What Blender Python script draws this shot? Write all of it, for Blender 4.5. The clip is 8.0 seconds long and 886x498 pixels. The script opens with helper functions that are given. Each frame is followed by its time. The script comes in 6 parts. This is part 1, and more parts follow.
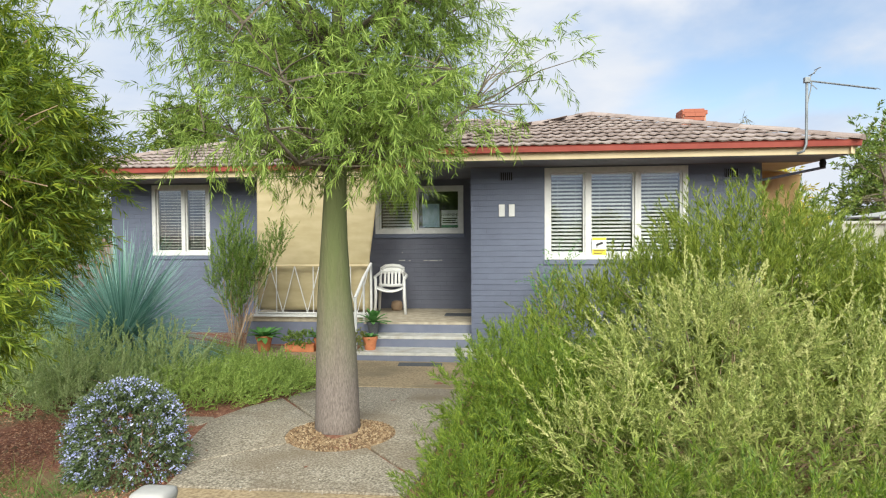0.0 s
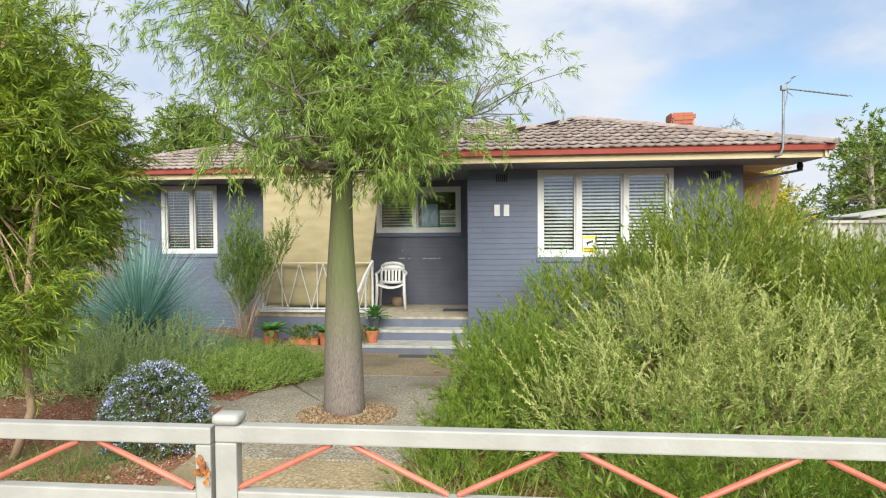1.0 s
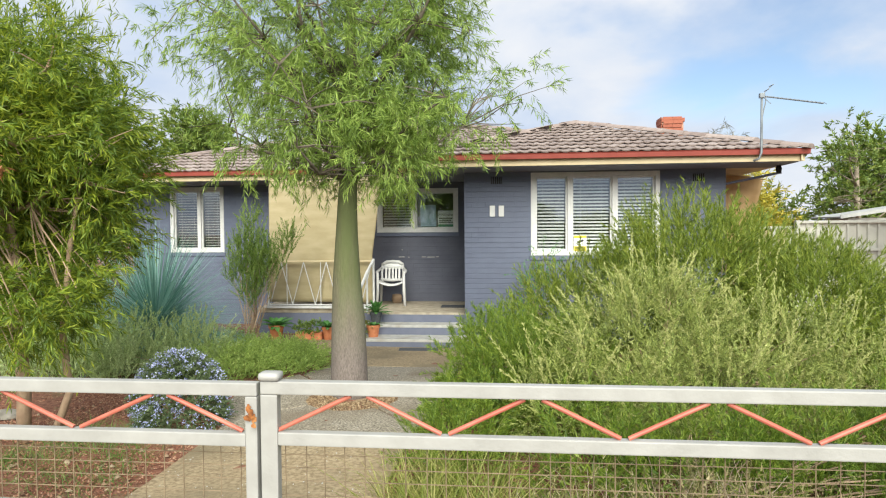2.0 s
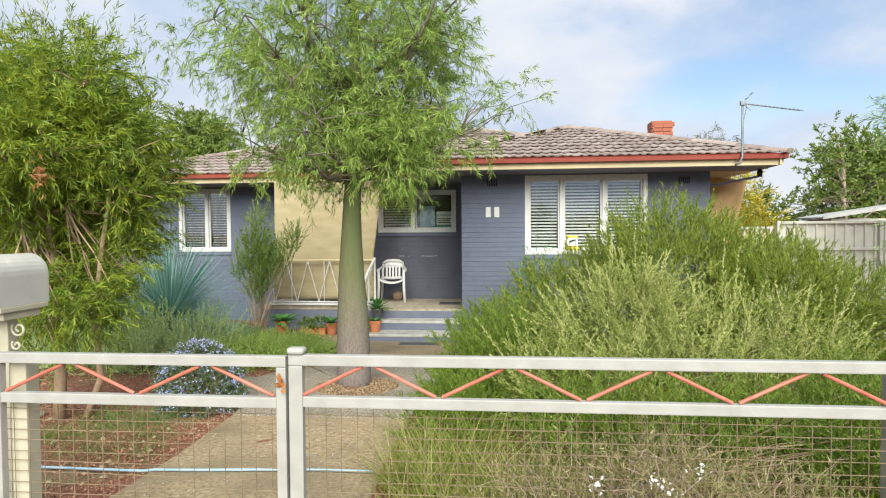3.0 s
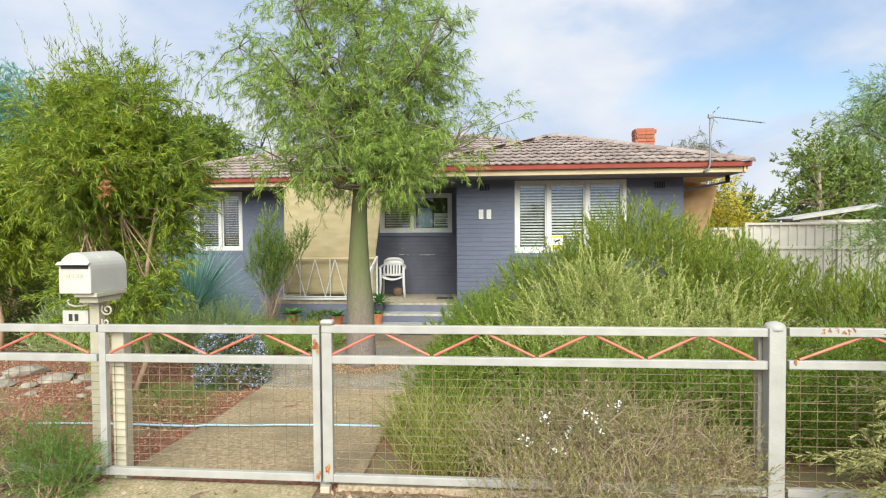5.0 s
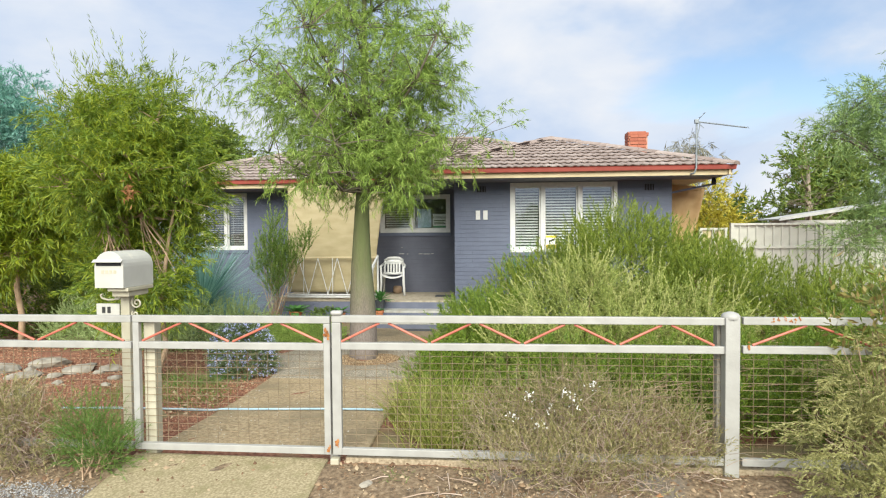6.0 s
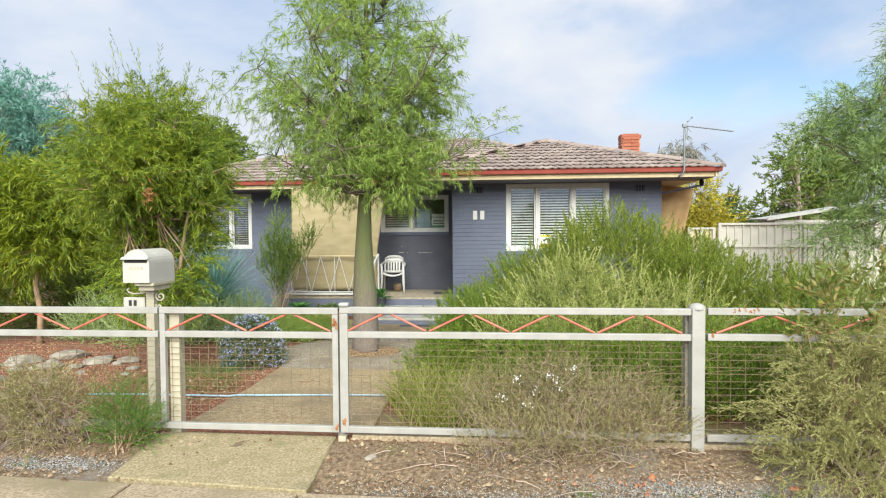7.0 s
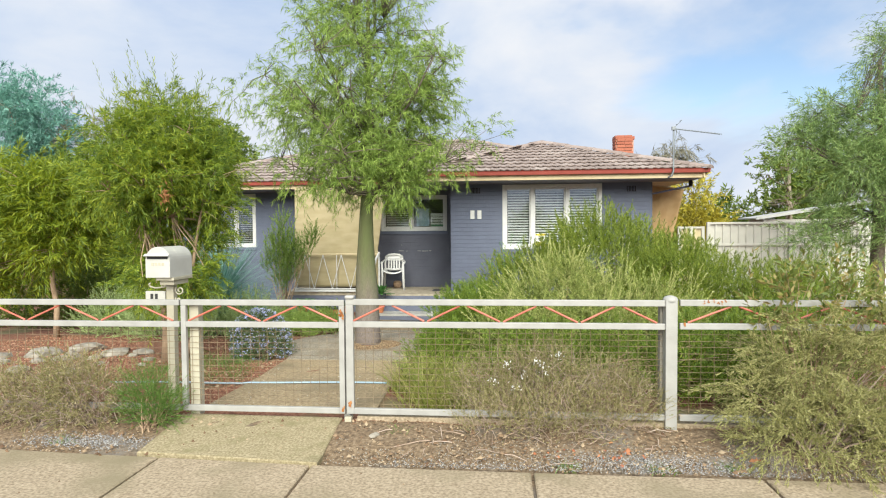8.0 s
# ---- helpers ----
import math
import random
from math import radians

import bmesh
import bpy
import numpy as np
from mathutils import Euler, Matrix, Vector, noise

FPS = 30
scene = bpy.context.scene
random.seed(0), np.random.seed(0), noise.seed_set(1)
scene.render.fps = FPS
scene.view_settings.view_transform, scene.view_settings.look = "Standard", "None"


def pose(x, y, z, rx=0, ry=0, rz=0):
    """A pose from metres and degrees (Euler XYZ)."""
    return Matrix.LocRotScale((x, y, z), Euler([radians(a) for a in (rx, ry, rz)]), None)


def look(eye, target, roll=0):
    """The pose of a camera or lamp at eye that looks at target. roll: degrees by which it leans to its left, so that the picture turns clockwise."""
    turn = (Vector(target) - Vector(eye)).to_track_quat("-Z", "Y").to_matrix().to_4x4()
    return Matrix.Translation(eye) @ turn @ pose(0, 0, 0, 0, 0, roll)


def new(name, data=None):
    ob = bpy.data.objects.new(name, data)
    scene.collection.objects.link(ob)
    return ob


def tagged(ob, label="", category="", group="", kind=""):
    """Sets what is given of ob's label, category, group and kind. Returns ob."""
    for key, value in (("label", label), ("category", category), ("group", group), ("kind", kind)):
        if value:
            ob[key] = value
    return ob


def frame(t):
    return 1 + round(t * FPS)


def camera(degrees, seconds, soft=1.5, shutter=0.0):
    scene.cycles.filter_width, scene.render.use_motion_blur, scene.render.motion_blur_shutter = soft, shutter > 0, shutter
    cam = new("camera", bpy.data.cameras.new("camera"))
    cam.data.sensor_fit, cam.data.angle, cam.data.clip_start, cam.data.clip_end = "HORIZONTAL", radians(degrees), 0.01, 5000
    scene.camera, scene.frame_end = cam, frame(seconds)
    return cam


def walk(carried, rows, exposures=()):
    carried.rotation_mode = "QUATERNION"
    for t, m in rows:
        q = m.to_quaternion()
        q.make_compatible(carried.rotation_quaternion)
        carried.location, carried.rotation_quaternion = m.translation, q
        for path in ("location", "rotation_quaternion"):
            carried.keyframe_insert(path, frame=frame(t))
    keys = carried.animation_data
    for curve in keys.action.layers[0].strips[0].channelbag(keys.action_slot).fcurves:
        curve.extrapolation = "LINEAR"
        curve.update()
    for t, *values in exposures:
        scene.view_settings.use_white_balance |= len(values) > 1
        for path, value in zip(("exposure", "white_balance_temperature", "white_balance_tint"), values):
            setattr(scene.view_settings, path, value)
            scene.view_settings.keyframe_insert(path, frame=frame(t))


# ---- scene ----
cam = camera(73.0, 8.0, soft=1.15)
# seconds, eye, degrees to the left of +y, degrees above the level
PATH = [
    (0.0, (0.548, -1.989, 1.575), 5.84, -1.65), (0.5, (0.577, -2.223, 1.566), 5.79, -1.65), (1.0, (0.606, -2.462, 1.559), 5.72, -1.66),
    (1.5, (0.638, -2.704, 1.556), 5.66, -1.67), (3.0, (0.743, -3.440, 1.564), 5.57, -1.71), (3.5, (0.779, -3.684, 1.569), 5.54, -1.72),
    (4.0, (0.813, -3.927, 1.575), 5.51, -1.74), (4.5, (0.847, -4.168, 1.581), 5.49, -1.76), (6.0, (0.947, -4.871, 1.597), 5.41, -1.81),
    (6.5, (0.979, -5.099, 1.601), 5.38, -1.85), (7.0, (1.010, -5.324, 1.604), 5.35, -1.89), (7.5, (1.042, -5.545, 1.605), 5.33, -1.94),
    (8.0, (1.072, -5.763, 1.605), 5.30, -1.99),
]


def aimed(eye, left, above):
    a, e = radians(left), radians(above)
    return look(eye, Vector(eye) + Vector((-math.sin(a) * math.cos(e), math.cos(a) * math.cos(e), math.sin(e))), -0.42)


walk(cam, [(t, aimed(eye, left, above)) for t, eye, left, above in PATH])

# ---- world and light ----
SUN_EL, SUN_AZ = 36.0, 172.0      # degrees; azimuth clockwise from +y
world = bpy.data.worlds.new("sky")
scene.world = world
world.use_nodes = True
wn, wl = world.node_tree.nodes, world.node_tree.links
wn.clear()
w_out = wn.new("ShaderNodeOutputWorld")
w_bg = wn.new("ShaderNodeBackground")
w_sky = wn.new("ShaderNodeTexSky")
w_sky.sky_type, w_sky.sun_disc = "NISHITA", False
w_sky.sun_elevation, w_sky.sun_rotation = radians(SUN_EL), radians(SUN_AZ)
w_str = wn.new("ShaderNodeVectorMath")
w_str.operation = "SCALE"
w_str.inputs["Scale"].default_value = 0.17
w_tc = wn.new("ShaderNodeTexCoord")


def sky_noise(scale, detail, stretch, shift):
    m, n = wn.new("ShaderNodeMapping"), wn.new("ShaderNodeTexNoise")
    m.inputs["Scale"].default_value, m.inputs["Location"].default_value = (1.0, 1.0, stretch), shift
    n.inputs["Scale"].default_value, n.inputs["Detail"].default_value, n.inputs["Roughness"].default_value = scale, detail, 0.55
    n.inputs["Distortion"].default_value = 0.3
    wl.new(w_tc.outputs["Generated"], m.inputs["Vector"])
    wl.new(m.outputs["Vector"], n.inputs["Vector"])
    return n


def sky_math(kind, a, b):
    q = wn.new("ShaderNodeVectorMath")
    q.operation = kind
    for k, v in enumerate((a, b)):
        if isinstance(v, tuple):
            q.inputs[k].default_value = v
        elif v is not None:
            wl.new(v, q.inputs[k])
    return q.outputs["Value" if kind == "LENGTH" else "Vector"]


w_warp = sky_math("MULTIPLY", sky_math("SUBTRACT", sky_noise(2.6, 6, 1.6, (0.3, 0.7, 0.1)).outputs["Color"], (0.5, 0.5, 0.5)), (0.55, 0.55, 0.35))
w_bent = sky_math("ADD", w_tc.outputs["Generated"], w_warp)


def sky_area(way, size, edge=0.25):
    """1 round a direction and 0 away from it, with a ragged rim."""
    q = sky_math("LENGTH", sky_math("DIVIDE", sky_math("SUBTRACT", w_bent, way), size), None)
    r = wn.new("ShaderNodeMapRange")
    r.interpolation_type = "SMOOTHSTEP"
    r.inputs["From Min"].default_value, r.inputs["From Max"].default_value = 1.0, edge
    wl.new(q, r.inputs["Value"])
    return r.outputs["Result"]


def sky_mix(fac, a, b):
    m = wn.new("ShaderNodeMix")
    m.data_type = "RGBA"
    wl.new(fac, m.inputs["Factor"])
    for k, v in (("A", a), ("B", b)):
        if isinstance(v, tuple):
            m.inputs[k].default_value = v
        else:
            wl.new(v, m.inputs[k])
    return m.outputs["Result"]


w_r1, w_r2 = wn.new("ShaderNodeValToRGB"), wn.new("ShaderNodeValToRGB")
w_r1.color_ramp.elements[0].position, w_r1.color_ramp.elements[1].position = 0.30, 0.46
w_r2.color_ramp.elements[0].position, w_r2.color_ramp.elements[1].position = 0.34, 0.66
w_r2.color_ramp.elements[0].color, w_r2.color_ramp.elements[1].color = (0.51, 0.635, 0.85, 1), (0.84, 0.87, 0.92, 1)
w_r2.color_ramp.elements.new(0.5).color = (0.675, 0.76, 0.895, 1)
wl.new(sky_noise(1.7, 6, 1.9, (0.35, 0.1, 0.22)).outputs["Fac"], w_r1.inputs["Fac"])
wl.new(sky_noise(2.8, 8, 2.0, (0.35, 0.1, 0.22)).outputs["Fac"], w_r2.inputs["Fac"])
wl.new(w_sky.outputs["Color"], w_str.inputs[0])
w_col = sky_mix(w_r1.outputs["Color"], w_str.outputs["Vector"], w_r2.outputs["Color"])
# one bright cloud bank high over the roof and one gap of clear blue low beside it
w_col = sky_mix(sky_area((0.165, 0.925, 0.343), (0.28, 0.45, 0.10)), w_col, (0.93, 0.935, 0.945, 1))
w_col = sky_mix(sky_area((0.409, 0.89, 0.2), (0.2, 0.4, 0.07)), w_col, w_str.outputs["Vector"])
wl.new(w_col, w_bg.inputs["Color"])
w_bg.inputs["Strength"].default_value = 0.46
wl.new(w_bg.outputs["Background"], w_out.inputs["Surface"])

sun = new("sun", bpy.data.lights.new("sun", "SUN"))
sun.data.energy, sun.data.angle, sun.data.color = 3.6, radians(55), (0.965, 0.955, 0.83)
_az, _el = radians(SUN_AZ), radians(SUN_EL)
sun.matrix_world = look(Vector((math.sin(_az) * math.cos(_el), math.cos(_az) * math.cos(_el), math.sin(_el))) * 40, (0, 0, 0))
scene.view_settings.exposure = 1.17

# ---- materials ----
def material(name, stops, rough=0.7, scale=8.0, detail=4, bump=0.0, bump_scale=60.0, metal=0.0, island=0.0, obj_random=0.0, translucent=0.0, stain=None, stain_scale=1.5, stain_at=(0.5, 0.7), stretch=(1, 1, 1)):
    """A node material: a noise ramp of two or more colours, a larger stain, bump, and variation by island or object."""
    m = bpy.data.materials.new(name)
    m.use_nodes = True
    n, l = m.node_tree.nodes, m.node_tree.links
    n.clear()
    out, bsdf = n.new("ShaderNodeOutputMaterial"), n.new("ShaderNodeBsdfPrincipled")
    tc = n.new("ShaderNodeNewGeometry")
    mp = n.new("ShaderNodeMapping")
    mp.inputs["Scale"].default_value = stretch
    l.new(tc.outputs["Position"], mp.inputs["Vector"])
    tex = n.new("ShaderNodeTexNoise")
    tex.inputs["Scale"].default_value, tex.inputs["Detail"].default_value = scale, detail
    l.new(mp.outputs["Vector"], tex.inputs["Vector"])
    fac = tex.outputs["Fac"]
    if island or obj_random:
        src = tc.outputs["Random Per Island"] if island else n.new("ShaderNodeObjectInfo").outputs["Random"]
        mx = n.new("ShaderNodeMix")
        mx.inputs["Factor"].default_value = island or obj_random
        l.new(fac, mx.inputs["A"])
        l.new(src, mx.inputs["B"])
        fac = mx.outputs["Result"]
    ramp = n.new("ShaderNodeValToRGB")
    els = ramp.color_ramp.elements
    lo, hi = (0.15, 0.85) if (island or obj_random) else (0.32, 0.68)
    for i, c in enumerate(stops):
        at = lo + (hi - lo) * i / (len(stops) - 1)
        e = els[i] if i < 2 else els.new(at)
        e.position, e.color = at, (*c, 1)
    for i, c in enumerate(stops):
        els[i].position, els[i].color = lo + (hi - lo) * i / (len(stops) - 1), (*c, 1)
    l.new(fac, ramp.inputs["Fac"])
    col = ramp.outputs["Color"]
    if stain:
        t2, r2, mx = n.new("ShaderNodeTexNoise"), n.new("ShaderNodeValToRGB"), n.new("ShaderNodeMix")
        t2.inputs["Scale"].default_value, t2.inputs["Detail"].default_value = stain_scale, 6
        l.new(mp.outputs["Vector"], t2.inputs["Vector"])
        r2.color_ramp.elements[0].position, r2.color_ramp.elements[1].position = stain_at
        l.new(t2.outputs["Fac"], r2.inputs["Fac"])
        mx.data_type = "RGBA"
        l.new(r2.outputs["Color"], mx.inputs["Factor"])
        l.new(col, mx.inputs["A"])
        mx.inputs["B"].default_value = (*stain, 1)
        col = mx.outputs["Result"]
    l.new(col, bsdf.inputs["Base Color"])
    bsdf.inputs["Roughness"].default_value, bsdf.inputs["Metallic"].default_value = rough, metal
    if bump:
        b, t3 = n.new("ShaderNodeBump"), n.new("ShaderNodeTexNoise")
        t3.inputs["Scale"].default_value, t3.inputs["Detail"].default_value = bump_scale, 5
        l.new(mp.outputs["Vector"], t3.inputs["Vector"])
        l.new(t3.outputs["Fac"], b.inputs["Height"])
        b.inputs["Strength"].default_value, b.inputs["Distance"].default_value = bump, 0.01
        l.new(b.outputs["Normal"], bsdf.inputs["Normal"])
    if translucent:
        tl, ms = n.new("ShaderNodeBsdfTranslucent"), n.new("ShaderNodeMixShader")
        l.new(col, tl.inputs["Color"])
        ms.inputs["Fac"].default_value = translucent
        l.new(bsdf.outputs["BSDF"], ms.inputs[1])
        l.new(tl.outputs["BSDF"], ms.inputs[2])
        l.new(ms.outputs["Shader"], out.inputs["Surface"])
    else:
        l.new(bsdf.outputs["BSDF"], out.inputs["Surface"])
    return m


def leaf_material(name, *stops, rough=0.55, translucent=0.3, scale=2.5):
    return material(name, stops, rough=rough, scale=scale, island=0.55, translucent=translucent)


M_BRICK = material("painted_brick", [(0.096, 0.112, 0.168), (0.122, 0.142, 0.205)], rough=0.62, scale=5, bump=0.35, bump_scale=90, obj_random=0.2)
M_BRICK2 = material("painted_brick_wall", [(0.096, 0.112, 0.168), (0.122, 0.142, 0.205)], rough=0.62, scale=5, bump=0.35, bump_scale=90, island=0.2)
# porch wall: darker and greyer than the brick of the other walls
M_PORCHWALL = material("porch_wall_dark", [(0.085, 0.09, 0.125), (0.105, 0.112, 0.15)], rough=0.65, scale=4, bump=0.25, bump_scale=80)
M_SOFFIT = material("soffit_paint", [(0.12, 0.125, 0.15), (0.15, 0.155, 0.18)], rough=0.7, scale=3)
M_WHITE = material("white_paint", [(0.58, 0.58, 0.575), (0.66, 0.66, 0.65)], rough=0.45, scale=14, bump=0.08, bump_scale=50)
M_FENCEW = material("weathered_white_paint", [(0.285, 0.279, 0.266), (0.34, 0.334, 0.321)], rough=0.5, scale=9, bump=0.15, bump_scale=70, stain=(0.42, 0.25, 0.09), stain_scale=3.6, stain_at=(0.68, 0.76))
M_RUST = material("rust", [(0.15, 0.05, 0.014), (0.30, 0.11, 0.03), (0.42, 0.2, 0.07)], rough=0.9, scale=40, bump=0.4)
M_RED = material("red_painted_rod", [(0.36, 0.085, 0.055), (0.5, 0.155, 0.105)], rough=0.5, scale=12)
M_GUTTER = material("red_gutter_paint", [(0.22, 0.045, 0.035), (0.29, 0.065, 0.05)], rough=0.4, scale=5)
M_FASCIA = material("cream_fascia_paint", [(0.56, 0.45, 0.27), (0.64, 0.53, 0.34)], rough=0.55, scale=4)
M_TILE = material("weathered_roof_tile", [(0.155, 0.115, 0.102), (0.28, 0.222, 0.202), (0.40, 0.34, 0.315)], rough=0.85, scale=7, bump=0.5, bump_scale=70, obj_random=0.35, stain=(0.17, 0.13, 0.115), stain_scale=2.2, stain_at=(0.55, 0.75))
M_CHIMNEY = material("red_brick", [(0.26, 0.075, 0.045), (0.36, 0.12, 0.07)], rough=0.85, scale=12, bump=0.4, obj_random=0.5)
M_MORTAR = material("mortar", [(0.38, 0.2, 0.14), (0.44, 0.26, 0.19)], rough=0.9, scale=20)
M_CURTAIN = material("beige_shade_cloth", [(0.5, 0.415, 0.24), (0.59, 0.5, 0.31)], rough=0.8, scale=3, bump=0.2, bump_scale=160, translucent=0.25, stretch=(1, 1, 3))
M_SHEDROOF = material("weathered_metal_roof", [(0.33, 0.33, 0.32), (0.44, 0.44, 0.42)], rough=0.5, scale=6)
M_CANVAS = material("tan_canvas", [(0.6, 0.4, 0.2), (0.7, 0.5, 0.27)], rough=0.8, scale=6, bump=0.2, bump_scale=120, translucent=0.35)
M_TANSHEET = material("tan_steel_sheet", [(0.56, 0.48, 0.28), (0.64, 0.55, 0.34)], rough=0.5, scale=5)
M_GREYWOOD = material("weathered_grey_timber", [(0.2, 0.185, 0.15), (0.33, 0.31, 0.26)], rough=0.9, scale=26, bump=0.5, bump_scale=60, stretch=(1, 1, 0.15))
M_WICKER = material("wicker", [(0.2, 0.1, 0.05), (0.36, 0.2, 0.11)], rough=0.85, scale=30, bump=0.6, bump_scale=90)
M_CONC = material("garden_concrete", [(0.19, 0.135, 0.075), (0.30, 0.225, 0.133), (0.41, 0.325, 0.205)], rough=0.9, scale=38, detail=8, bump=0.5, bump_scale=120, stain=(0.19, 0.15, 0.09), stain_scale=1.4, stain_at=(0.45, 0.7))
M_MOSSY = material("mossy_concrete", [(0.18, 0.145, 0.082), (0.26, 0.215, 0.128), (0.36, 0.305, 0.195)], rough=0.95, scale=60, detail=8, bump=0.35, bump_scale=160, stain=(0.17, 0.15, 0.07), stain_scale=7.0, stain_at=(0.5, 0.8))
M_GRIT = material("blue_grey_grit", [(0.13, 0.13, 0.135), (0.23, 0.225, 0.225), (0.36, 0.35, 0.335)], rough=0.9, scale=6, island=0.8)
M_DEADLEAF = material("rust_red_dead_leaf", [(0.2, 0.055, 0.025), (0.34, 0.12, 0.055), (0.44, 0.21, 0.1)], rough=0.8, scale=20, island=0.6)
M_AGG = material("aggregate_concrete", [(0.10, 0.084, 0.062), (0.26, 0.225, 0.172), (0.47, 0.42, 0.345)], rough=0.9, scale=62, detail=6, bump=1.0, bump_scale=120, stain=(0.17, 0.13, 0.085), stain_scale=1.6, stain_at=(0.46, 0.72))
M_PAVE = material("pavement_concrete", [(0.195, 0.148, 0.096), (0.31, 0.245, 0.168), (0.415, 0.34, 0.245)], rough=0.9, scale=48, detail=10, bump=0.5, bump_scale=140, stain=(0.215, 0.178, 0.11), stain_scale=1.6)
M_STEP = material("step_paint", [(0.125, 0.14, 0.2), (0.15, 0.165, 0.225)], rough=0.6, scale=6, bump=0.2)
M_TREAD = material("worn_white_tread", [(0.38, 0.37, 0.345), (0.54, 0.53, 0.5)], rough=0.7, scale=10, bump=0.2, stain=(0.36, 0.33, 0.28), stain_scale=5)
M_PORCHFLOOR = material("porch_concrete", [(0.32, 0.27, 0.2), (0.48, 0.42, 0.32)], rough=0.75, scale=8, bump=0.2)
M_TERRA = material("terracotta", [(0.46, 0.15, 0.065), (0.58, 0.22, 0.1)], rough=0.8, scale=14, bump=0.2)
M_PLASTIC = material("white_plastic", [(0.64, 0.64, 0.635), (0.7, 0.7, 0.695)], rough=0.35, scale=4)
M_MAIL = material("cream_powder_coat", [(0.36, 0.33, 0.25), (0.43, 0.40, 0.315)], rough=0.45, scale=8, bump=0.08)
M_MAILW = material("mailbox_white_enamel", [(0.41, 0.40, 0.37), (0.47, 0.46, 0.43)], rough=0.35, scale=6, bump=0.05, stain=(0.66, 0.62, 0.52), stain_scale=6, stain_at=(0.62, 0.8))
M_DARK = material("dark_gap", [(0.012, 0.012, 0.013), (0.02, 0.02, 0.022)], rough=0.9, scale=5)
# the rooms' dimness is put into this dark colour
M_ROOM = material("room_coloured_dim", [(0.10, 0.10, 0.11), (0.13, 0.13, 0.135)], rough=0.9, scale=3)
M_RUBBER = material("dark_rubber_mat", [(0.05, 0.055, 0.065), (0.085, 0.09, 0.1)], rough=0.85, scale=60, bump=0.4)
M_STEEL = material("galvanised_steel", [(0.13, 0.145, 0.16), (0.2, 0.22, 0.24)], rough=0.5, metal=0.25, scale=10)
M_WIRE = material("rusty_wire", [(0.12, 0.085, 0.052), (0.23, 0.17, 0.105)], rough=0.8, scale=14)
M_HOSE = material("blue_hose", [(0.24, 0.37, 0.47), (0.34, 0.47, 0.57)], rough=0.4, scale=10)
M_SHEET = material("cream_steel_sheet", [(0.52, 0.51, 0.46), (0.6, 0.59, 0.53)], rough=0.5, scale=4)
M_BARK = material("grey_bark", [(0.17, 0.135, 0.10), (0.30, 0.25, 0.19)], rough=0.95, scale=20, bump=0.7, bump_scale=50, stretch=(1, 1, 0.35))
M_BOTTLE = material("bottle_tree_bark", [(0.09, 0.075, 0.05), (0.19, 0.16, 0.105)], rough=0.95, scale=40, detail=8, bump=0.9, bump_scale=90, stain=(0.12, 0.14, 0.055), stain_scale=2.0, stain_at=(0.42, 0.6), stretch=(1, 1, 0.16))
M_LIMB = material("dark_limb_bark", [(0.085, 0.07, 0.05), (0.16, 0.135, 0.1)], rough=0.95, scale=24, bump=0.5, bump_scale=60)
M_TWIG = material("pale_stem", [(0.30, 0.20, 0.13), (0.42, 0.30, 0.2)], rough=0.9, scale=12, bump=0.4)
M_DRYTWIG = material("dry_twig", [(0.22, 0.15, 0.105), (0.33, 0.245, 0.19), (0.44, 0.365, 0.32)], rough=0.9, scale=14, island=0.5)
M_PIT = material("tan_gravel", [(0.09, 0.05, 0.025), (0.2, 0.125, 0.065), (0.34, 0.25, 0.15)], rough=0.9, scale=6, island=0.8)
M_CHIP = material("bark_chip", [(0.12, 0.045, 0.024), (0.26, 0.105, 0.058), (0.42, 0.25, 0.16)], rough=0.95, scale=6, island=0.8)
M_ROCK = material("pale_rock", [(0.18, 0.16, 0.13), (0.33, 0.3, 0.255)], rough=0.9, scale=9, bump=0.6, bump_scale=30)
M_YELLOW = material("yellow_sign", [(0.78, 0.6, 0.03), (0.82, 0.64, 0.05)], rough=0.5, scale=5)
M_SIGNW = material("white_sign", [(0.75, 0.75, 0.75), (0.8, 0.8, 0.8)], rough=0.5, scale=5)
M_SIGNG = material("green_sign", [(0.06, 0.24, 0.13), (0.08, 0.29, 0.16)], rough=0.5, scale=5)
M_INK = material("black_ink", [(0.02, 0.02, 0.02), (0.03, 0.03, 0.03)], rough=0.6, scale=5)
M_BLIND = material("blind_slat", [(0.66, 0.66, 0.66), (0.74, 0.74, 0.73)], rough=0.5, scale=5)

M_GLASS = bpy.data.materials.new("window_glass")
M_GLASS.use_nodes = True
_gn, _gl = M_GLASS.node_tree.nodes, M_GLASS.node_tree.links
_gn.clear()
_go, _gt, _gg, _gm = (_gn.new(k) for k in ("ShaderNodeOutputMaterial", "ShaderNodeBsdfTransparent", "ShaderNodeBsdfGlossy", "ShaderNodeMixShader"))
_gg.inputs["Roughness"].default_value, _gm.inputs["Fac"].default_value = 0.01, 0.14
_gt.inputs["Color"].default_value = (0.9, 0.93, 0.93, 1)
_gl.new(_gt.outputs["BSDF"], _gm.inputs[1])
_gl.new(_gg.outputs["BSDF"], _gm.inputs[2])
_gl.new(_gm.outputs["Shader"], _go.inputs["Surface"])

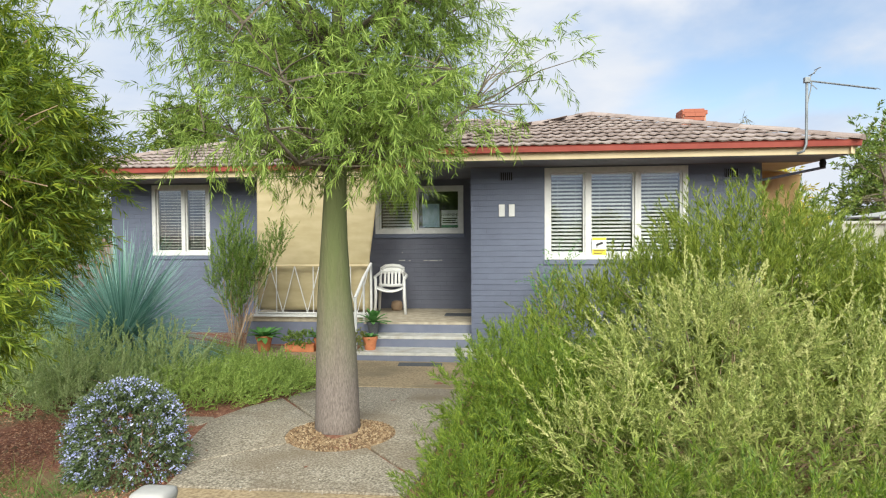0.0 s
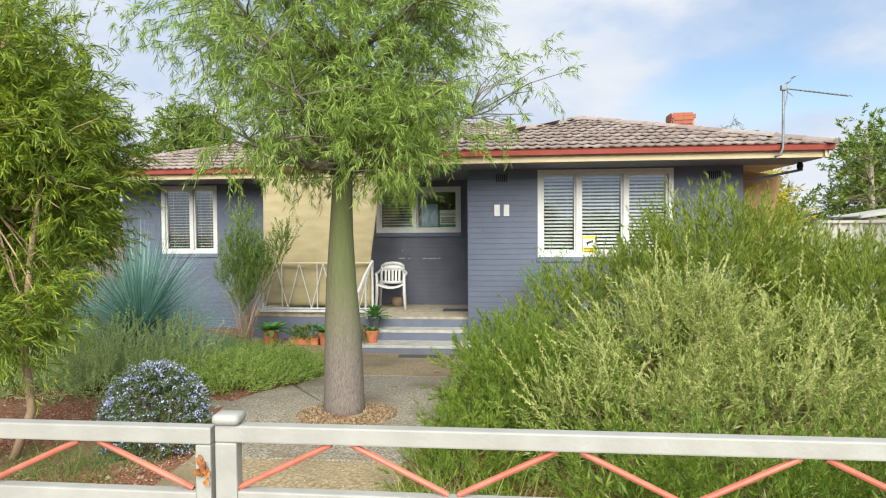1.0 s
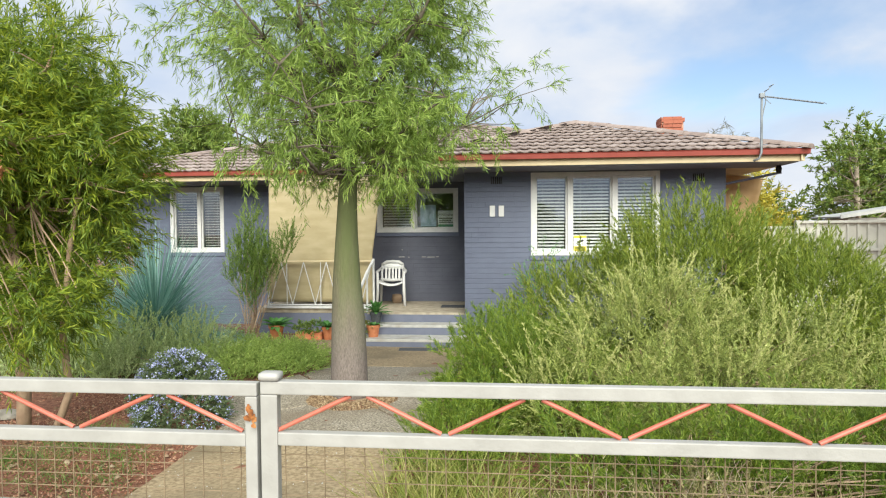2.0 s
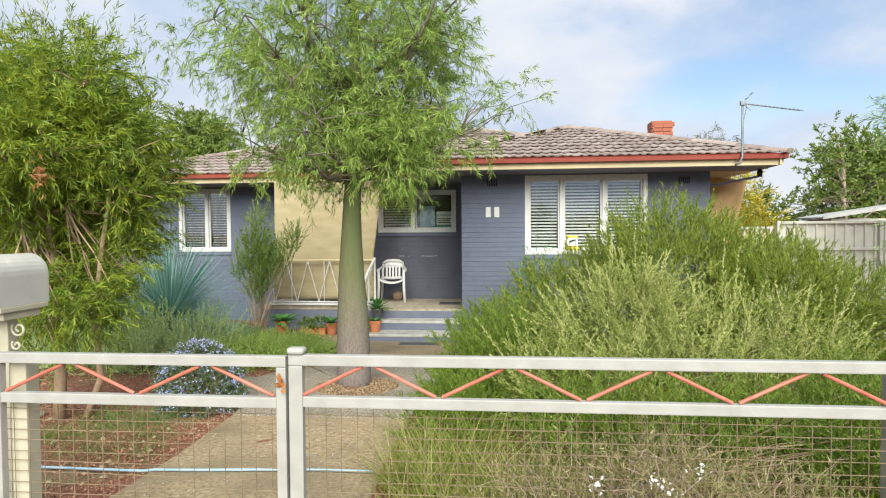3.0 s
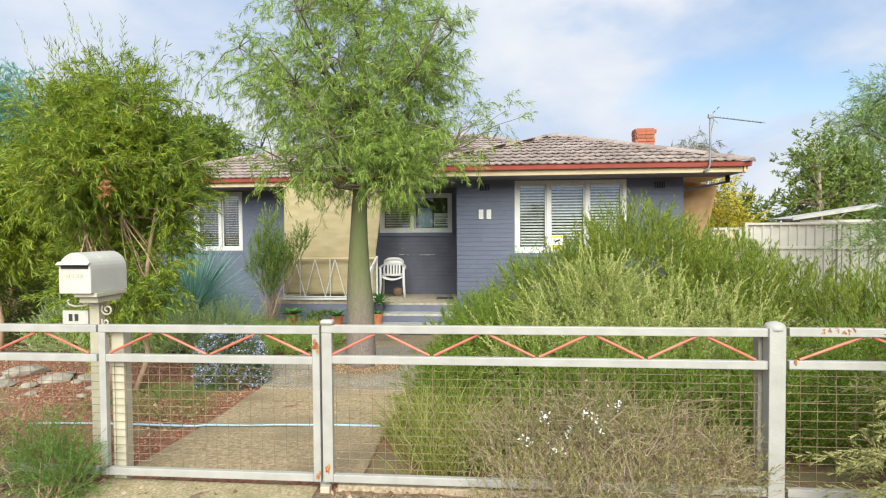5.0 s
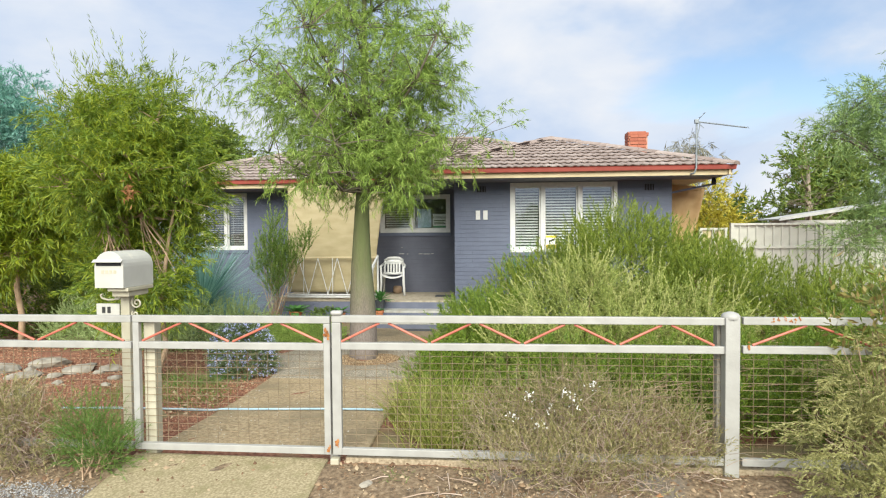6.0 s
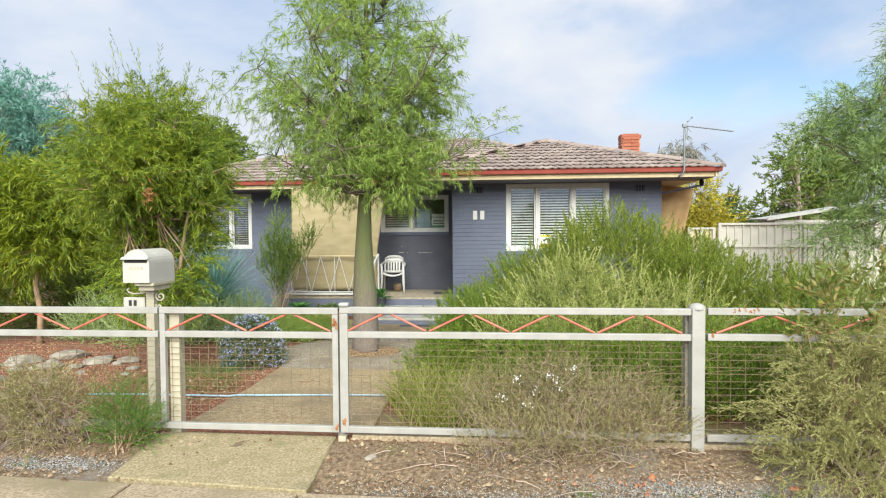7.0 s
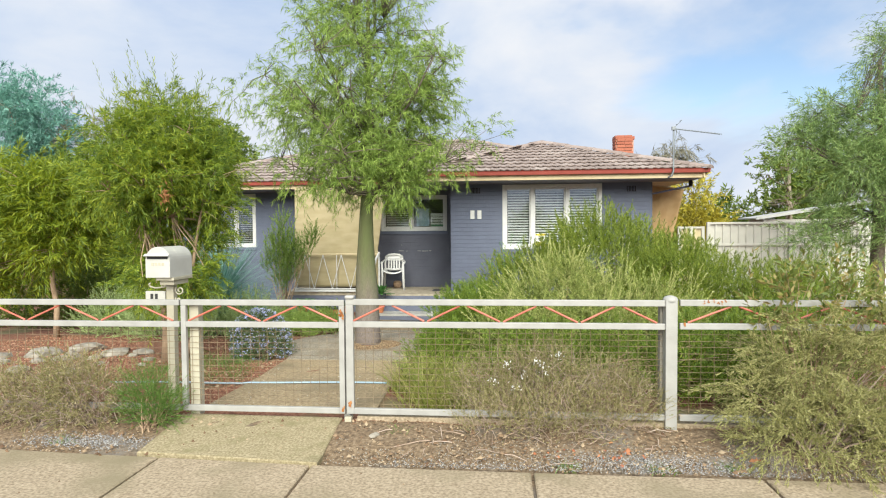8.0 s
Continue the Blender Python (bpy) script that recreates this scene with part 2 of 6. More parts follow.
# ground: red-brown mulch in the garden, grey-brown dirt on the verge
M_GROUND = material("ground_soil", [(0.10, 0.036, 0.02), (0.2, 0.078, 0.046), (0.27, 0.135, 0.085)], rough=0.95, scale=30, detail=10, bump=0.9, bump_scale=60, stain=(0.17, 0.14, 0.07), stain_scale=1.1, stain_at=(0.52, 0.66))
M_VERGE = material("verge_dirt", [(0.075, 0.05, 0.03), (0.16, 0.11, 0.066), (0.25, 0.185, 0.12)], rough=0.95, scale=34, detail=10, bump=0.9, bump_scale=80, stain=(0.19, 0.18, 0.165), stain_scale=1.3, stain_at=(0.52, 0.66))

L_BOTTLE = leaf_material("bottle_tree_leaf", (0.09, 0.16, 0.026), (0.245, 0.365, 0.064), (0.46, 0.57, 0.145), translucent=0.42)
L_WILLOW = leaf_material("willow_leaf", (0.055, 0.11, 0.015), (0.18, 0.27, 0.024), (0.41, 0.45, 0.038), translucent=0.38, scale=1.6)
L_WILLOW2 = leaf_material("yellow_willow_leaf", (0.07, 0.13, 0.01), (0.19, 0.26, 0.014), (0.36, 0.40, 0.025), translucent=0.35, scale=1.2)
L_ROSE = leaf_material("rosemary_leaf", (0.05, 0.095, 0.012), (0.165, 0.235, 0.024), (0.40, 0.44, 0.07), scale=3)
L_ROSE_L = leaf_material("bright_rosemary_leaf", (0.045, 0.10, 0.012), (0.135, 0.22, 0.02), (0.33, 0.40, 0.055), scale=3)
L_OLIVE = leaf_material("pale_olive_leaf", (0.10, 0.145, 0.03), (0.285, 0.345, 0.085), (0.53, 0.56, 0.185), scale=4)
L_JUNI = leaf_material("juniper_leaf", (0.14, 0.23, 0.045), (0.29, 0.41, 0.085), (0.48, 0.58, 0.165))
L_GREY = leaf_material("grey_green_leaf", (0.2, 0.29, 0.10), (0.40, 0.50, 0.20), (0.62, 0.70, 0.37))
L_XAN = leaf_material("grass_tree_leaf", (0.06, 0.19, 0.15), (0.19, 0.37, 0.31), (0.43, 0.64, 0.57), translucent=0.15)
L_BLUEB = leaf_material("blue_bush_leaf", (0.06, 0.10, 0.035), (0.12, 0.17, 0.07), (0.22, 0.27, 0.14))
L_FLOWER = leaf_material("blue_flower", (0.3, 0.33, 0.62), (0.42, 0.46, 0.74), (0.6, 0.63, 0.84))
L_WHITEF = leaf_material("white_flower", (0.7, 0.7, 0.66), (0.8, 0.8, 0.78))
L_BUSH = leaf_material("fine_bush_leaf", (0.07, 0.14, 0.025), (0.16, 0.25, 0.045), (0.29, 0.38, 0.09))
L_POT = leaf_material("pot_plant_leaf", (0.05, 0.16, 0.035), (0.09, 0.25, 0.06), (0.16, 0.34, 0.1))
L_FERN = leaf_material("feathery_green_leaf", (0.06, 0.14, 0.02), (0.11, 0.2, 0.035), (0.19, 0.27, 0.06))
L_GRASS = leaf_material("grass_blade", (0.12, 0.18, 0.02), (0.25, 0.28, 0.05), (0.5, 0.44, 0.18))
L_DRY = leaf_material("dry_shrub_leaf", (0.14, 0.14, 0.045), (0.27, 0.25, 0.1), (0.44, 0.36, 0.21))
L_SAGE = leaf_material("sage_shrub_leaf", (0.15, 0.165, 0.05), (0.32, 0.315, 0.115), (0.50, 0.46, 0.22), scale=4)
L_SHEOAK = leaf_material("feathery_tree_leaf", (0.085, 0.16, 0.045), (0.2, 0.31, 0.09), (0.38, 0.48, 0.17))
L_FAR = leaf_material("far_tree_leaf", (0.065, 0.12, 0.018), (0.13, 0.2, 0.028), (0.24, 0.28, 0.05))
L_FARB = leaf_material("blue_conifer_leaf", (0.08, 0.22, 0.17), (0.14, 0.34, 0.27), (0.26, 0.46, 0.4))
L_FARY = leaf_material("yellow_tree_leaf", (0.24, 0.22, 0.02), (0.42, 0.36, 0.03), (0.5, 0.42, 0.06))
L_FARG = leaf_material("grey_tree_leaf", (0.15, 0.15, 0.10), (0.22, 0.21, 0.15), (0.3, 0.28, 0.2))
L_BROAD = leaf_material("broad_sapling_leaf", (0.09, 0.14, 0.028), (0.19, 0.225, 0.05), (0.31, 0.2, 0.075))
L_ORANGE = leaf_material("dead_orange_leaf", (0.4, 0.17, 0.07), (0.52, 0.27, 0.12))
L_SPRAY = leaf_material("cream_seed_spray", (0.34, 0.36, 0.11), (0.47, 0.49, 0.18), (0.62, 0.61, 0.28))
M_LITTER = material("leaf_litter", [(0.12, 0.065, 0.035), (0.24, 0.155, 0.09), (0.38, 0.29, 0.19)], rough=0.9, scale=5, island=0.8)
# the shade cloth lets some light straight through its weave (M_CURTAIN thin)
_cn, _cl = M_CURTAIN.node_tree.nodes, M_CURTAIN.node_tree.links
_co = [q for q in _cn if q.type == "OUTPUT_MATERIAL"][0]
_cs = _co.inputs["Surface"].links[0].from_socket
_ct, _cm = _cn.new("ShaderNodeBsdfTransparent"), _cn.new("ShaderNodeMixShader")
_cm.inputs["Fac"].default_value = 0.16
_cl.new(_cs, _cm.inputs[1])
_cl.new(_ct.outputs["BSDF"], _cm.inputs[2])
_cl.new(_cm.outputs["Shader"], _co.inputs["Surface"])
# the bottle tree's bark: mossy olive above, grey-pink bark below (BARK_Z)
_bn, _bl = M_BOTTLE.node_tree.nodes, M_BOTTLE.node_tree.links
_bb = [q for q in _bn if q.type == "BSDF_PRINCIPLED"][0]
_bc = _bb.inputs["Base Color"].links[0].from_socket
_bg, _bs, _br, _bm, _bt = (_bn.new(k) for k in ("ShaderNodeNewGeometry", "ShaderNodeSeparateXYZ", "ShaderNodeMapRange", "ShaderNodeMix", "ShaderNodeTexNoise"))
_bt.inputs["Scale"].default_value, _bt.inputs["Detail"].default_value = 140, 6
_bm.data_type = "RGBA"
_br.inputs["From Min"].default_value, _br.inputs["From Max"].default_value = 1.15, 0.25
_bk = _bn.new("ShaderNodeValToRGB")
_bk.color_ramp.elements[0].position, _bk.color_ramp.elements[1].position = 0.35, 0.65
_bk.color_ramp.elements[0].color, _bk.color_ramp.elements[1].color = (0.115, 0.094, 0.083, 1), (0.205, 0.172, 0.156, 1)
_bl.new(_bg.outputs["Position"], _bs.inputs["Vector"])
_bf = _bn.new("ShaderNodeMapping")
_bf.inputs["Scale"].default_value = (1, 1, 0.22)
_bl.new(_bg.outputs["Position"], _bf.inputs["Vector"])
_bl.new(_bf.outputs["Vector"], _bt.inputs["Vector"])
_bl.new(_bt.outputs["Fac"], _bk.inputs["Fac"])
_bl.new(_bs.outputs["Z"], _br.inputs["Value"])
_bl.new(_br.outputs["Result"], _bm.inputs["Factor"])
_bl.new(_bc, _bm.inputs["A"])
_bl.new(_bk.outputs["Color"], _bm.inputs["B"])
_bl.new(_bm.outputs["Result"], _bb.inputs["Base Color"])

# ---- building helpers ----
def part(name, bm, mat, parent=None, label="", smooth=False, at=None):
    me = bpy.data.meshes.new(name)
    bm.normal_update()
    bm.to_mesh(me)
    bm.free()
    return part_mesh(name, me, mat, parent, label, smooth, at)


def part_mesh(name, me, mat, parent=None, label="", smooth=False, at=None):
    if mat and not me.materials:
        me.materials.append(mat)
    if smooth:
        me.shade_smooth()
    ob = new(name, me)
    if at is not None:
        ob.matrix_basis = at
    if parent is not None:
        ob.parent = parent
    if label:
        ob["label"] = label
    return ob


def thing(name, at, label, category, group="", kind=""):
    e = new(name)
    e.empty_display_size = 0.1
    e.matrix_basis = at if isinstance(at, Matrix) else Matrix.Translation(at)
    return tagged(e, label, category, group, kind)


def box(x0, x1, y0, y1, z0, z1, bevel=0.0, bm=None):
    bm = bm or bmesh.new()
    g = bmesh.ops.create_cube(bm, size=1, matrix=Matrix.Translation(((x0 + x1) / 2, (y0 + y1) / 2, (z0 + z1) / 2)) @ Matrix.Diagonal((abs(x1 - x0), abs(y1 - y0), abs(z1 - z0), 1)))
    if bevel:
        es = {e for v in g["verts"] for e in v.link_edges}
        bmesh.ops.bevel(bm, geom=list(es), offset=bevel, segments=2, affect="EDGES", profile=0.6)
    return bm


def tube(points, radii, sides=8, bm=None, caps=True):
    bm = bm or bmesh.new()
    pts = [Vector(p) for p in points]
    if not hasattr(radii, "__len__"):
        radii = [radii] * len(pts)
    rings, ref = [], None
    for i, p in enumerate(pts):
        d = (pts[min(i + 1, len(pts) - 1)] - pts[max(i - 1, 0)]).normalized()
        if ref is None:
            ref = Vector((1, 0, 0)) if abs(d.x) < 0.8 else Vector((0, 1, 0))
        a = (ref - d * ref.dot(d)).normalized()
        ref, b = a, d.cross(a)
        rings.append([bm.verts.new(p + (a * math.cos(2 * math.pi * k / sides) + b * math.sin(2 * math.pi * k / sides)) * radii[i]) for k in range(sides)])
    for r0, r1 in zip(rings, rings[1:]):
        for k in range(sides):
            bm.faces.new((r0[k], r0[(k + 1) % sides], r1[(k + 1) % sides], r1[k]))
    if caps:
        bm.faces.new(rings[0][::-1])
        bm.faces.new(rings[-1])
    return bm


def lathe(profile, sides=20, bm=None, centre=(0, 0)):
    """Turn (radius, z) pairs about a vertical axis."""
    bm = bm or bmesh.new()
    rings = [[bm.verts.new((centre[0] + r * math.cos(2 * math.pi * k / sides), centre[1] + r * math.sin(2 * math.pi * k / sides), z)) for k in range(sides)] for r, z in profile]
    for r0, r1 in zip(rings, rings[1:]):
        for k in range(sides):
            bm.faces.new((r0[k], r0[(k + 1) % sides], r1[(k + 1) % sides], r1[k]))
    return bm


def prism(outline, z0, z1, bm=None):
    """A flat slab over an outline of (x, y), with top at z1; z1 may be a function of x, y."""
    bm = bm or bmesh.new()
    zt = z1 if callable(z1) else (lambda x, y: z1)
    top = [bm.verts.new((x, y, zt(x, y))) for x, y in outline]
    low = [bm.verts.new((x, y, zt(x, y) - z0)) for x, y in outline]
    bm.faces.new(top)
    bm.faces.new(low[::-1])
    for i in range(len(top)):
        j = (i + 1) % len(top)
        bm.faces.new((top[i], low[i], low[j], top[j]))
    bmesh.ops.recalc_face_normals(bm, faces=bm.faces)
    return bm


def quick_mesh(name, verts, faces, width):
    """A mesh from arrays: verts (n, 3), faces (m, width)."""
    me = bpy.data.meshes.new(name)
    me.vertices.add(len(verts))
    me.vertices.foreach_set("co", np.ascontiguousarray(verts, dtype=np.float32).ravel())
    me.loops.add(faces.size)
    me.loops.foreach_set("vertex_index", np.ascontiguousarray(faces, dtype=np.int32).ravel())
    me.polygons.add(len(faces))
    me.polygons.foreach_set("loop_start", np.arange(0, faces.size, width, dtype=np.int32))
    me.update(calc_edges=True)
    me.validate()
    if width == 4:
        me.shade_flat()
    return me


def thicken(bm, t):
    bm.normal_update()
    bmesh.ops.solidify(bm, geom=bm.faces[:], thickness=t)
    bmesh.ops.recalc_face_normals(bm, faces=bm.faces)


def ring_frame(x0, x1, z0, z1, hole, y0, y1, bevel=0.0):
    """One continuous rectangular frame round an opening (x0, x1, z0, z1), from y0 to y1."""
    a, b, c, d = hole
    bm = bmesh.new()
    o = [(x0, z0), (x1, z0), (x1, z1), (x0, z1)]
    i = [(a, c), (b, c), (b, d), (a, d)]
    V = [[bm.verts.new((x, y, z)) for x, z in q] for y in (y0, y1) for q in (o, i)]
    for k in range(4):
        n = (k + 1) % 4
        bm.faces.new((V[0][k], V[0][n], V[1][n], V[1][k]))
        bm.faces.new((V[2][n], V[2][k], V[3][k], V[3][n]))
        bm.faces.new((V[0][n], V[0][k], V[2][k], V[2][n]))
        bm.faces.new((V[1][k], V[1][n], V[3][n], V[3][k]))
    bmesh.ops.recalc_face_normals(bm, faces=bm.faces)
    if bevel:
        bmesh.ops.bevel(bm, geom=[e for e in bm.edges if abs(e.verts[0].co.y - y0) < 1e-6 and abs(e.verts[1].co.y - y0) < 1e-6 and (e.verts[0].co.x == e.verts[1].co.x or e.verts[0].co.z == e.verts[1].co.z)], offset=bevel, segments=2, affect="EDGES")
    return bm


GY, GZ = (-60, -1.5, -0.9, 2.9, 6.5, 80), (-0.10, -0.10, -0.02, -0.10, -0.35, -0.35)


def ground_z(x, y):
    return np.interp(y, GY, GZ)


# ---- plants ----
def unit(a):
    return a / np.maximum(np.linalg.norm(a, axis=-1, keepdims=True), 1e-9)


def leaves(name, base, way, length, width, rng, fold=0.12, flat=0.0):
    """Narrow leaves of two triangles each, folded a little along the middle."""
    n = len(base)
    side = unit(np.cross(way, unit(rng.normal(size=(n, 3)) * (1 - flat) + np.array([0, 0, 1.0]) * flat)))
    nor = np.cross(side, way)
    L = (length * rng.uniform(0.65, 1.25, n))[:, None]
    W = (width * rng.uniform(0.7, 1.3, n))[:, None]
    bend = rng.uniform(-0.15, 0.15, n)[:, None]
    tip = base + way * L + nor * L * bend
    mid = base + way * L * 0.45
    if width < 0.0075:
        v = np.stack([base + side * W * 0.5, base - side * W * 0.5, tip], 1).reshape(-1, 3)
        return quick_mesh(name, v, np.arange(n * 3).reshape(-1, 3), 3)
    a, b = mid + side * W * 0.5 + nor * W * fold, mid - side * W * 0.5 + nor * W * fold
    v = np.stack([base, a, tip, b], 1).reshape(-1, 3)
    i = np.arange(n)[:, None] * 4
    f = np.concatenate([i + np.array([[0, 1, 2]]), i + np.array([[0, 2, 3]])], 1).reshape(-1, 3)
    return quick_mesh(name, v, f, 3)


def in_lumps(lumps, n, rng, shell=(0.55, 1.0), floor=True):
    """Points in the outer shell of a group of ellipsoids, and the ways outwards there."""
    L = np.array(lumps, dtype=float)
    wt = (L[:, 3] * L[:, 4] + L[:, 4] * L[:, 5] + L[:, 3] * L[:, 5])
    P, D = np.zeros((0, 3)), np.zeros((0, 3))
    while len(P) < n:
        m = n * 2
        k = rng.choice(len(L), m, p=wt / wt.sum())
        u = unit(rng.normal(size=(m, 3)))
        s = rng.uniform(shell[0] ** 2, shell[1] ** 2, m) ** 0.5
        p = L[k, :3] + u * s[:, None] * L[k, 3:6]
        deep = np.zeros(m, bool)
        for q in L:
            deep |= np.linalg.norm((p - q[:3]) / q[3:6], axis=1) < shell[0] * 0.85
        keep = ~deep
        if floor:
            keep &= p[:, 2] > ground_z(p[:, 0], p[:, 1]) + 0.01
        P, D = np.concatenate([P, p[keep]]), np.concatenate([D, unit(u / L[k, 3:6])[keep]])
    return P[:n], D[:n]


def twig_leaves(name, P, D, rng, twig=0.2, k=20, leaf=0.04, width=0.006, out=0.6, up=0.8, droop=0.0, spread=0.8, hang=0.0, wild=0.4, flat=0.0, start=0.0, plume=None):
    """Leaves along twigs; with plume = (length, twigs, angle) the twigs stand along longer plumes."""
    n = len(P)
    d = unit(D * out + np.array([0, 0, up]) + rng.normal(size=(n, 3)) * wild)
    tl = twig * rng.uniform(0.5, 1.3, n)
    if plume:
        m = plume[1]
        L = (plume[0] * rng.uniform(0.55, 1.25, n))[:, None]
        q = (np.arange(m)[None, :] + rng.uniform(0, 1, (n, m))) / m
        P = (P[:, None] + d[:, None] * (q * L)[..., None] + np.array([0, 0, -1.0]) * droop * (q * q * L)[..., None]).reshape(-1, 3)
        along = unit(d[:, None] + np.array([0, 0, -2.0]) * droop * q[..., None])
        d = unit(along + unit(rng.normal(size=(n, m, 3))) * plume[2]).reshape(-1, 3)
        tl = (twig * (1.2 - 0.8 * q) * rng.uniform(0.7, 1.2, (n, m))).reshape(-1)
        n, droop = n * m, 0.0
    s = start + (1 - start) * (np.arange(k)[None, :] + rng.uniform(0, 1, (n, k))) / k
    reach = (s * tl[:, None])[..., None]
    base = P[:, None, :] + d[:, None, :] * reach + np.array([0, 0, -1.0]) * droop * reach * s[..., None]
    along = unit(d[:, None, :] + np.array([0, 0, -2.0]) * droop * s[..., None])
    way = unit(along + unit(rng.normal(size=(n, k, 3))) * spread + np.array([0, 0, -1.0]) * hang)
    ends = P + d * tl[:, None] + np.array([0, 0, -1.0]) * droop * tl[:, None]
    return leaves(name, base.reshape(-1, 3), way.reshape(-1, 3), leaf, width, rng, flat=flat), ends


def stems(name, A, B, r0, r1, rng, sag=0.0, seg=4):
    """Thin three-sided stems from points A to points B, joined."""
    n = len(A)
    t = np.linspace(0, 1, seg)[None, :, None]
    c = A[:, None] * (1 - t) + B[:, None] * t
    c = c + np.array([0, 0, 1.0]) * (4 * t * (1 - t)) * sag * np.linalg.norm(B - A, axis=1)[:, None, None]
    c[:, 1:-1] += rng.normal(size=(n, seg - 2, 3)) * 0.03 * np.linalg.norm(B - A, axis=1)[:, None, None]
    w = unit(B - A)
    s1 = unit(np.cross(w, rng.normal(size=(n, 3))))
    s2 = np.cross(w, s1)
    r = np.linspace(r0, r1, seg)[None, :, None, None]
    a = np.array([0, 2.094, 4.189])
    ring = np.cos(a)[None, None, :, None] * s1[:, None, None, :] + np.sin(a)[None, None, :, None] * s2[:, None, None, :]
    v = (c[:, :, None, :] + ring * r).reshape(-1, 3)
    f = []
    for j in range(seg - 1):
        for q in range(3):
            f.append([j * 3 + q, j * 3 + (q + 1) % 3, (j + 1) * 3 + (q + 1) % 3, (j + 1) * 3 + q])
    f = (np.arange(n)[:, None, None] * (seg * 3) + np.array(f)[None]).reshape(-1, 4)
    return quick_mesh(name, v, f, 4)


def inner_foliage(parent, lumps, off, n, mat, rng, leaf=0.09, width=0.014):
    """Shaded leaves deep inside a dense shrub, which close it against what stands behind."""
    P, D = in_lumps(lumps, n, rng, (0.35, 0.72))
    part_mesh("inner_foliage", leaves("inner_foliage", P - off, unit(D * 0.6 + np.array([0, 0, 0.5]) + rng.normal(size=(n, 3)) * 0.6), leaf, width, rng), mat, parent)


def shrub(name, at, lumps, label, category, mat, seed, n, stem_mat=None, stem_n=40, shell=(0.55, 1.0), group="", foot=0.06, inner=0, stem_r=0.008, **kw):
    """A shrub: stems from the ground to its twigs, and foliage. Lumps are in the world."""
    rng = np.random.default_rng(seed)
    t = thing(name, at, label, category, group)
    off = np.array(at)
    P, D = in_lumps(lumps, n, rng, shell)
    me, ends = twig_leaves("foliage", P - off, D, rng, **kw)
    part_mesh("foliage", me, mat, t)
    if inner:
        inner_foliage(t, lumps, off, inner, mat, np.random.default_rng(seed + 7))
    if stem_n:
        pick = rng.choice(len(P), stem_n, replace=False)
        root = np.stack([rng.normal(0, foot, stem_n), rng.normal(0, min(foot, 0.08), stem_n), np.full(stem_n, -0.02)], 1)
        root[:, 0] = 0.5 * root[:, 0] + 0.5 * (P[pick, 0] - off[0]) * (foot > 0.1)
        part_mesh("stemwork", stems("stemwork", root, P[pick] - off, stem_r, stem_r * 0.25, rng, 0.05), stem_mat or M_TWIG, t)["kind"] = "stuff"
    return t, P, D, rng


def tree(name, at, trunk, trunk_mat, lumps, label, mat, seed, n, limbs=14, limb_r=0.03, shell=(0.3, 1.0), group="", sides=14, fork=0.75, branchlets=240, limb_mat=None, gap=None, **kw):
    """A tree: trunk of (x, y, z, radius) rows above its foot, limbs, branchlets and a crown of leaves."""
    rng = np.random.default_rng(seed)
    t = thing(name, at, label, "tree", group)
    off = np.array(at)
    tp = np.array(trunk)
    tr = part("trunk", tube([r[:3] for r in trunk], [r[3] for r in trunk], sides), trunk_mat, t, smooth=True)
    P, D = in_lumps(lumps, n, rng, shell, floor=False)
    if gap:
        clear = np.linalg.norm((P - np.array(gap[:3])) / np.array(gap[3:]), axis=1) > 1
        P, D = P[clear], D[clear]
    P = P - off
    L = np.array(lumps)
    ends = []
    for i in range(limbs):
        q = L[i % len(L)]
        e = q[:3] - off + unit(rng.normal(size=3)) * q[3:6] * rng.uniform(0.2, 0.75)
        lean = e[2] - 0.75 * math.hypot(e[0], e[1])
        h = float(np.clip(np.interp(lean, tp[:, 2], np.linspace(0, 1, len(tp))) + rng.uniform(-0.04, 0.04), fork, 0.96))
        k = h * (len(tp) - 1)
        i0 = min(int(k), len(tp) - 2)
        s = tp[i0] * (1 - (k - i0)) + tp[i0 + 1] * (k - i0)
        if e[2] < s[2] + 0.1:
            e[2] = s[2] + rng.uniform(0.1, 0.5)
        a = s[:3]
        m1, m2 = a * 0.65 + e * 0.35 + np.array([0, 0, -0.04]), a * 0.3 + e * 0.7 + rng.normal(size=3) * 0.06
        r = min(limb_r * rng.uniform(0.6, 1.1), s[3] * 0.8)
        part("limb", tube([a, m1, m2, e], [r, r * 0.75, r * 0.5, r * 0.22], 6), limb_mat or trunk_mat, t, smooth=True)
        ends += [m1, m2, e]
    ends = np.array(ends)
    pick = rng.choice(len(P), min(branchlets, len(P)), replace=False)
    near = np.argmin(np.linalg.norm(P[pick][:, None] - ends[None], axis=2) + 0.6 * np.maximum(0, ends[None, :, 2] - P[pick][:, None, 2]), axis=1)
    part_mesh("branchwork", stems("branchwork", ends[near], P[pick], 0.009, 0.003, rng, 0.04), limb_mat or trunk_mat, t)["kind"] = "stuff"
    me, _ = twig_leaves("crown", P, D, rng, **kw)
    part_mesh("crown", me, mat, t)
    return t, P, D, rng

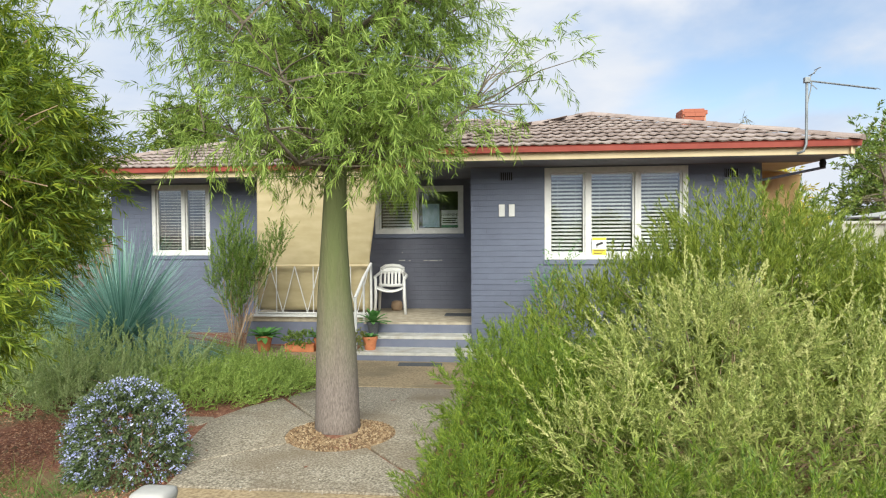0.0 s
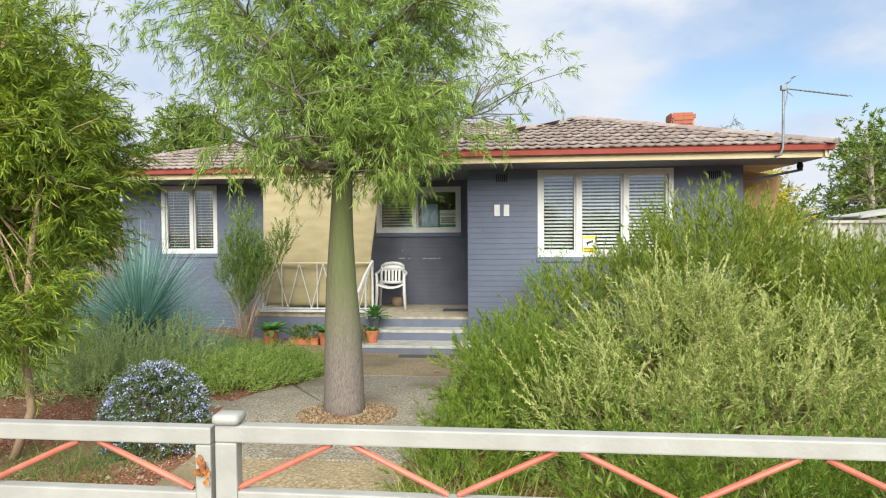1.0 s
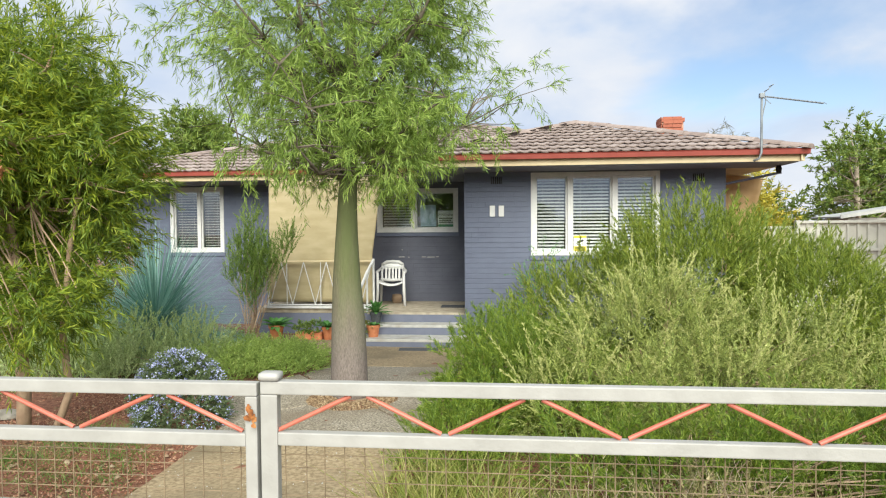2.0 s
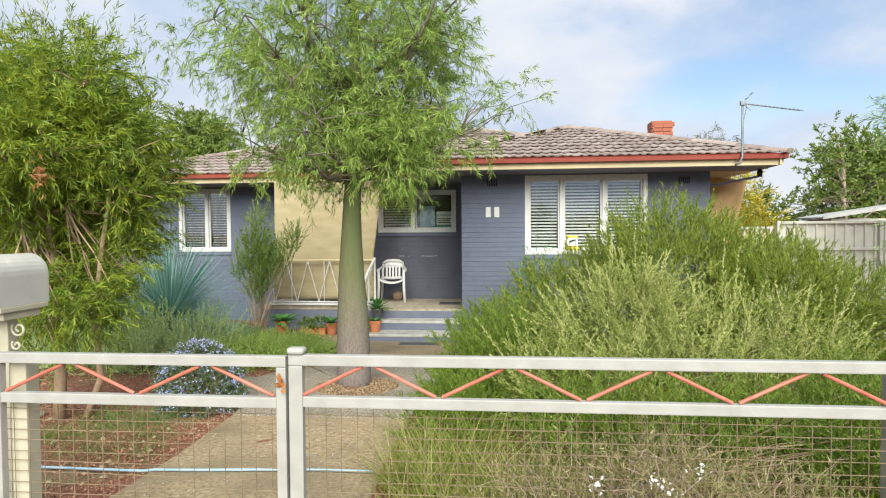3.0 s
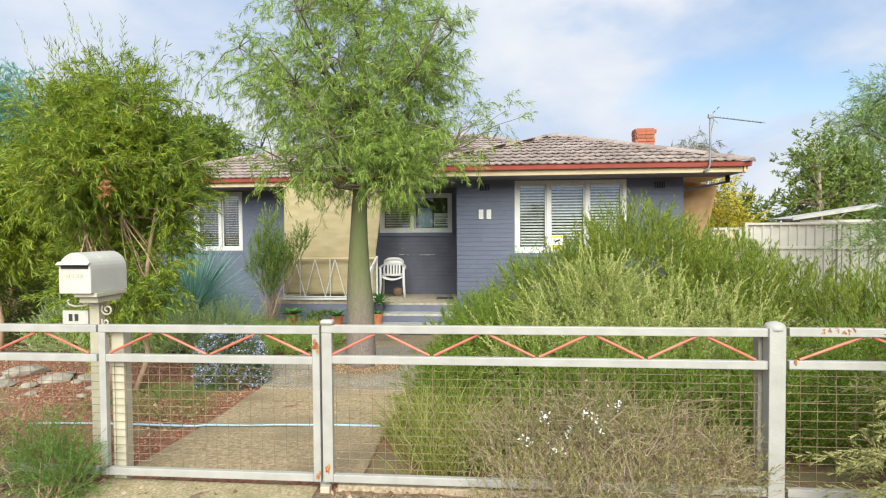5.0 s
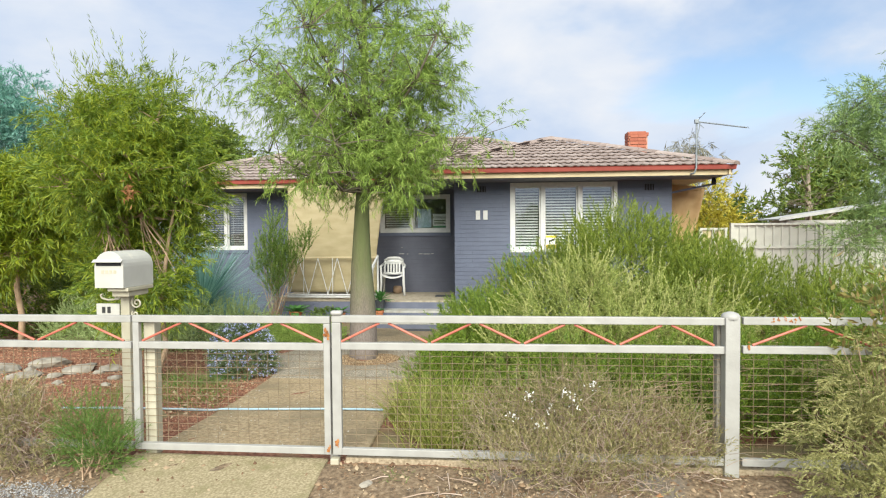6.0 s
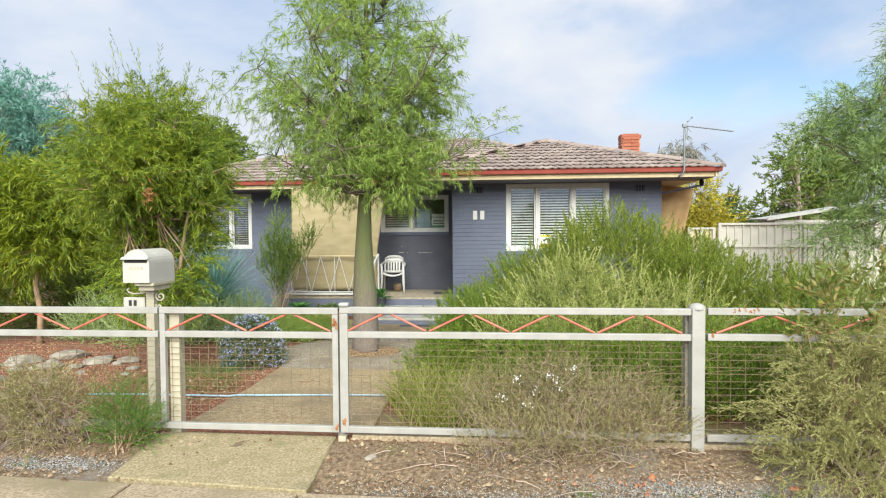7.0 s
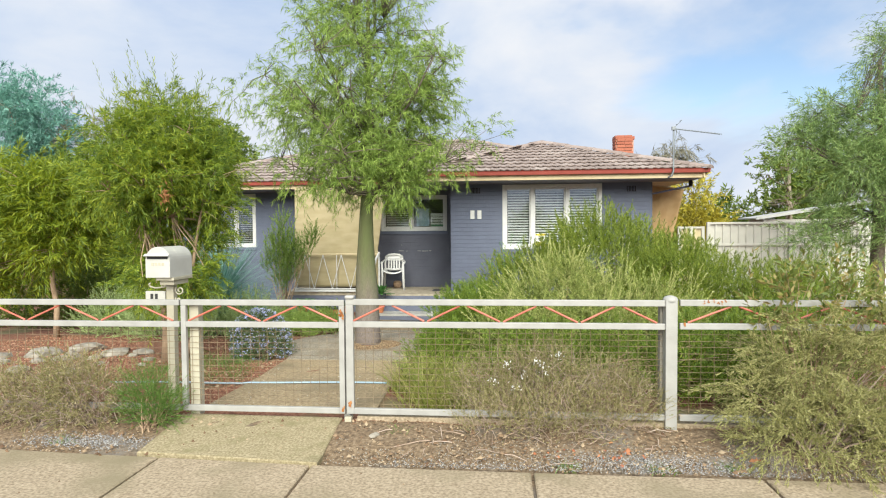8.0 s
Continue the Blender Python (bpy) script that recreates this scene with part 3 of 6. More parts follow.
# ---- ground ----
def ground_sheet():
    xs = np.concatenate([[-400, -150, -60, -25, -14], np.arange(-9, 10.01, 0.12), [14, 25, 60, 150, 400]])
    ys = np.concatenate([[-400, -120, -40, -15, -8], np.arange(-6, 9.01, 0.12), [12, 16, 30, 80, 200, 500]])
    X, Y = np.meshgrid(xs, ys)
    Z = ground_z(X, Y)
    near = (np.abs(X) < 9.5) & (Y > -1.4) & (Y < 8)
    rng = np.random.default_rng(3)
    Z = Z + near * (rng.normal(0, 0.006, X.shape) + 0.012 * np.sin(X * 3.1 + Y * 1.7) * np.cos(Y * 2.3 - X))
    Z = Z - (Y <= -1.4) * 0.03
    v = np.stack([X, Y, Z], -1).reshape(-1, 3)
    w = len(xs)
    i = (np.arange(len(ys) - 1)[:, None] * w + np.arange(w - 1)[None]).ravel()
    f = np.stack([i, i + 1, i + w + 1, i + w], 1)
    me = quick_mesh("ground", v, f, 4)
    me.materials.append(M_GROUND)
    me.materials.append(M_VERGE)
    cy = v[f].mean(1)[:, 1]
    me.polygons.foreach_set("material_index", (cy < -0.82).astype(np.int32))
    me.shade_smooth()
    return tagged(new("ground", me), "red-brown mulch and dry dirt ground", "ground", kind="structure")


ground_sheet()


def slab(name, outline, mat, parent, lift=0.02, thick=0.12):
    """A concrete slab that follows the ground, with a slightly rounded rim."""
    bm = bmesh.new()
    n = len(outline)
    c = (sum(p[0] for p in outline) / n, sum(p[1] for p in outline) / n)
    # densify the rim
    rim = []
    for i in range(n):
        a, b = outline[i], outline[(i + 1) % n]
        k = max(1, int(math.dist(a, b) / 0.12))
        rim += [(a[0] + (b[0] - a[0]) * j / k, a[1] + (b[1] - a[1]) * j / k) for j in range(k)]
    def ring(s, dz):
        return [bm.verts.new((c[0] + (x - c[0]) * s, c[1] + (y - c[1]) * s, float(ground_z(x, y)) + dz)) for x, y in rim]
    inner = []
    for x, y in rim:
        d = math.dist((x, y), c)
        s = max(0.0, 1 - 0.012 / d)
        x1, y1 = c[0] + (x - c[0]) * s, c[1] + (y - c[1]) * s
        inner.append(bm.verts.new((x1, y1, float(ground_z(x1, y1)) + lift)))
    mid = ring(1.0, lift - 0.008)
    low = ring(1.0, lift - thick)
    m = len(rim)
    bm.faces.new(inner)
    for r0, r1 in ((inner, mid), (mid, low)):
        for i in range(m):
            bm.faces.new((r0[i], r1[i], r1[(i + 1) % m], r0[(i + 1) % m]))
    bmesh.ops.recalc_face_normals(bm, faces=bm.faces)
    bmesh.ops.triangulate(bm, faces=[f for f in bm.faces if len(f.verts) > 4])
    return part(name, bm, mat, parent)


def arc(cx, cy, r, a0, a1, n=10, ry=None):
    return [(cx + r * math.cos(radians(a0 + (a1 - a0) * i / n)), cy + (ry or r) * math.sin(radians(a0 + (a1 - a0) * i / n))) for i in range(n + 1)]


PIT = (-0.80, 2.80)
garden_path = thing("garden_path", (0, 0, 0), "pale concrete garden path round a tree pit", "path", kind="structure")
slab("slab", [(-1.62, -0.62), (-0.02, -0.62), (-0.06, 0.62), (-0.05, 1.62), (-1.64, 1.62), (-1.60, 0.62)], M_CONC, garden_path)
# four exposed-aggregate pieces round the pit
def ring_piece(outer, a0, a1):
    return outer + arc(PIT[0], PIT[1], 0.45, a1, a0, 8)
slab("slab", [(-1.65, 1.64), (-0.07, 1.64), (-0.04, 1.88)] + arc(*PIT, 0.45, -48, -140, 9) + [(-1.70, 2.02)], M_AGG, garden_path)
slab("slab", [(-1.72, 2.04), (-1.16, 2.52)] + arc(*PIT, 0.45, -143, -228, 9)[1:] + [(-1.78, 4.06), (-1.98, 3.62), (-2.08, 3.1), (-1.98, 2.6)], M_AGG, garden_path)
slab("slab", [(-1.10, 3.15)] + arc(*PIT, 0.45, 130, 32, 9) + [(0.10, 3.52), (0.12, 4.75), (-1.62, 4.75), (-1.74, 4.10)], M_AGG, garden_path)
slab("slab", [(-0.02, 1.90), (0.10, 3.50), (-0.40, 3.08)] + arc(*PIT, 0.45, 29, -45, 8), M_AGG, garden_path)
slab("slab", [(-1.62, 4.77), (0.12, 4.77), (0.30, 6.62), (-3.95, 7.95), (-3.95, 7.05), (-1.75, 5.7)], M_CONC, garden_path)
slab("slab", [(-2.75, 2.92), (-2.10, 2.92), (-2.04, 3.1), (-2.10, 3.2), (-2.75, 3.2)], M_AGG, garden_path)

crossover = thing("crossover_slab", (0, 0, 0), "mossy concrete slab before the gate", "slab", kind="structure")
slab("slab", [(-1.68, -1.49), (-0.24, -1.60), (-0.26, -0.80), (-1.66, -0.78)], M_MOSSY, crossover)

pavement = thing("pavement", (0, 0, 0), "pale concrete footpath with dark joints", "footpath", kind="structure")
joints = [-9.2, -7.7, -6.2, -4.7, -3.05, -1.48, -0.29, 1.30, 2.85, 4.4, 5.9, 7.4, 9.0]
for a, b in zip(joints, joints[1:]):
    e0, e1 = (-1.53 - 0.05 * (x + 1.5) if x < 0.1 else -1.61 for x in (a, b))
    slab("slab", [(a + 0.011, -3.1), (b - 0.011, -3.1), (b - 0.011, e1), (a + 0.011, e0)], M_PAVE, pavement, lift=0.0)

# ---- the house ----
YF, YR, XW0, XW1, XL = 7.22, 9.1, 0.04, 4.30, -6.9     # front wall, rear wall, wing's two sides, left end
ZG, ZS, ZE = -0.36, 2.56, 2.72                          # ground, soffit, eave
FLOOR = 0.14
house = thing("house", (0, 0, 0), "single-storey blue-grey painted brick house with a hipped tile roof", "house")

WIN_R = (1.16, 3.26, 1.14, 2.53)      # x0, x1, z0, z1
WIN_P = (-1.86, -0.20, 1.54, 2.43)
WIN_L = (-6.30, -5.12, 1.15, 2.52)


def wall_with_opening(name, x0, x1, y0, y1, z0, z1, hole, mat):
    bm = bmesh.new()
    if hole:
        bm = ring_frame(x0, x1, z0, z1, hole, y0, y1)
    else:
        box(x0, x1, y0, y1, z0, z1, bm=bm)
    return part(name, bm, mat, house)


wall_wing = wall_with_opening("wall", XW0, XW1, YF, YF + 0.24, ZG, ZS + 0.1, WIN_R, M_BRICK2)
part("wall", box(XW0, XW0 + 0.24, YF + 0.242, YR, ZG, ZS + 0.1), M_BRICK2, house)
part("wall", box(XW1 - 0.24, XW1, YF + 0.242, 17.4, ZG, ZS + 0.1), M_BRICK2, house)
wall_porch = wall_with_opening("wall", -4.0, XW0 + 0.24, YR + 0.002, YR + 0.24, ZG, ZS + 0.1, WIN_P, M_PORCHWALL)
wall_left = wall_with_opening("wall", XL, -4.002, YR, YR + 0.24, ZG, ZS + 0.1, WIN_L, M_BRICK2)
part("wall", box(XL - 0.24, XL - 0.002, YR, 17.4, ZG, ZS + 0.1), M_BRICK2, house)
part("wall", box(XL, XW1, 17.4, 17.64, ZG, ZS + 0.1), M_BRICK2, house)
# plain inner shells, coloured dark so the rooms behind the windows look dim
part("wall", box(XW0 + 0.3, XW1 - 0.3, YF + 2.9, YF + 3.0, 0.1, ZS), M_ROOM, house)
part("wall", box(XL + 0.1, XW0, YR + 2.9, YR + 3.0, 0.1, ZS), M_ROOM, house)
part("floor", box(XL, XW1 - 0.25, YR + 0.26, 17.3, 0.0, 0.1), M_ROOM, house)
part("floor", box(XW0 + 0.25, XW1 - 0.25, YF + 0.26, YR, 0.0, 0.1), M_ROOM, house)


def window(hole, y, bars, blinds, label, sill=True, depth=0.16, slope=0.5):
    """Frame, mullions, panes and blind slats; bars are x places of the mullions, blinds says which bays have slats."""
    x0, x1, z0, z1 = hole
    fw = 0.075
    yf, yb = y - 0.032, y + 0.07
    w = part("window", ring_frame(x0, x1, z0, z1, (x0 + fw, x1 - fw, z0 + fw, z1 - fw), yf, yb, 0.006), M_WHITE, house, label)
    for b in bars:
        part("mullion", box(b - 0.035, b + 0.035, yf + 0.004, yb - 0.002, z0 + fw + 0.001, z1 - fw - 0.001, 0.005), M_WHITE, w)
    if sill:
        part("sill", box(x0 - 0.02, x1 + 0.02, y - 0.045, y + 0.02, z0 - 0.075, z0 - 0.003, 0.006), M_BRICK2, w)
    edges = [x0 + fw - 0.035] + list(bars) + [x1 - fw + 0.035]
    sash = 0.028
    for i, (a, b) in enumerate(zip(edges, edges[1:])):
        a, b, c, d = a + 0.036, b - 0.036, z0 + fw + 0.001, z1 - fw - 0.001
        part("sash", ring_frame(a, b, c, d, (a + sash, b - sash, c + sash, d - sash), y + 0.012, y + 0.052, 0.003), M_WHITE, w)
        p = part("pane", box(a + sash, b - sash, y + 0.030, y + 0.034, c + sash, d - sash), M_GLASS, w)
        p.visible_shadow = False
        if blinds[i]:
            sw = b - a - 2 * sash - 0.02
            bm = bmesh.new()
            n = 4
            rows = []
            for k in range(n + 1):
                u = -0.5 + k / n
                rows.append([bm.verts.new((s * sw / 2, u * 0.044 * math.cos(slope), u * 0.044 * math.sin(slope) + 0.004 * (1 - 4 * u * u))) for s in (-1, 1)])
            for r0, r1 in zip(rows, rows[1:]):
                bm.faces.new((r0[0], r0[1], r1[1], r1[0]))
            thicken(bm, 0.002)
            me = bpy.data.meshes.new("slat")
            bm.to_mesh(me)
            bm.free()
            top = d - 0.035
            part("blind_rail", box((a + b) / 2 - sw / 2, (a + b) / 2 + sw / 2, y + 0.08, y + 0.13, top - 0.02, top + 0.02), M_BLIND, w)
            k, z = 0, top - 0.05
            while z > c + 0.03:
                part_mesh("slat", me, M_BLIND, w, at=Matrix.Translation(((a + b) / 2, y + 0.105, z)) @ Euler((0, radians(random.uniform(-0.3, 0.3)), 0)).to_matrix().to_4x4())
                z -= 0.056
            for s in (-0.3, 0.3):
                part("blind_cord", tube([((a + b) / 2 + s * sw, y + 0.082, top), ((a + b) / 2 + s * sw, y + 0.082, c + 0.03)], 0.002, 4), M_BLIND, w)
    return w


win_r = window(WIN_R, YF + 0.02, [1.80, 2.53], [1, 1, 1], "white timber three-bay window with venetian blinds", slope=0.75)
win_p = window(WIN_P, YR + 0.02, [-1.10], [1, 0], "white timber porch window with one blind", slope=0.7)
win_l = window(WIN_L, YR + 0.02, [-5.66], [1, 1], "white timber two-bay window with venetian blinds", slope=0.2)

# vents under the eaves
for vx in (0.585, 3.87):
    v = part("vent", box(vx - 0.10, vx + 0.10, YF - 0.012, YF + 0.004, 2.35, 2.47, 0.003), M_DARK, house, "small dark grille vent")
    for i in range(7):
        part("bar", box(vx - 0.097 + i * 0.031, vx - 0.088 + i * 0.031, YF - 0.018, YF - 0.0125, 2.352, 2.468), M_STEP, v)

# white plain bars where the house number stands
for bx in (0.515, 0.665):
    part("number_bar", box(bx - 0.045, bx + 0.045, YF - 0.03, YF - 0.006, 1.80, 1.985, 0.006), M_WHITE, house, "raised white plain bar")

# porch slab, steps, paint edge
porch = part("porch_floor", box(-3.95, XW0 - 0.002, 8.0, YR, FLOOR - 0.1, FLOOR, 0.01), M_PORCHFLOOR, house, "worn bare concrete porch floor")
part("porch_edge", box(-3.82, -1.72, 7.95, 7.998, FLOOR - 0.01, FLOOR + 0.035, 0.006), M_WHITE, house, "white painted slab edge")
part("porch_base", box(-3.93, -1.72, 8.0, 8.2, ZG, FLOOR - 0.102), M_STEP, house)
part("landing", box(-1.70, XW0 - 0.003, 7.40, 7.998, ZG, FLOOR - 0.001, 0.008), M_PORCHFLOOR, house, "worn concrete landing")
part("riser", box(-1.70, XW0 - 0.003, 7.388, 7.399, ZG, FLOOR - 0.035), M_STEP, house)
RZ = [FLOOR - 0.165, FLOOR - 0.33]
for i, (za, ya, yb, xr) in enumerate(((RZ[0], 7.06, 7.386, XW0 - 0.004), (RZ[1], 6.62, 7.058, 0.29))):
    st = part("step", box(-1.66, xr, ya, yb, ZG - 0.05, za - 0.006, 0.006), M_STEP, house, "blue-grey painted step")
    part("tread", box(-1.66, xr, ya - 0.006, yb, za - 0.045, za, 0.006), M_TREAD, st, "worn white painted tread")

# eaves: soffits, fascias, gutters
def eave_run(x0, y0, x1, y1, back, front=1.0):
    """A straight run of gutter over a fascia from one point to another; back is the way to the house."""
    d = Vector((x1 - x0, y1 - y0, 0))
    L, d = d.length, d.normalized()
    m = Matrix(((d.x, back[0], 0, x0), (d.y, back[1], 0, y0), (0, 0, 1, 0), (0, 0, 0, 1)))
    bm = bmesh.new()
    prof = [(0.0, 2.655), (-0.012, 2.72), (-0.022, 2.733), (-0.006, 2.739), (0.004, 2.731), (0.012, 2.667), (0.085, 2.667), (0.085, 2.655)]
    rows = [[bm.verts.new((u, p[0] - 0.02, p[1])) for p in prof] for u in (-0.0, L)]
    k = len(prof)
    for i in range(k):
        bm.faces.new((rows[0][i], rows[0][(i + 1) % k], rows[1][(i + 1) % k], rows[1][i]))
    bm.faces.new(rows[0])
    bm.faces.new(rows[1][::-1])
    bmesh.ops.recalc_face_normals(bm, faces=bm.faces)
    bm.transform(m)
    part("gutter", bm, M_GUTTER, house, "dark red metal gutter")
    bm = box(0.02, L - 0.02, 0.07, 0.095, 2.56, 2.69, 0.003)
    bm.transform(m)
    bmesh.ops.recalc_face_normals(bm, faces=bm.faces)
    part("fascia", bm, M_FASCIA, house, "cream painted fascia board")


EX0, EX1, EY, LY, LX = -0.85, 5.15, 6.33, 8.05, -7.75
eave_run(EX0, EY, EX1, EY, (0, 1))
eave_run(LX, LY, EX0, LY, (0, 1))
eave_run(EX1, EY, EX1, 17.9, (-1, 0))
eave_run(EX0, EY, EX0, LY, (1, 0))
eave_run(LX, LY, LX, 17.9, (1, 0))
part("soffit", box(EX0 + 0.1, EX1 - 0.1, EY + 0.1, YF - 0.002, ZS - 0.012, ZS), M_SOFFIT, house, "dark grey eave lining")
part("soffit", box(XW1 + 0.002, EX1 - 0.1, YF, 17.6, ZS - 0.012, ZS), M_FASCIA, house, "cream eave lining")
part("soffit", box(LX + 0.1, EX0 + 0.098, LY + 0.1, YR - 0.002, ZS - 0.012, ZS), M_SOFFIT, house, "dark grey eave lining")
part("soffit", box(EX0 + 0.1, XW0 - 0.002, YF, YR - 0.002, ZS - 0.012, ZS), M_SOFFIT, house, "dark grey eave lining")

# roof planes
RISE = 0.318
HALF_W, HALF_M = (EX1 - EX0) / 2, 4.85
XA, YA, ZA = (EX0 + EX1) / 2, EY + HALF_W, ZE + RISE * HALF_W
ZM, YM = ZE + RISE * HALF_M, LY + HALF_M
YB = LY + 2 * HALF_M
XR0, XR1 = LX + HALF_M, EX1 - HALF_M


def roof_plane(pts):
    bm = bmesh.new()
    top = [bm.verts.new(p) for p in pts]
    bm.faces.new(top)
    thicken(bm, 0.03)
    return bm


YV = LY + HALF_W     # where the wing's ridge meets the main slope
roof = part("roof", roof_plane([(EX0, EY, ZE), (EX1, EY, ZE), (XA, YA, ZA)]), M_TILE, house, "hipped roof of weathered brown concrete tiles")
roof_m = part("roof", roof_plane([(LX, LY, ZE), (EX0, LY, ZE), (XA, YV, ZA), (XR1, YM, ZM), (XR0, YM, ZM)]), M_TILE, house, "hipped roof of weathered brown concrete tiles")
part("roof", roof_plane([(EX0, LY, ZE), (EX0, EY, ZE), (XA, YA, ZA), (XA, YV, ZA)]), M_TILE, house)
part("roof", roof_plane([(EX1, EY, ZE), (EX1, YB, ZE), (XR1, YM, ZM), (XA, YV, ZA), (XA, YA, ZA)]), M_TILE, house)
part("roof", roof_plane([(EX1, YB, ZE), (LX, YB, ZE), (XR0, YM, ZM), (XR1, YM, ZM)]), M_TILE, house)
part("roof", roof_plane([(LX, YB, ZE), (LX, LY, ZE), (XR0, YM, ZM)]), M_TILE, house)


def cap_row(a, b, parent):
    """Half-round ridge tiles from a to b."""
    a, b = Vector(a), Vector(b)
    n = max(2, round((b - a).length / 0.38))
    d = (b - a).normalized()
    side = d.cross(Vector((0, 0, 1))).normalized()
    upv = side.cross(d)
    L = (b - a).length / n
    bm = bmesh.new()
    rings = []
    for u, s in ((0, 1.0), (L * 1.08, 1.12)):
        rings.append([bm.verts.new((u, 0.12 * s * math.cos(t), 0.062 * s * math.sin(t) - 0.01)) for t in (0, 0.5, 1.05, 1.57, 2.09, 2.64, 3.14)])
    for i in range(6):
        bm.faces.new((rings[0][i], rings[1][i], rings[1][i + 1], rings[0][i + 1]))
    bm.faces.new(rings[1])
    bm.faces.new(rings[0][::-1])
    me = bpy.data.meshes.new("ridge_tile")
    bm.to_mesh(me)
    bm.free()
    rot = Matrix((d, side, upv)).transposed().to_4x4()
    for i in range(n):
        p = a + d * L * (i + 0.0)
        part_mesh("ridge_tile", me, M_TILE, parent, at=Matrix.Translation(p + Vector((0, 0, 0.035 + random.uniform(-0.006, 0.006)))) @ rot)


cap_row((XA, YA, ZA), (EX1, EY, ZE), roof)
cap_row((XA, YA, ZA), (EX0, EY, ZE), roof)
cap_row((XA, YV, ZA), (XA, YA, ZA), roof)
cap_row((XR0, YM, ZM), (XR1, YM, ZM), roof_m)
cap_row((XR0, YM, ZM), (LX, LY, ZE), roof_m)
cap_row((XR1, YM, ZM), (XA, YV, ZA), roof_m)

# chimney
chim = part("chimney", box(4.30, 4.76, 11.1, 11.56, 3.0, 4.07), M_MORTAR, house, "red brick chimney")
bm_b = box(-0.112, 0.112, -0.012, 0.012, -0.036, 0.036, 0.003)
me_b = bpy.data.meshes.new("brick")
bm_b.to_mesh(me_b)
bm_b.free()
for j in range(13):
    z = 3.04 + j * 0.086
    grow = 0.012 if j >= 9 else 0.0
    for i in range(2):
        x = 4.30 + 0.105 + i * 0.21 + (0.02 if j % 2 else 0)
        part_mesh("brick", me_b, M_CHIMNEY, chim, at=Matrix.Translation((min(x, 4.66), 11.095 - grow, z)) @ Matrix.Diagonal((0.92, 1, 1, 1)))
        part_mesh("brick", me_b, M_CHIMNEY, chim, at=Matrix.Translation((4.292 - grow, 11.1 + 0.105 + i * 0.21, z)) @ Euler((0, 0, radians(90))).to_matrix().to_4x4() @ Matrix.Diagonal((0.92, 1, 1, 1)))
part("cap_course", box(4.275, 4.785, 11.075, 11.585, 3.99, 4.08, 0.01), M_CHIMNEY, chim)

# ---- the front fence and gates ----
FY = -0.85
me_wire = bpy.data.meshes.new("wire")
bm_w = tube([(0, 0, -0.5), (0, 0, 0.5)], 1.0, 5)
bm_w.to_mesh(me_wire)
bm_w.free()


def rod(name, a, b, r, mat, parent, flat=None):
    a, b = Vector(a), Vector(b)
    d = b - a
    q = d.to_track_quat("Z", "Y").to_matrix().to_4x4()
    return part_mesh(name, me_wire, mat, parent, at=Matrix.Translation((a + b) / 2) @ q @ Matrix.Diagonal((r, r, d.length, 1)))




def red_rod(a, b, parent):
    d = (Vector(b) - Vector(a))
    bm = tube([(0, 0, -d.length / 2), (0, 0, d.length / 2)], 0.0085, 8)
    return part("rod", bm, M_RED, parent, at=Matrix.Translation((Vector(a) + Vector(b)) / 2) @ d.to_track_quat("Z", "Y").to_matrix().to_4x4())


def panel(name, x0, x1, label, vees, z_drop=0.0, bottom=True, stiles=(1, 1), category="gate", dy=0.0, rough_wire=0.075, wide=(0.057, 0.057)):
    """A white tube frame with red zigzag rods between its two top rails, and wire mesh below."""
    t = thing(name, (x0, FY + dy, 0), label, category)
    w, zt, zm, zb = x1 - x0, 1.018 - z_drop, 0.830 - z_drop, 0.09
    s = 0.049
    part("top_rail", box(0, w, 0, 0.04, zt - s, zt, 0.005), M_FENCEW, t)
    x_a, x_b = (wide[0] if stiles[0] else 0.0), (w - wide[1] if stiles[1] else w)
    part("middle_rail", box(x_a, x_b, 0.001, 0.039, zm - s, zm, 0.005), M_FENCEW, t)
    if bottom:
        part("bottom_rail", box(x_a, x_b, 0.001, 0.039, zb - s, zb, 0.005), M_FENCEW, t)
    for k, on in enumerate(stiles):
        if on:
            xx = 0 if k == 0 else w - wide[k]
            part("stile", box(xx, xx + wide[k], 0.0, 0.04, zb - s, zt - s - 0.001, 0.005), M_FENCEW, t)
    n = vees
    step = (w - 2 * s) / n
    for i in range(n):
        a = s + i * step
        g0, g1 = 0.014, 0.03
        red_rod((a + g0, 0.02, zm + 0.004), (a + step / 2 - g1, 0.02, zt - s - 0.004), t)
        red_rod((a + step / 2 + g1, 0.02, zt - s - 0.004), (a + step - g0, 0.02, zm + 0.004), t)
    x = s + 0.03
    while x < w - s:
        j = random.uniform(-0.006, 0.006)
        rod("wire", (x + j, 0.043, zb - 0.02), (x + j * 0.3 + random.uniform(-0.004, 0.004), 0.043, zm - s + 0.02), 0.0019, M_WIRE, t)
        x += rough_wire
    z = zb + 0.03
    while z < zm - s + 0.01:
        rod("wire", (0.01, 0.0465, z + random.uniform(-0.004, 0.004)), (w - 0.01, 0.0465, z + random.uniform(-0.004, 0.004)), 0.0019, M_WIRE, t)
        z += 0.051
    return t


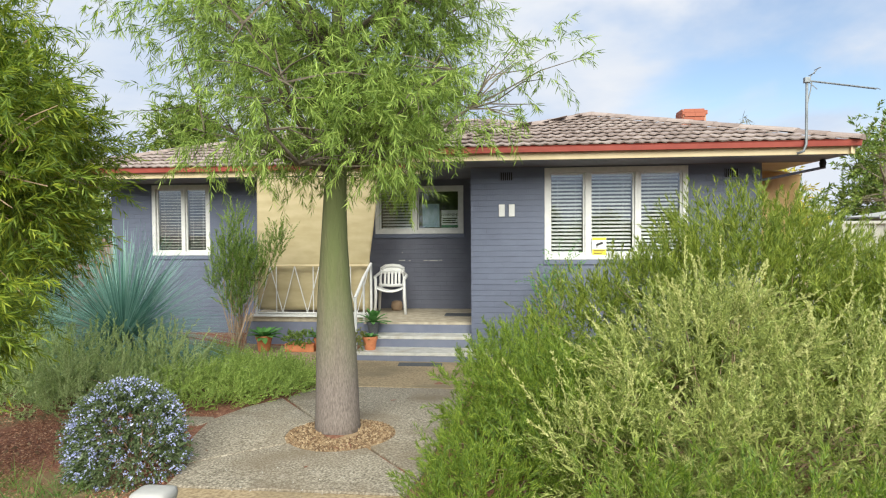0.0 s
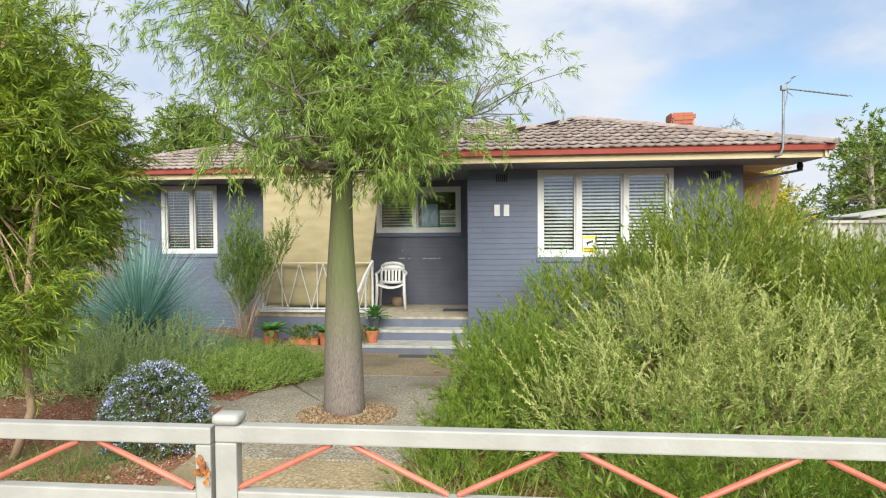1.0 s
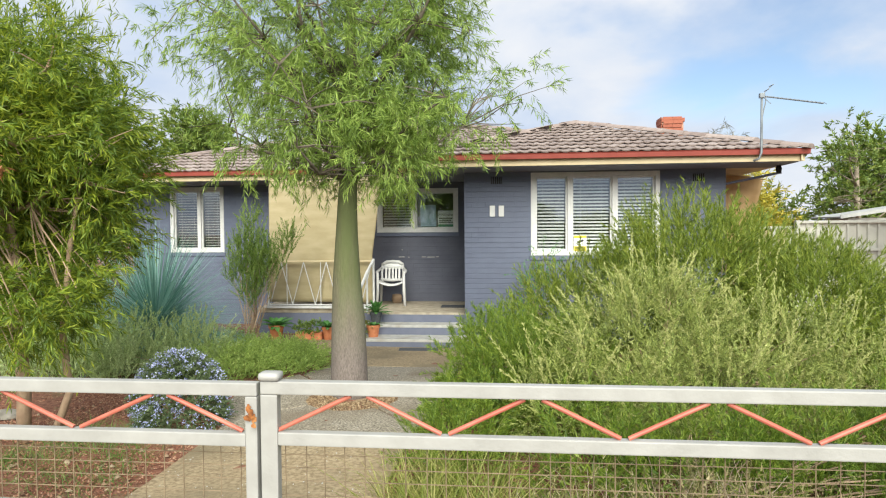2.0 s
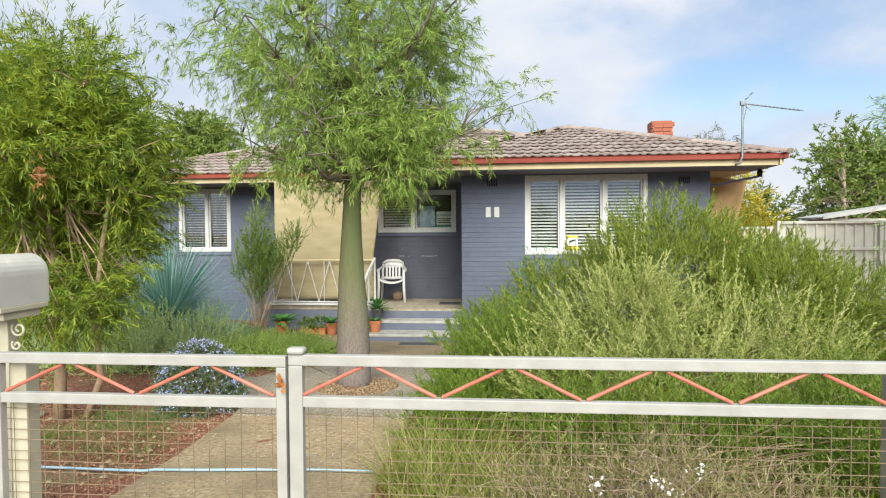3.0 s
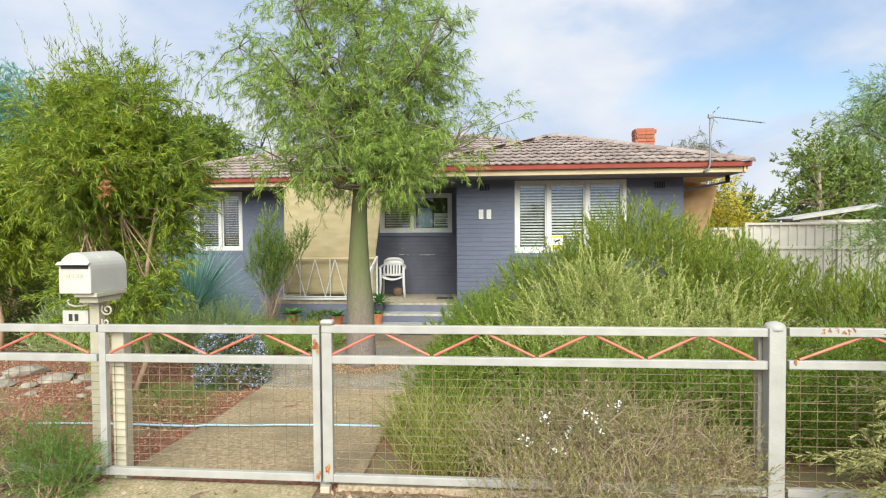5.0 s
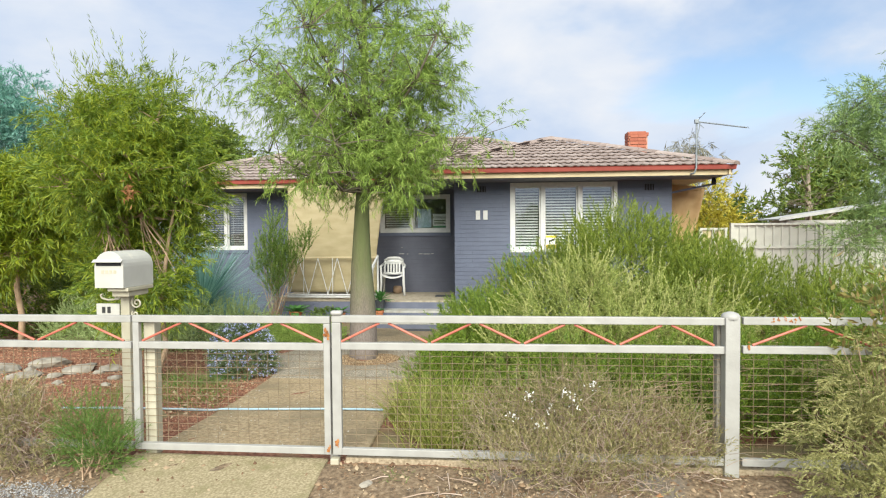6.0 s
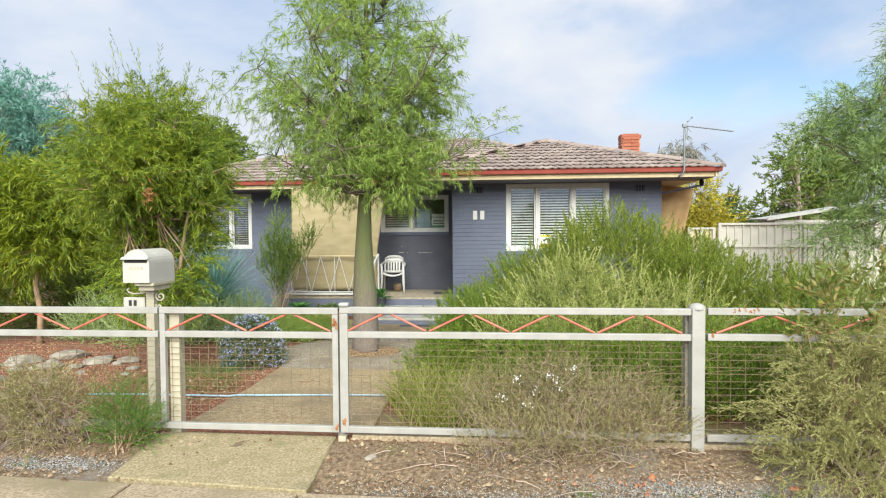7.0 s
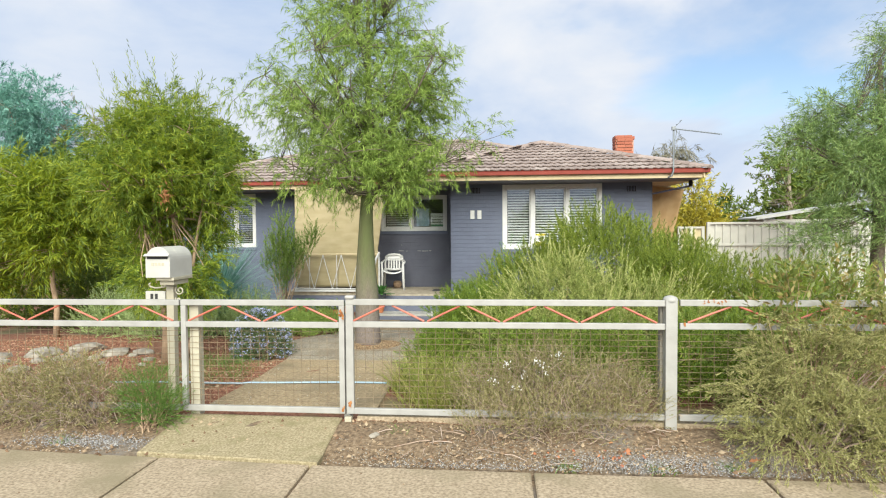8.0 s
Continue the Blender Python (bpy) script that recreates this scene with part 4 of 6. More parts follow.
gate_l = panel("gate", -1.664, -0.225, "white steel gate with red zigzag rods and rusty wire mesh", 2, 0.012, wide=(0.046, 0.046))
gate_r = panel("gate", -0.212, 2.402, "wide white steel gate with red zigzag rods and rusty mesh", 4, 0.004, stiles=(1, 0), wide=(0.064, 0.057))
fence_l = panel("fence", -6.6, -1.678, "white steel fence with red zigzag rods and wire mesh", 7, 0.014, bottom=True, stiles=(1, 0), category="fence")
fence_r = panel("fence", 2.516, 6.4, "rust-streaked white steel fence with red zigzag rods", 5, 0.0, stiles=(0, 1), category="fence", rough_wire=0.1)


def fence_post(x, y, r, h, label, cap=True, mat=None):
    t = thing("fence_post", (x, y, float(ground_z(x, y))), label, "post", "fence posts")
    part("post", box(-r, r, -r, r, -0.05, h, 0.006), mat or M_FENCEW, t)
    if cap:
        part("cap", lathe([(r * 1.25, h - 0.012), (r * 1.3, h + 0.004), (r * 1.0, h + 0.022), (r * 0.4, h + 0.032), (0.001, h + 0.034)], 16), M_FENCEW, t, smooth=True)
    return t


fence_post(2.446, FY + 0.03, 0.046, 1.04, "white square steel post with a domed cap")
fence_post(-1.575, FY + 0.10, 0.042, 1.0, "cream square gate post behind the gate", cap=False, mat=M_MAIL)
fence_post(2.42, FY + 0.125, 0.038, 0.99, "weathered grey timber post behind the gate", cap=False, mat=M_GREYWOOD)
fence_post(-0.2185, FY + 0.085, 0.03, 0.9, "white square gate stop post", cap=False)
part("cap", box(-0.006, 0.074, -0.012, 0.052, 1.0145, 1.046, 0.014), M_FENCEW, gate_r, smooth=True)


def patch(name, cx, cz, r, n, seed, parent, mat, y=-0.0025):
    """Irregular flat flakes, a millimetre proud of a face that looks towards -y."""
    rng = random.Random(seed)
    for i in range(n):
        bm = bmesh.new()
        px, pz, rr = cx + rng.gauss(0, r * 0.4), cz + rng.gauss(0, r * 0.7), r * rng.uniform(0.25, 0.6)
        vs = [bm.verts.new((px + rr * rng.uniform(0.5, 1.1) * math.cos(a * 0.7), y - 0.0007 * i, pz + rr * 1.3 * rng.uniform(0.5, 1.1) * math.sin(a * 0.7))) for a in range(9)]
        bm.faces.new(vs)
        thicken(bm, 0.0015)
        part(name, bm, mat, parent)


patch("rust_patch", 1.42, 0.895, 0.02, 20, 4, gate_l, M_RUST)
patch("rust_patch", 1.425, 0.085, 0.02, 5, 5, gate_l, M_RUST)
patch("rust_patch", 0.03, 0.14, 0.022, 6, 6, gate_r, M_RUST)
patch("rust_patch", 0.18, 1.000, 0.012, 4, 20, fence_r, M_RUST)
patch("rust_patch", 0.21, 1.004, 0.012, 4, 21, fence_r, M_RUST)
patch("rust_patch", 0.25, 1.008, 0.012, 4, 22, fence_r, M_RUST)
patch("rust_patch", 0.29, 1.000, 0.012, 4, 23, fence_r, M_RUST)
patch("rust_patch", 0.32, 1.004, 0.012, 4, 24, fence_r, M_RUST)
patch("rust_patch", 0.35, 1.008, 0.012, 4, 25, fence_r, M_RUST)
patch("rust_patch", 0.03, 0.82, 0.02, 4, 8, fence_r, M_RUST)

foot = thing("gate_stop", (-0.20, FY, -0.02), "small rust-stained concrete gate stop", "gate stop")
part("block", box(-0.03, 0.03, -0.01, 0.05, -0.03, 0.036, 0.008), M_MAIL, foot)

# ---- mailbox ----
def mailbox():
    t = thing("mailbox", (-1.98, -0.34, -0.065), "white arched letterbox on a cream scrolled post", "letterbox")
    w, d, h0, h1 = 0.118, 0.20, 1.235, 1.40
    pr = [(-w, h0), (-w, h1)] + [(w * math.cos(a), h1 + 0.118 * math.sin(a)) for a in [math.pi - math.pi * i / 14 for i in range(1, 14)]] + [(w, h1), (w, h0)]
    bm = bmesh.new()
    rings = [[bm.verts.new((x * s, y, h0 + (z - h0) * s)) for x, z in pr] for y, s in ((-d, 0.985), (-d + 0.008, 1.0), (d - 0.008, 1.0), (d, 0.985))]
    k = len(pr)
    for r0, r1 in zip(rings, rings[1:]):
        for i in range(k):
            bm.faces.new((r0[i], r0[(i + 1) % k], r1[(i + 1) % k], r1[i]))
    bm.faces.new(rings[0])
    bm.faces.new(rings[-1][::-1])
    bm.transform(Matrix.Translation((-0.065, 0, 0)))
    bmesh.ops.recalc_face_normals(bm, faces=bm.faces)
    body = part("box", bm, M_MAILW, t)
    part("slot", box(-0.165, 0.035, -d - 0.003, -d + 0.01, 1.405, 1.43), M_DARK, body, "dark letter slot")
    bm = bmesh.new()
    pts = [(-0.185, -d, 1.452), (0.052, -d, 1.452), (0.052, -d - 0.028, 1.432), (-0.185, -d - 0.028, 1.432)]
    bm.faces.new([bm.verts.new(p) for p in pts])
    thicken(bm, 0.004)
    part("hood", bm, M_MAILW, body)
    for i in range(4):
        part("embossed_bar", box(-0.125 + i * 0.033, -0.103 + i * 0.033, -d - 0.0025, -d + 0.002, 1.345, 1.372), M_MAIL, body)
    bm = box(-0.10, 0.07, -0.17, 0.17, 1.205, 1.233, 0.004)
    box(-0.09, 0.05, -0.13, 0.13, 1.16, 1.204, 0.006, bm)
    part("base_plate", bm, M_MAIL, t)
    part("post", box(-0.085, -0.012, -0.036, 0.036, -0.06, 1.159, 0.006), M_MAIL, t)
    for sx, z0, turns, size in ((1, 1.10, 1.4, 0.045), (1, 1.01, 1.2, 0.03), (-1, 1.15, 1.2, 0.028)):
        pts = []
        for i in range(26):
            a = i / 25 * turns * 2 * math.pi
            r = size * (1 - 0.8 * i / 25)
            pts.append((-0.048 + sx * (0.045 + size + r * math.cos(a + 2.4)), -0.02, z0 + r * math.sin(a + 2.4)))
        part("scroll", tube(pts, 0.0075, 6), M_MAIL, t, smooth=True)
    part("arm", tube([(-0.08, -0.02, 1.16), (-0.13, -0.02, 1.128), (-0.2, -0.02, 1.122), (-0.25, -0.02, 1.135), (-0.262, -0.02, 1.16), (-0.245, -0.02, 1.168)], 0.0085, 6), M_MAIL, t, smooth=True)
    plate = part("number_plate", box(-0.285, -0.09, -0.045, -0.028, 0.99, 1.095, 0.004), M_MAILW, t, "white plate with plain dark bars")
    for i in range(2):
        part("bar", box(-0.235 + i * 0.045, -0.208 + i * 0.045, -0.048, -0.044, 1.02, 1.07), M_INK, plate)
    return t


mailbox()

# ---- porch things ----
def plastic_chair(at):
    t = thing("plastic_chair", at, "white moulded plastic armchair on the porch", "chair")
    bm = bmesh.new()
    n = 8
    rows = []
    for j in range(n + 1):
        v = j / n
        rows.append([bm.verts.new((x * (0.25 - 0.02 * v), -0.24 + v * 0.46, 0.42 - 0.03 * v + 0.018 * (2 * abs(x)) ** 2 - (0.03 * (1 - v * 8) if v < 0.125 else 0))) for x in (-1, -0.6, -0.2, 0.2, 0.6, 1)])
    for r0, r1 in zip(rows, rows[1:]):
        for i in range(5):
            bm.faces.new((r0[i], r0[i + 1], r1[i + 1], r1[i]))
    thicken(bm, 0.012)
    part("seat", bm, M_PLASTIC, t, smooth=True)
    for sx in (-1, 1):
        part("leg", tube([(sx * 0.27, -0.25, 0), (sx * 0.25, -0.23, 0.3), (sx * 0.25, -0.23, 0.62)], [0.026, 0.03, 0.024], 8), M_PLASTIC, t, smooth=True)
        part("leg", tube([(sx * 0.24, 0.29, 0), (sx * 0.22, 0.24, 0.4), (sx * 0.22, 0.25, 0.5)], [0.024, 0.028, 0.026], 8), M_PLASTIC, t, smooth=True)
        part("armrest", tube([(sx * 0.25, -0.24, 0.62), (sx * 0.275, -0.1, 0.645), (sx * 0.275, 0.1, 0.65), (sx * 0.22, 0.27, 0.70)], [0.026, 0.028, 0.026, 0.024], 8), M_PLASTIC, t, smooth=True)
        part("back_post", tube([(sx * 0.2, 0.22, 0.40), (sx * 0.215, 0.27, 0.6), (sx * 0.2, 0.32, 0.78)], [0.026, 0.024, 0.024], 8), M_PLASTIC, t, smooth=True)
    part("back_rail", tube([(-0.21, 0.315, 0.76), (-0.12, 0.33, 0.815), (0, 0.335, 0.825), (0.12, 0.33, 0.815), (0.21, 0.315, 0.76)], 0.032, 8), M_PLASTIC, t, smooth=True)
    part("back_rail", tube([(-0.2, 0.24, 0.47), (0, 0.25, 0.46), (0.2, 0.24, 0.47)], 0.03, 8), M_PLASTIC, t, smooth=True)
    bm = bmesh.new()
    cols = [[bm.verts.new((x, 0.335 - 0.4 * x * x - 0.25 * (0.81 - z), z)) for z in (0.68, 0.74, 0.81 - 0.6 * x * x)] for x in (-0.21, -0.14, -0.07, 0, 0.07, 0.14, 0.21)]
    for c0, c1 in zip(cols, cols[1:]):
        for k in (0, 1):
            bm.faces.new((c0[k], c1[k], c1[k + 1], c0[k + 1]))
    thicken(bm, 0.012)
    part("backrest", bm, M_PLASTIC, t, smooth=True)
    for i in range(5):
        x = -0.13 + i * 0.065
        bm = box(-0.02, 0.02, -0.006, 0.006, -0.12, 0.12, 0.004)
        part("slat", bm, M_PLASTIC, t, at=Matrix.Translation((x, 0.272, 0.585)) @ Euler((radians(-14), 0, 0)).to_matrix().to_4x4())
    return t


plastic_chair(pose(-1.46, 8.50, FLOOR, 0, 0, 6))


def flower_pot(name, at, r, h, label, mat=None, group=""):
    t = thing(name, at, label, "flower pot", group)
    p = part("pot", lathe([(0.001, 0.0), (r * 0.68, 0.0), (r * 0.9, h * 0.76), (r * 1.0, h * 0.77), (r * 1.02, h), (r * 0.9, h), (r * 0.86, h * 0.86), (0.001, h * 0.85)], 22), mat or M_TERRA, t, smooth=False)
    return t


def rosette(parent, z, n, L, w, mat, seed, rise=0.7):
    rng = np.random.default_rng(seed)
    bm = bmesh.new()
    for i in range(n):
        a, el = i * 2.4, rng.uniform(0.15, 1.2) * rise
        d = Vector((math.cos(a) * math.cos(el), math.sin(a) * math.cos(el), math.sin(el)))
        s = Vector((-math.sin(a), math.cos(a), 0))
        l = L * rng.uniform(0.7, 1.1)
        rows = []
        for q, ww in ((0, 0.3), (0.35, 0.8), (0.65, 1.0), (0.88, 0.6), (1.0, 0.05)):
            c = Vector((0, 0, z)) + d * l * q + Vector((0, 0, -0.25 * l * q * q))
            rows.append((bm.verts.new(c + s * w * ww * 0.5 + Vector((0, 0, 0.1 * w))), bm.verts.new(c), bm.verts.new(c - s * w * ww * 0.5 + Vector((0, 0, 0.1 * w)))))
        for r0, r1 in zip(rows, rows[1:]):
            for k in (0, 1):
                bm.faces.new((r0[k], r0[k + 1], r1[k + 1], r1[k]))
    part("rosette", bm, mat, parent, "fleshy green leaves")


pa = flower_pot("flower_pot", (-3.32, 7.30, -0.325), 0.135, 0.25, "terracotta pot with a green succulent rosette", group="porch pots")
rosette(pa, 0.22, 36, 0.36, 0.085, L_POT, 3)
pb = flower_pot("flower_pot", (-2.38, 7.32, -0.325), 0.115, 0.22, "low terracotta pot with a leafy plant", group="porch pots")
rosette(pb, 0.2, 28, 0.31, 0.07, L_POT, 4)
pc = flower_pot("flower_pot", (-1.47, 6.84, RZ[1]), 0.115, 0.2, "terracotta pot on the lower step", group="porch pots")
rosette(pc, 0.18, 18, 0.17, 0.05, L_POT, 5)
pd = flower_pot("flower_pot", (-1.50, 7.2, RZ[0]), 0.105, 0.2, "dark pot with a tall green plant on the step", mat=M_RUBBER, group="porch pots")
rosette(pd, 0.19, 34, 0.3, 0.065, L_POT, 6, 1.1)
shrub("trough_plant", (-2.72, 7.32, -0.33), [(-2.85, 7.32, -0.15, 0.14, 0.1, 0.12), (-2.62, 7.32, -0.13, 0.16, 0.1, 0.13)], "trailing yellow-green plant in a terracotta trough", "potted plant", L_BUSH, 201, 160, stem_n=0, shell=(0.3, 1.0), twig=0.07, k=10, leaf=0.035, width=0.022, out=0.9, up=0.3, spread=0.9)
tr = thing("trough", (-2.72, 7.32, -0.33), "long low terracotta trough by the porch", "flower trough")
part("trough", box(-0.24, 0.24, -0.08, 0.08, 0.0, 0.13, 0.012), M_TERRA, tr)
shrub("trailing_plant", (-1.62, 6.78, RZ[1]), [(-1.66, 6.72, -0.08, 0.1, 0.08, 0.14), (-1.62, 6.78, 0.05, 0.08, 0.08, 0.1)], "reddish trailing succulent beside the pot", "potted plant", L_BROAD, 203, 90, stem_n=0, shell=(0.2, 1.0), twig=0.06, k=8, leaf=0.03, width=0.018, out=0.9, up=0.0, droop=0.5, spread=0.9)
bag = thing("basket", (-1.42, 8.85, FLOOR), "small brown woven basket under the chair", "basket")
part("basket", lathe([(0.001, 0.0), (0.085, 0.0), (0.11, 0.08), (0.095, 0.15), (0.07, 0.17), (0.06, 0.16), (0.001, 0.15)], 16), M_TWIG, bag, smooth=True)

mat1 = thing("door_mat", pose(-0.64, 6.28, float(ground_z(0, 6.28)) + 0.02, 3.5, 0, 2), "dark ribbed rubber mat before the steps", "mat")
part("mat", box(-0.31, 0.31, -0.15, 0.15, 0.001, 0.016, 0.004), M_RUBBER, mat1)
mat2 = thing("door_mat", (-0.26, 8.25, FLOOR), "dark doormat on the porch floor", "mat")
part("mat", box(-0.21, 0.26, -0.15, 0.15, 0.001, 0.014, 0.004), M_RUBBER, mat2)


def railing():
    t = thing("porch_railing", (0, 0, 0), "white metal porch railing with zigzag bars", "railing")
    y = 7.97
    x0, x1, zt, zb = -3.72, -1.70, 1.03, 0.20
    part("top_rail", box(x0, x1, y - 0.018, y + 0.018, zt - 0.026, zt, 0.004), M_FASCIA, t)
    part("bottom_rail", box(x0, x1, y - 0.014, y + 0.014, zb - 0.014, zb + 0.012, 0.004), M_WHITE, t)
    for x in (x0, x1):
        part("post", box(x - 0.018, x + 0.018, y - 0.017, y + 0.017, FLOOR + 0.005, zt - 0.031 if x < x1 else zt + 0.02, 0.003), M_WHITE, t)
    n = 9
    for i in range(n):
        a = x0 + 0.03 + (x1 - x0 - 0.06) * i / n
        b = x0 + 0.03 + (x1 - x0 - 0.06) * (i + 1) / n
        za, zc = (zb, zt - 0.03) if i % 2 == 0 else (zt - 0.03, zb)
        part("bar", tube([(a, y, za), (b, y, zc)], 0.0085, 6), M_WHITE, t)
        if i % 3 == 1:
            part("bar", tube([((a + b) / 2, y, zb), ((a + b) / 2, y, zt - 0.03)], 0.0085, 6), M_WHITE, t)
    part("hand_rail", tube([(x1, y, zt + 0.01), (x1, 7.40, 0.84), (x1, 6.86, 0.58)], 0.026, 8), M_WHITE, t)
    part("newel", tube([(x1, 6.88, 0.6), (x1, 6.88, -0.34)], 0.021, 8), M_WHITE, t)
    part("newel", tube([(x1, 7.42, 0.84), (x1, 7.42, FLOOR - 0.01)], 0.018, 8), M_WHITE, t)
    return t


railing()


def curtain(name, at, label, cols, rows_n, shape, mat):
    """A hanging cloth: shape(u, v) gives x, y, z for u across and v down."""
    t = thing(name, at, label, "blind")
    bm = bmesh.new()
    g = [[bm.verts.new(shape(i / cols, j / rows_n)) for i in range(cols + 1)] for j in range(rows_n + 1)]
    for j in range(rows_n):
        for i in range(cols):
            bm.faces.new((g[j][i], g[j][i + 1], g[j + 1][i + 1], g[j + 1][i]))
    thicken(bm, 0.003)
    part("cloth", bm, mat, t, smooth=True)
    top = [Vector(shape(i / 12, 0)) for i in range(13)]
    part("batten", tube([q + Vector((0, -0.004, -0.012)) for q in top], 0.014, 6), M_FASCIA, t, "cream timber batten")
    return t


def porch_cloth(u, v):
    xr = -1.58 - 0.16 * min(1, v / 0.62) ** 1.3 + (0.04 * max(0, v - 0.62) / 0.38)
    x = -3.74 + (xr + 3.74) * u
    y = 8.10 - 0.04 * min(1.0, v * 1.5) + 0.02 * math.sin(u * 17 + v * 2) * (0.3 + u * u)
    return (x, y, 2.56 - 2.32 * v - 0.03 * math.sin(u * 3.1) * (1 - v))


curtain("shade_blind", (0, 0, 0), "beige shade cloth hung across the porch", 60, 30, porch_cloth, M_CURTAIN)
curtain("shade_blind", (0, 0, 0), "tan canvas blind hung at the side of the house", 12, 14,
        lambda u, v: (4.33 + (0.78 - 0.32 * v) * u, 7.75 + 0.04 * math.sin(u * 9 + v * 3), 2.54 - 1.3 * v - 0.12 * u), M_CANVAS)
br = thing("side_bracket", (0, 0, 0), "dark steel bracket under the side eave", "bracket")
part("beam", tube([(4.32, 7.3, 2.30), (5.02, 6.9, 2.44)], 0.022, 6), M_STEP, br)
part("lamp", lathe([(0.001, 2.43), (0.035, 2.43), (0.045, 2.50), (0.03, 2.547)], 12, centre=(4.98, 6.9)), M_DARK, br)


def antenna():
    t = thing("tv_antenna", (4.46, 6.27, 2.54), "grey metal television antenna on a bent mast", "antenna")
    part("mast", tube([(-0.10, 0.03, 0.02), (-0.03, 0.0, 0.05), (0.0, 0.0, 0.14), (0.0, 0, 0.5), (0.0, 0, 0.98)], 0.017, 8), M_STEEL, t, smooth=True)
    part("stay", tube([(0.0, 0, 0.62), (0.05, 0, 0.85), (0.06, 0, 0.95)], 0.008, 6), M_STEEL, t)
    part("boom", tube([(-0.04, 0, 0.965), (0.90, 0.1, 0.85)], 0.012, 6), M_STEEL, t)
    for i in range(13):
        x = 0.16 + i * 0.062
        part("element", tube([(x, 0.1 * x - 0.07, 0.935 - 0.123 * x), (x + 0.035, 0.1 * x + 0.07, 0.985 - 0.123 * x)], 0.0055, 5), M_STEEL, t)
    for a, b in (((0.0, 0, 0.97), (0.16, 0.02, 1.13)), ((0.0, 0, 0.96), (0.12, -0.02, 0.84)), ((0.12, -0.1, 1.10), (0.15, 0.12, 1.12)), ((0.05, -0.1, 1.03), (0.08, 0.12, 1.05))):
        part("reflector", tube([a, b], 0.006, 5), M_STEEL, t)
    part("bracket", box(-0.035, 0.035, -0.03, 0.03, 0.93, 1.0, 0.006), M_STEEL, t)
    return t


antenna()

# ---- signs in the windows ----
sg = thing("window_sign", (0, 0, 0), "white and yellow security camera sign on the window frame", "sign")
part("board", box(1.865, 2.075, YF - 0.008, YF - 0.003, 1.205, 1.475, 0.002), M_SIGNW, sg)
part("band", box(1.868, 2.072, YF - 0.0105, YF - 0.0082, 1.43, 1.472), M_YELLOW, sg)
part("band", box(1.868, 2.072, YF - 0.0105, YF - 0.0082, 1.208, 1.295), M_YELLOW, sg)
bm = box(-0.055, 0.055, -0.0015, 0.0015, -0.018, 0.018, 0.001)
part("symbol", bm, M_INK, sg, at=Matrix.Translation((1.975, YF - 0.0100, 1.375)) @ Euler((0, radians(-20), 0)).to_matrix().to_4x4())
part("symbol", box(1.93, 1.945, YF - 0.0115, YF - 0.0085, 1.315, 1.37), M_INK, sg)
for i in range(3):
    part("bar", box(1.885, 2.055 - i * 0.02, YF - 0.0125, YF - 0.0107, 1.272 - i * 0.024, 1.283 - i * 0.024), M_INK, sg)

ws = thing("window_sign", (0, 0, 0), "white warning sign inside the porch window", "sign")
yb = YR + 0.095
part("board", box(-0.62, -0.29, yb, yb + 0.004, 1.65, 1.98, 0.001), M_SIGNW, ws)
part("band", box(-0.615, -0.295, yb - 0.003, yb - 0.001, 1.655, 1.70), M_SIGNG, ws)


def lettering(text, size, at, mat, parent):
    cu = bpy.data.curves.new("lettering", "FONT")
    cu.body, cu.size, cu.extrude, cu.align_x = text, size, 0.0008, "CENTER"
    ob = bpy.data.objects.new("lettering", cu)
    me = bpy.data.meshes.new_from_object(ob)
    bpy.data.objects.remove(ob)
    return part_mesh("lettering", me, mat, parent, at=Matrix.Translation(at) @ Euler((radians(90), 0, 0)).to_matrix().to_4x4())


lettering("WARNING", 0.075, (-0.455, yb - 0.002, 1.87), M_INK, ws)
for i in range(3):
    part("bar", box(-0.60, -0.32 - 0.03 * (i % 2), yb - 0.0025, yb - 0.0005, 1.735 + i * 0.04, 1.755 + i * 0.04), M_INK, ws)
part("poster", box(-0.98, -0.66, yb + 0.01, yb + 0.014, 1.66, 2.1, 0.001), M_HOSE, ws, "faded blue sheet")

# chipped paint marks on the porch wall
for i, (a, b, z) in enumerate(((-1.42, -1.30, 1.045), (-1.23, -1.2, 1.04), (-0.95, -0.86, 1.043), (-0.84, -0.68, 1.04), (-0.66, -0.60, 1.046), (-1.36, -1.34, 1.19))):
    part("paint_chip", box(a, b, YR - 0.0045, YR - 0.001, z - 0.007, z + 0.006), M_TREAD, house)

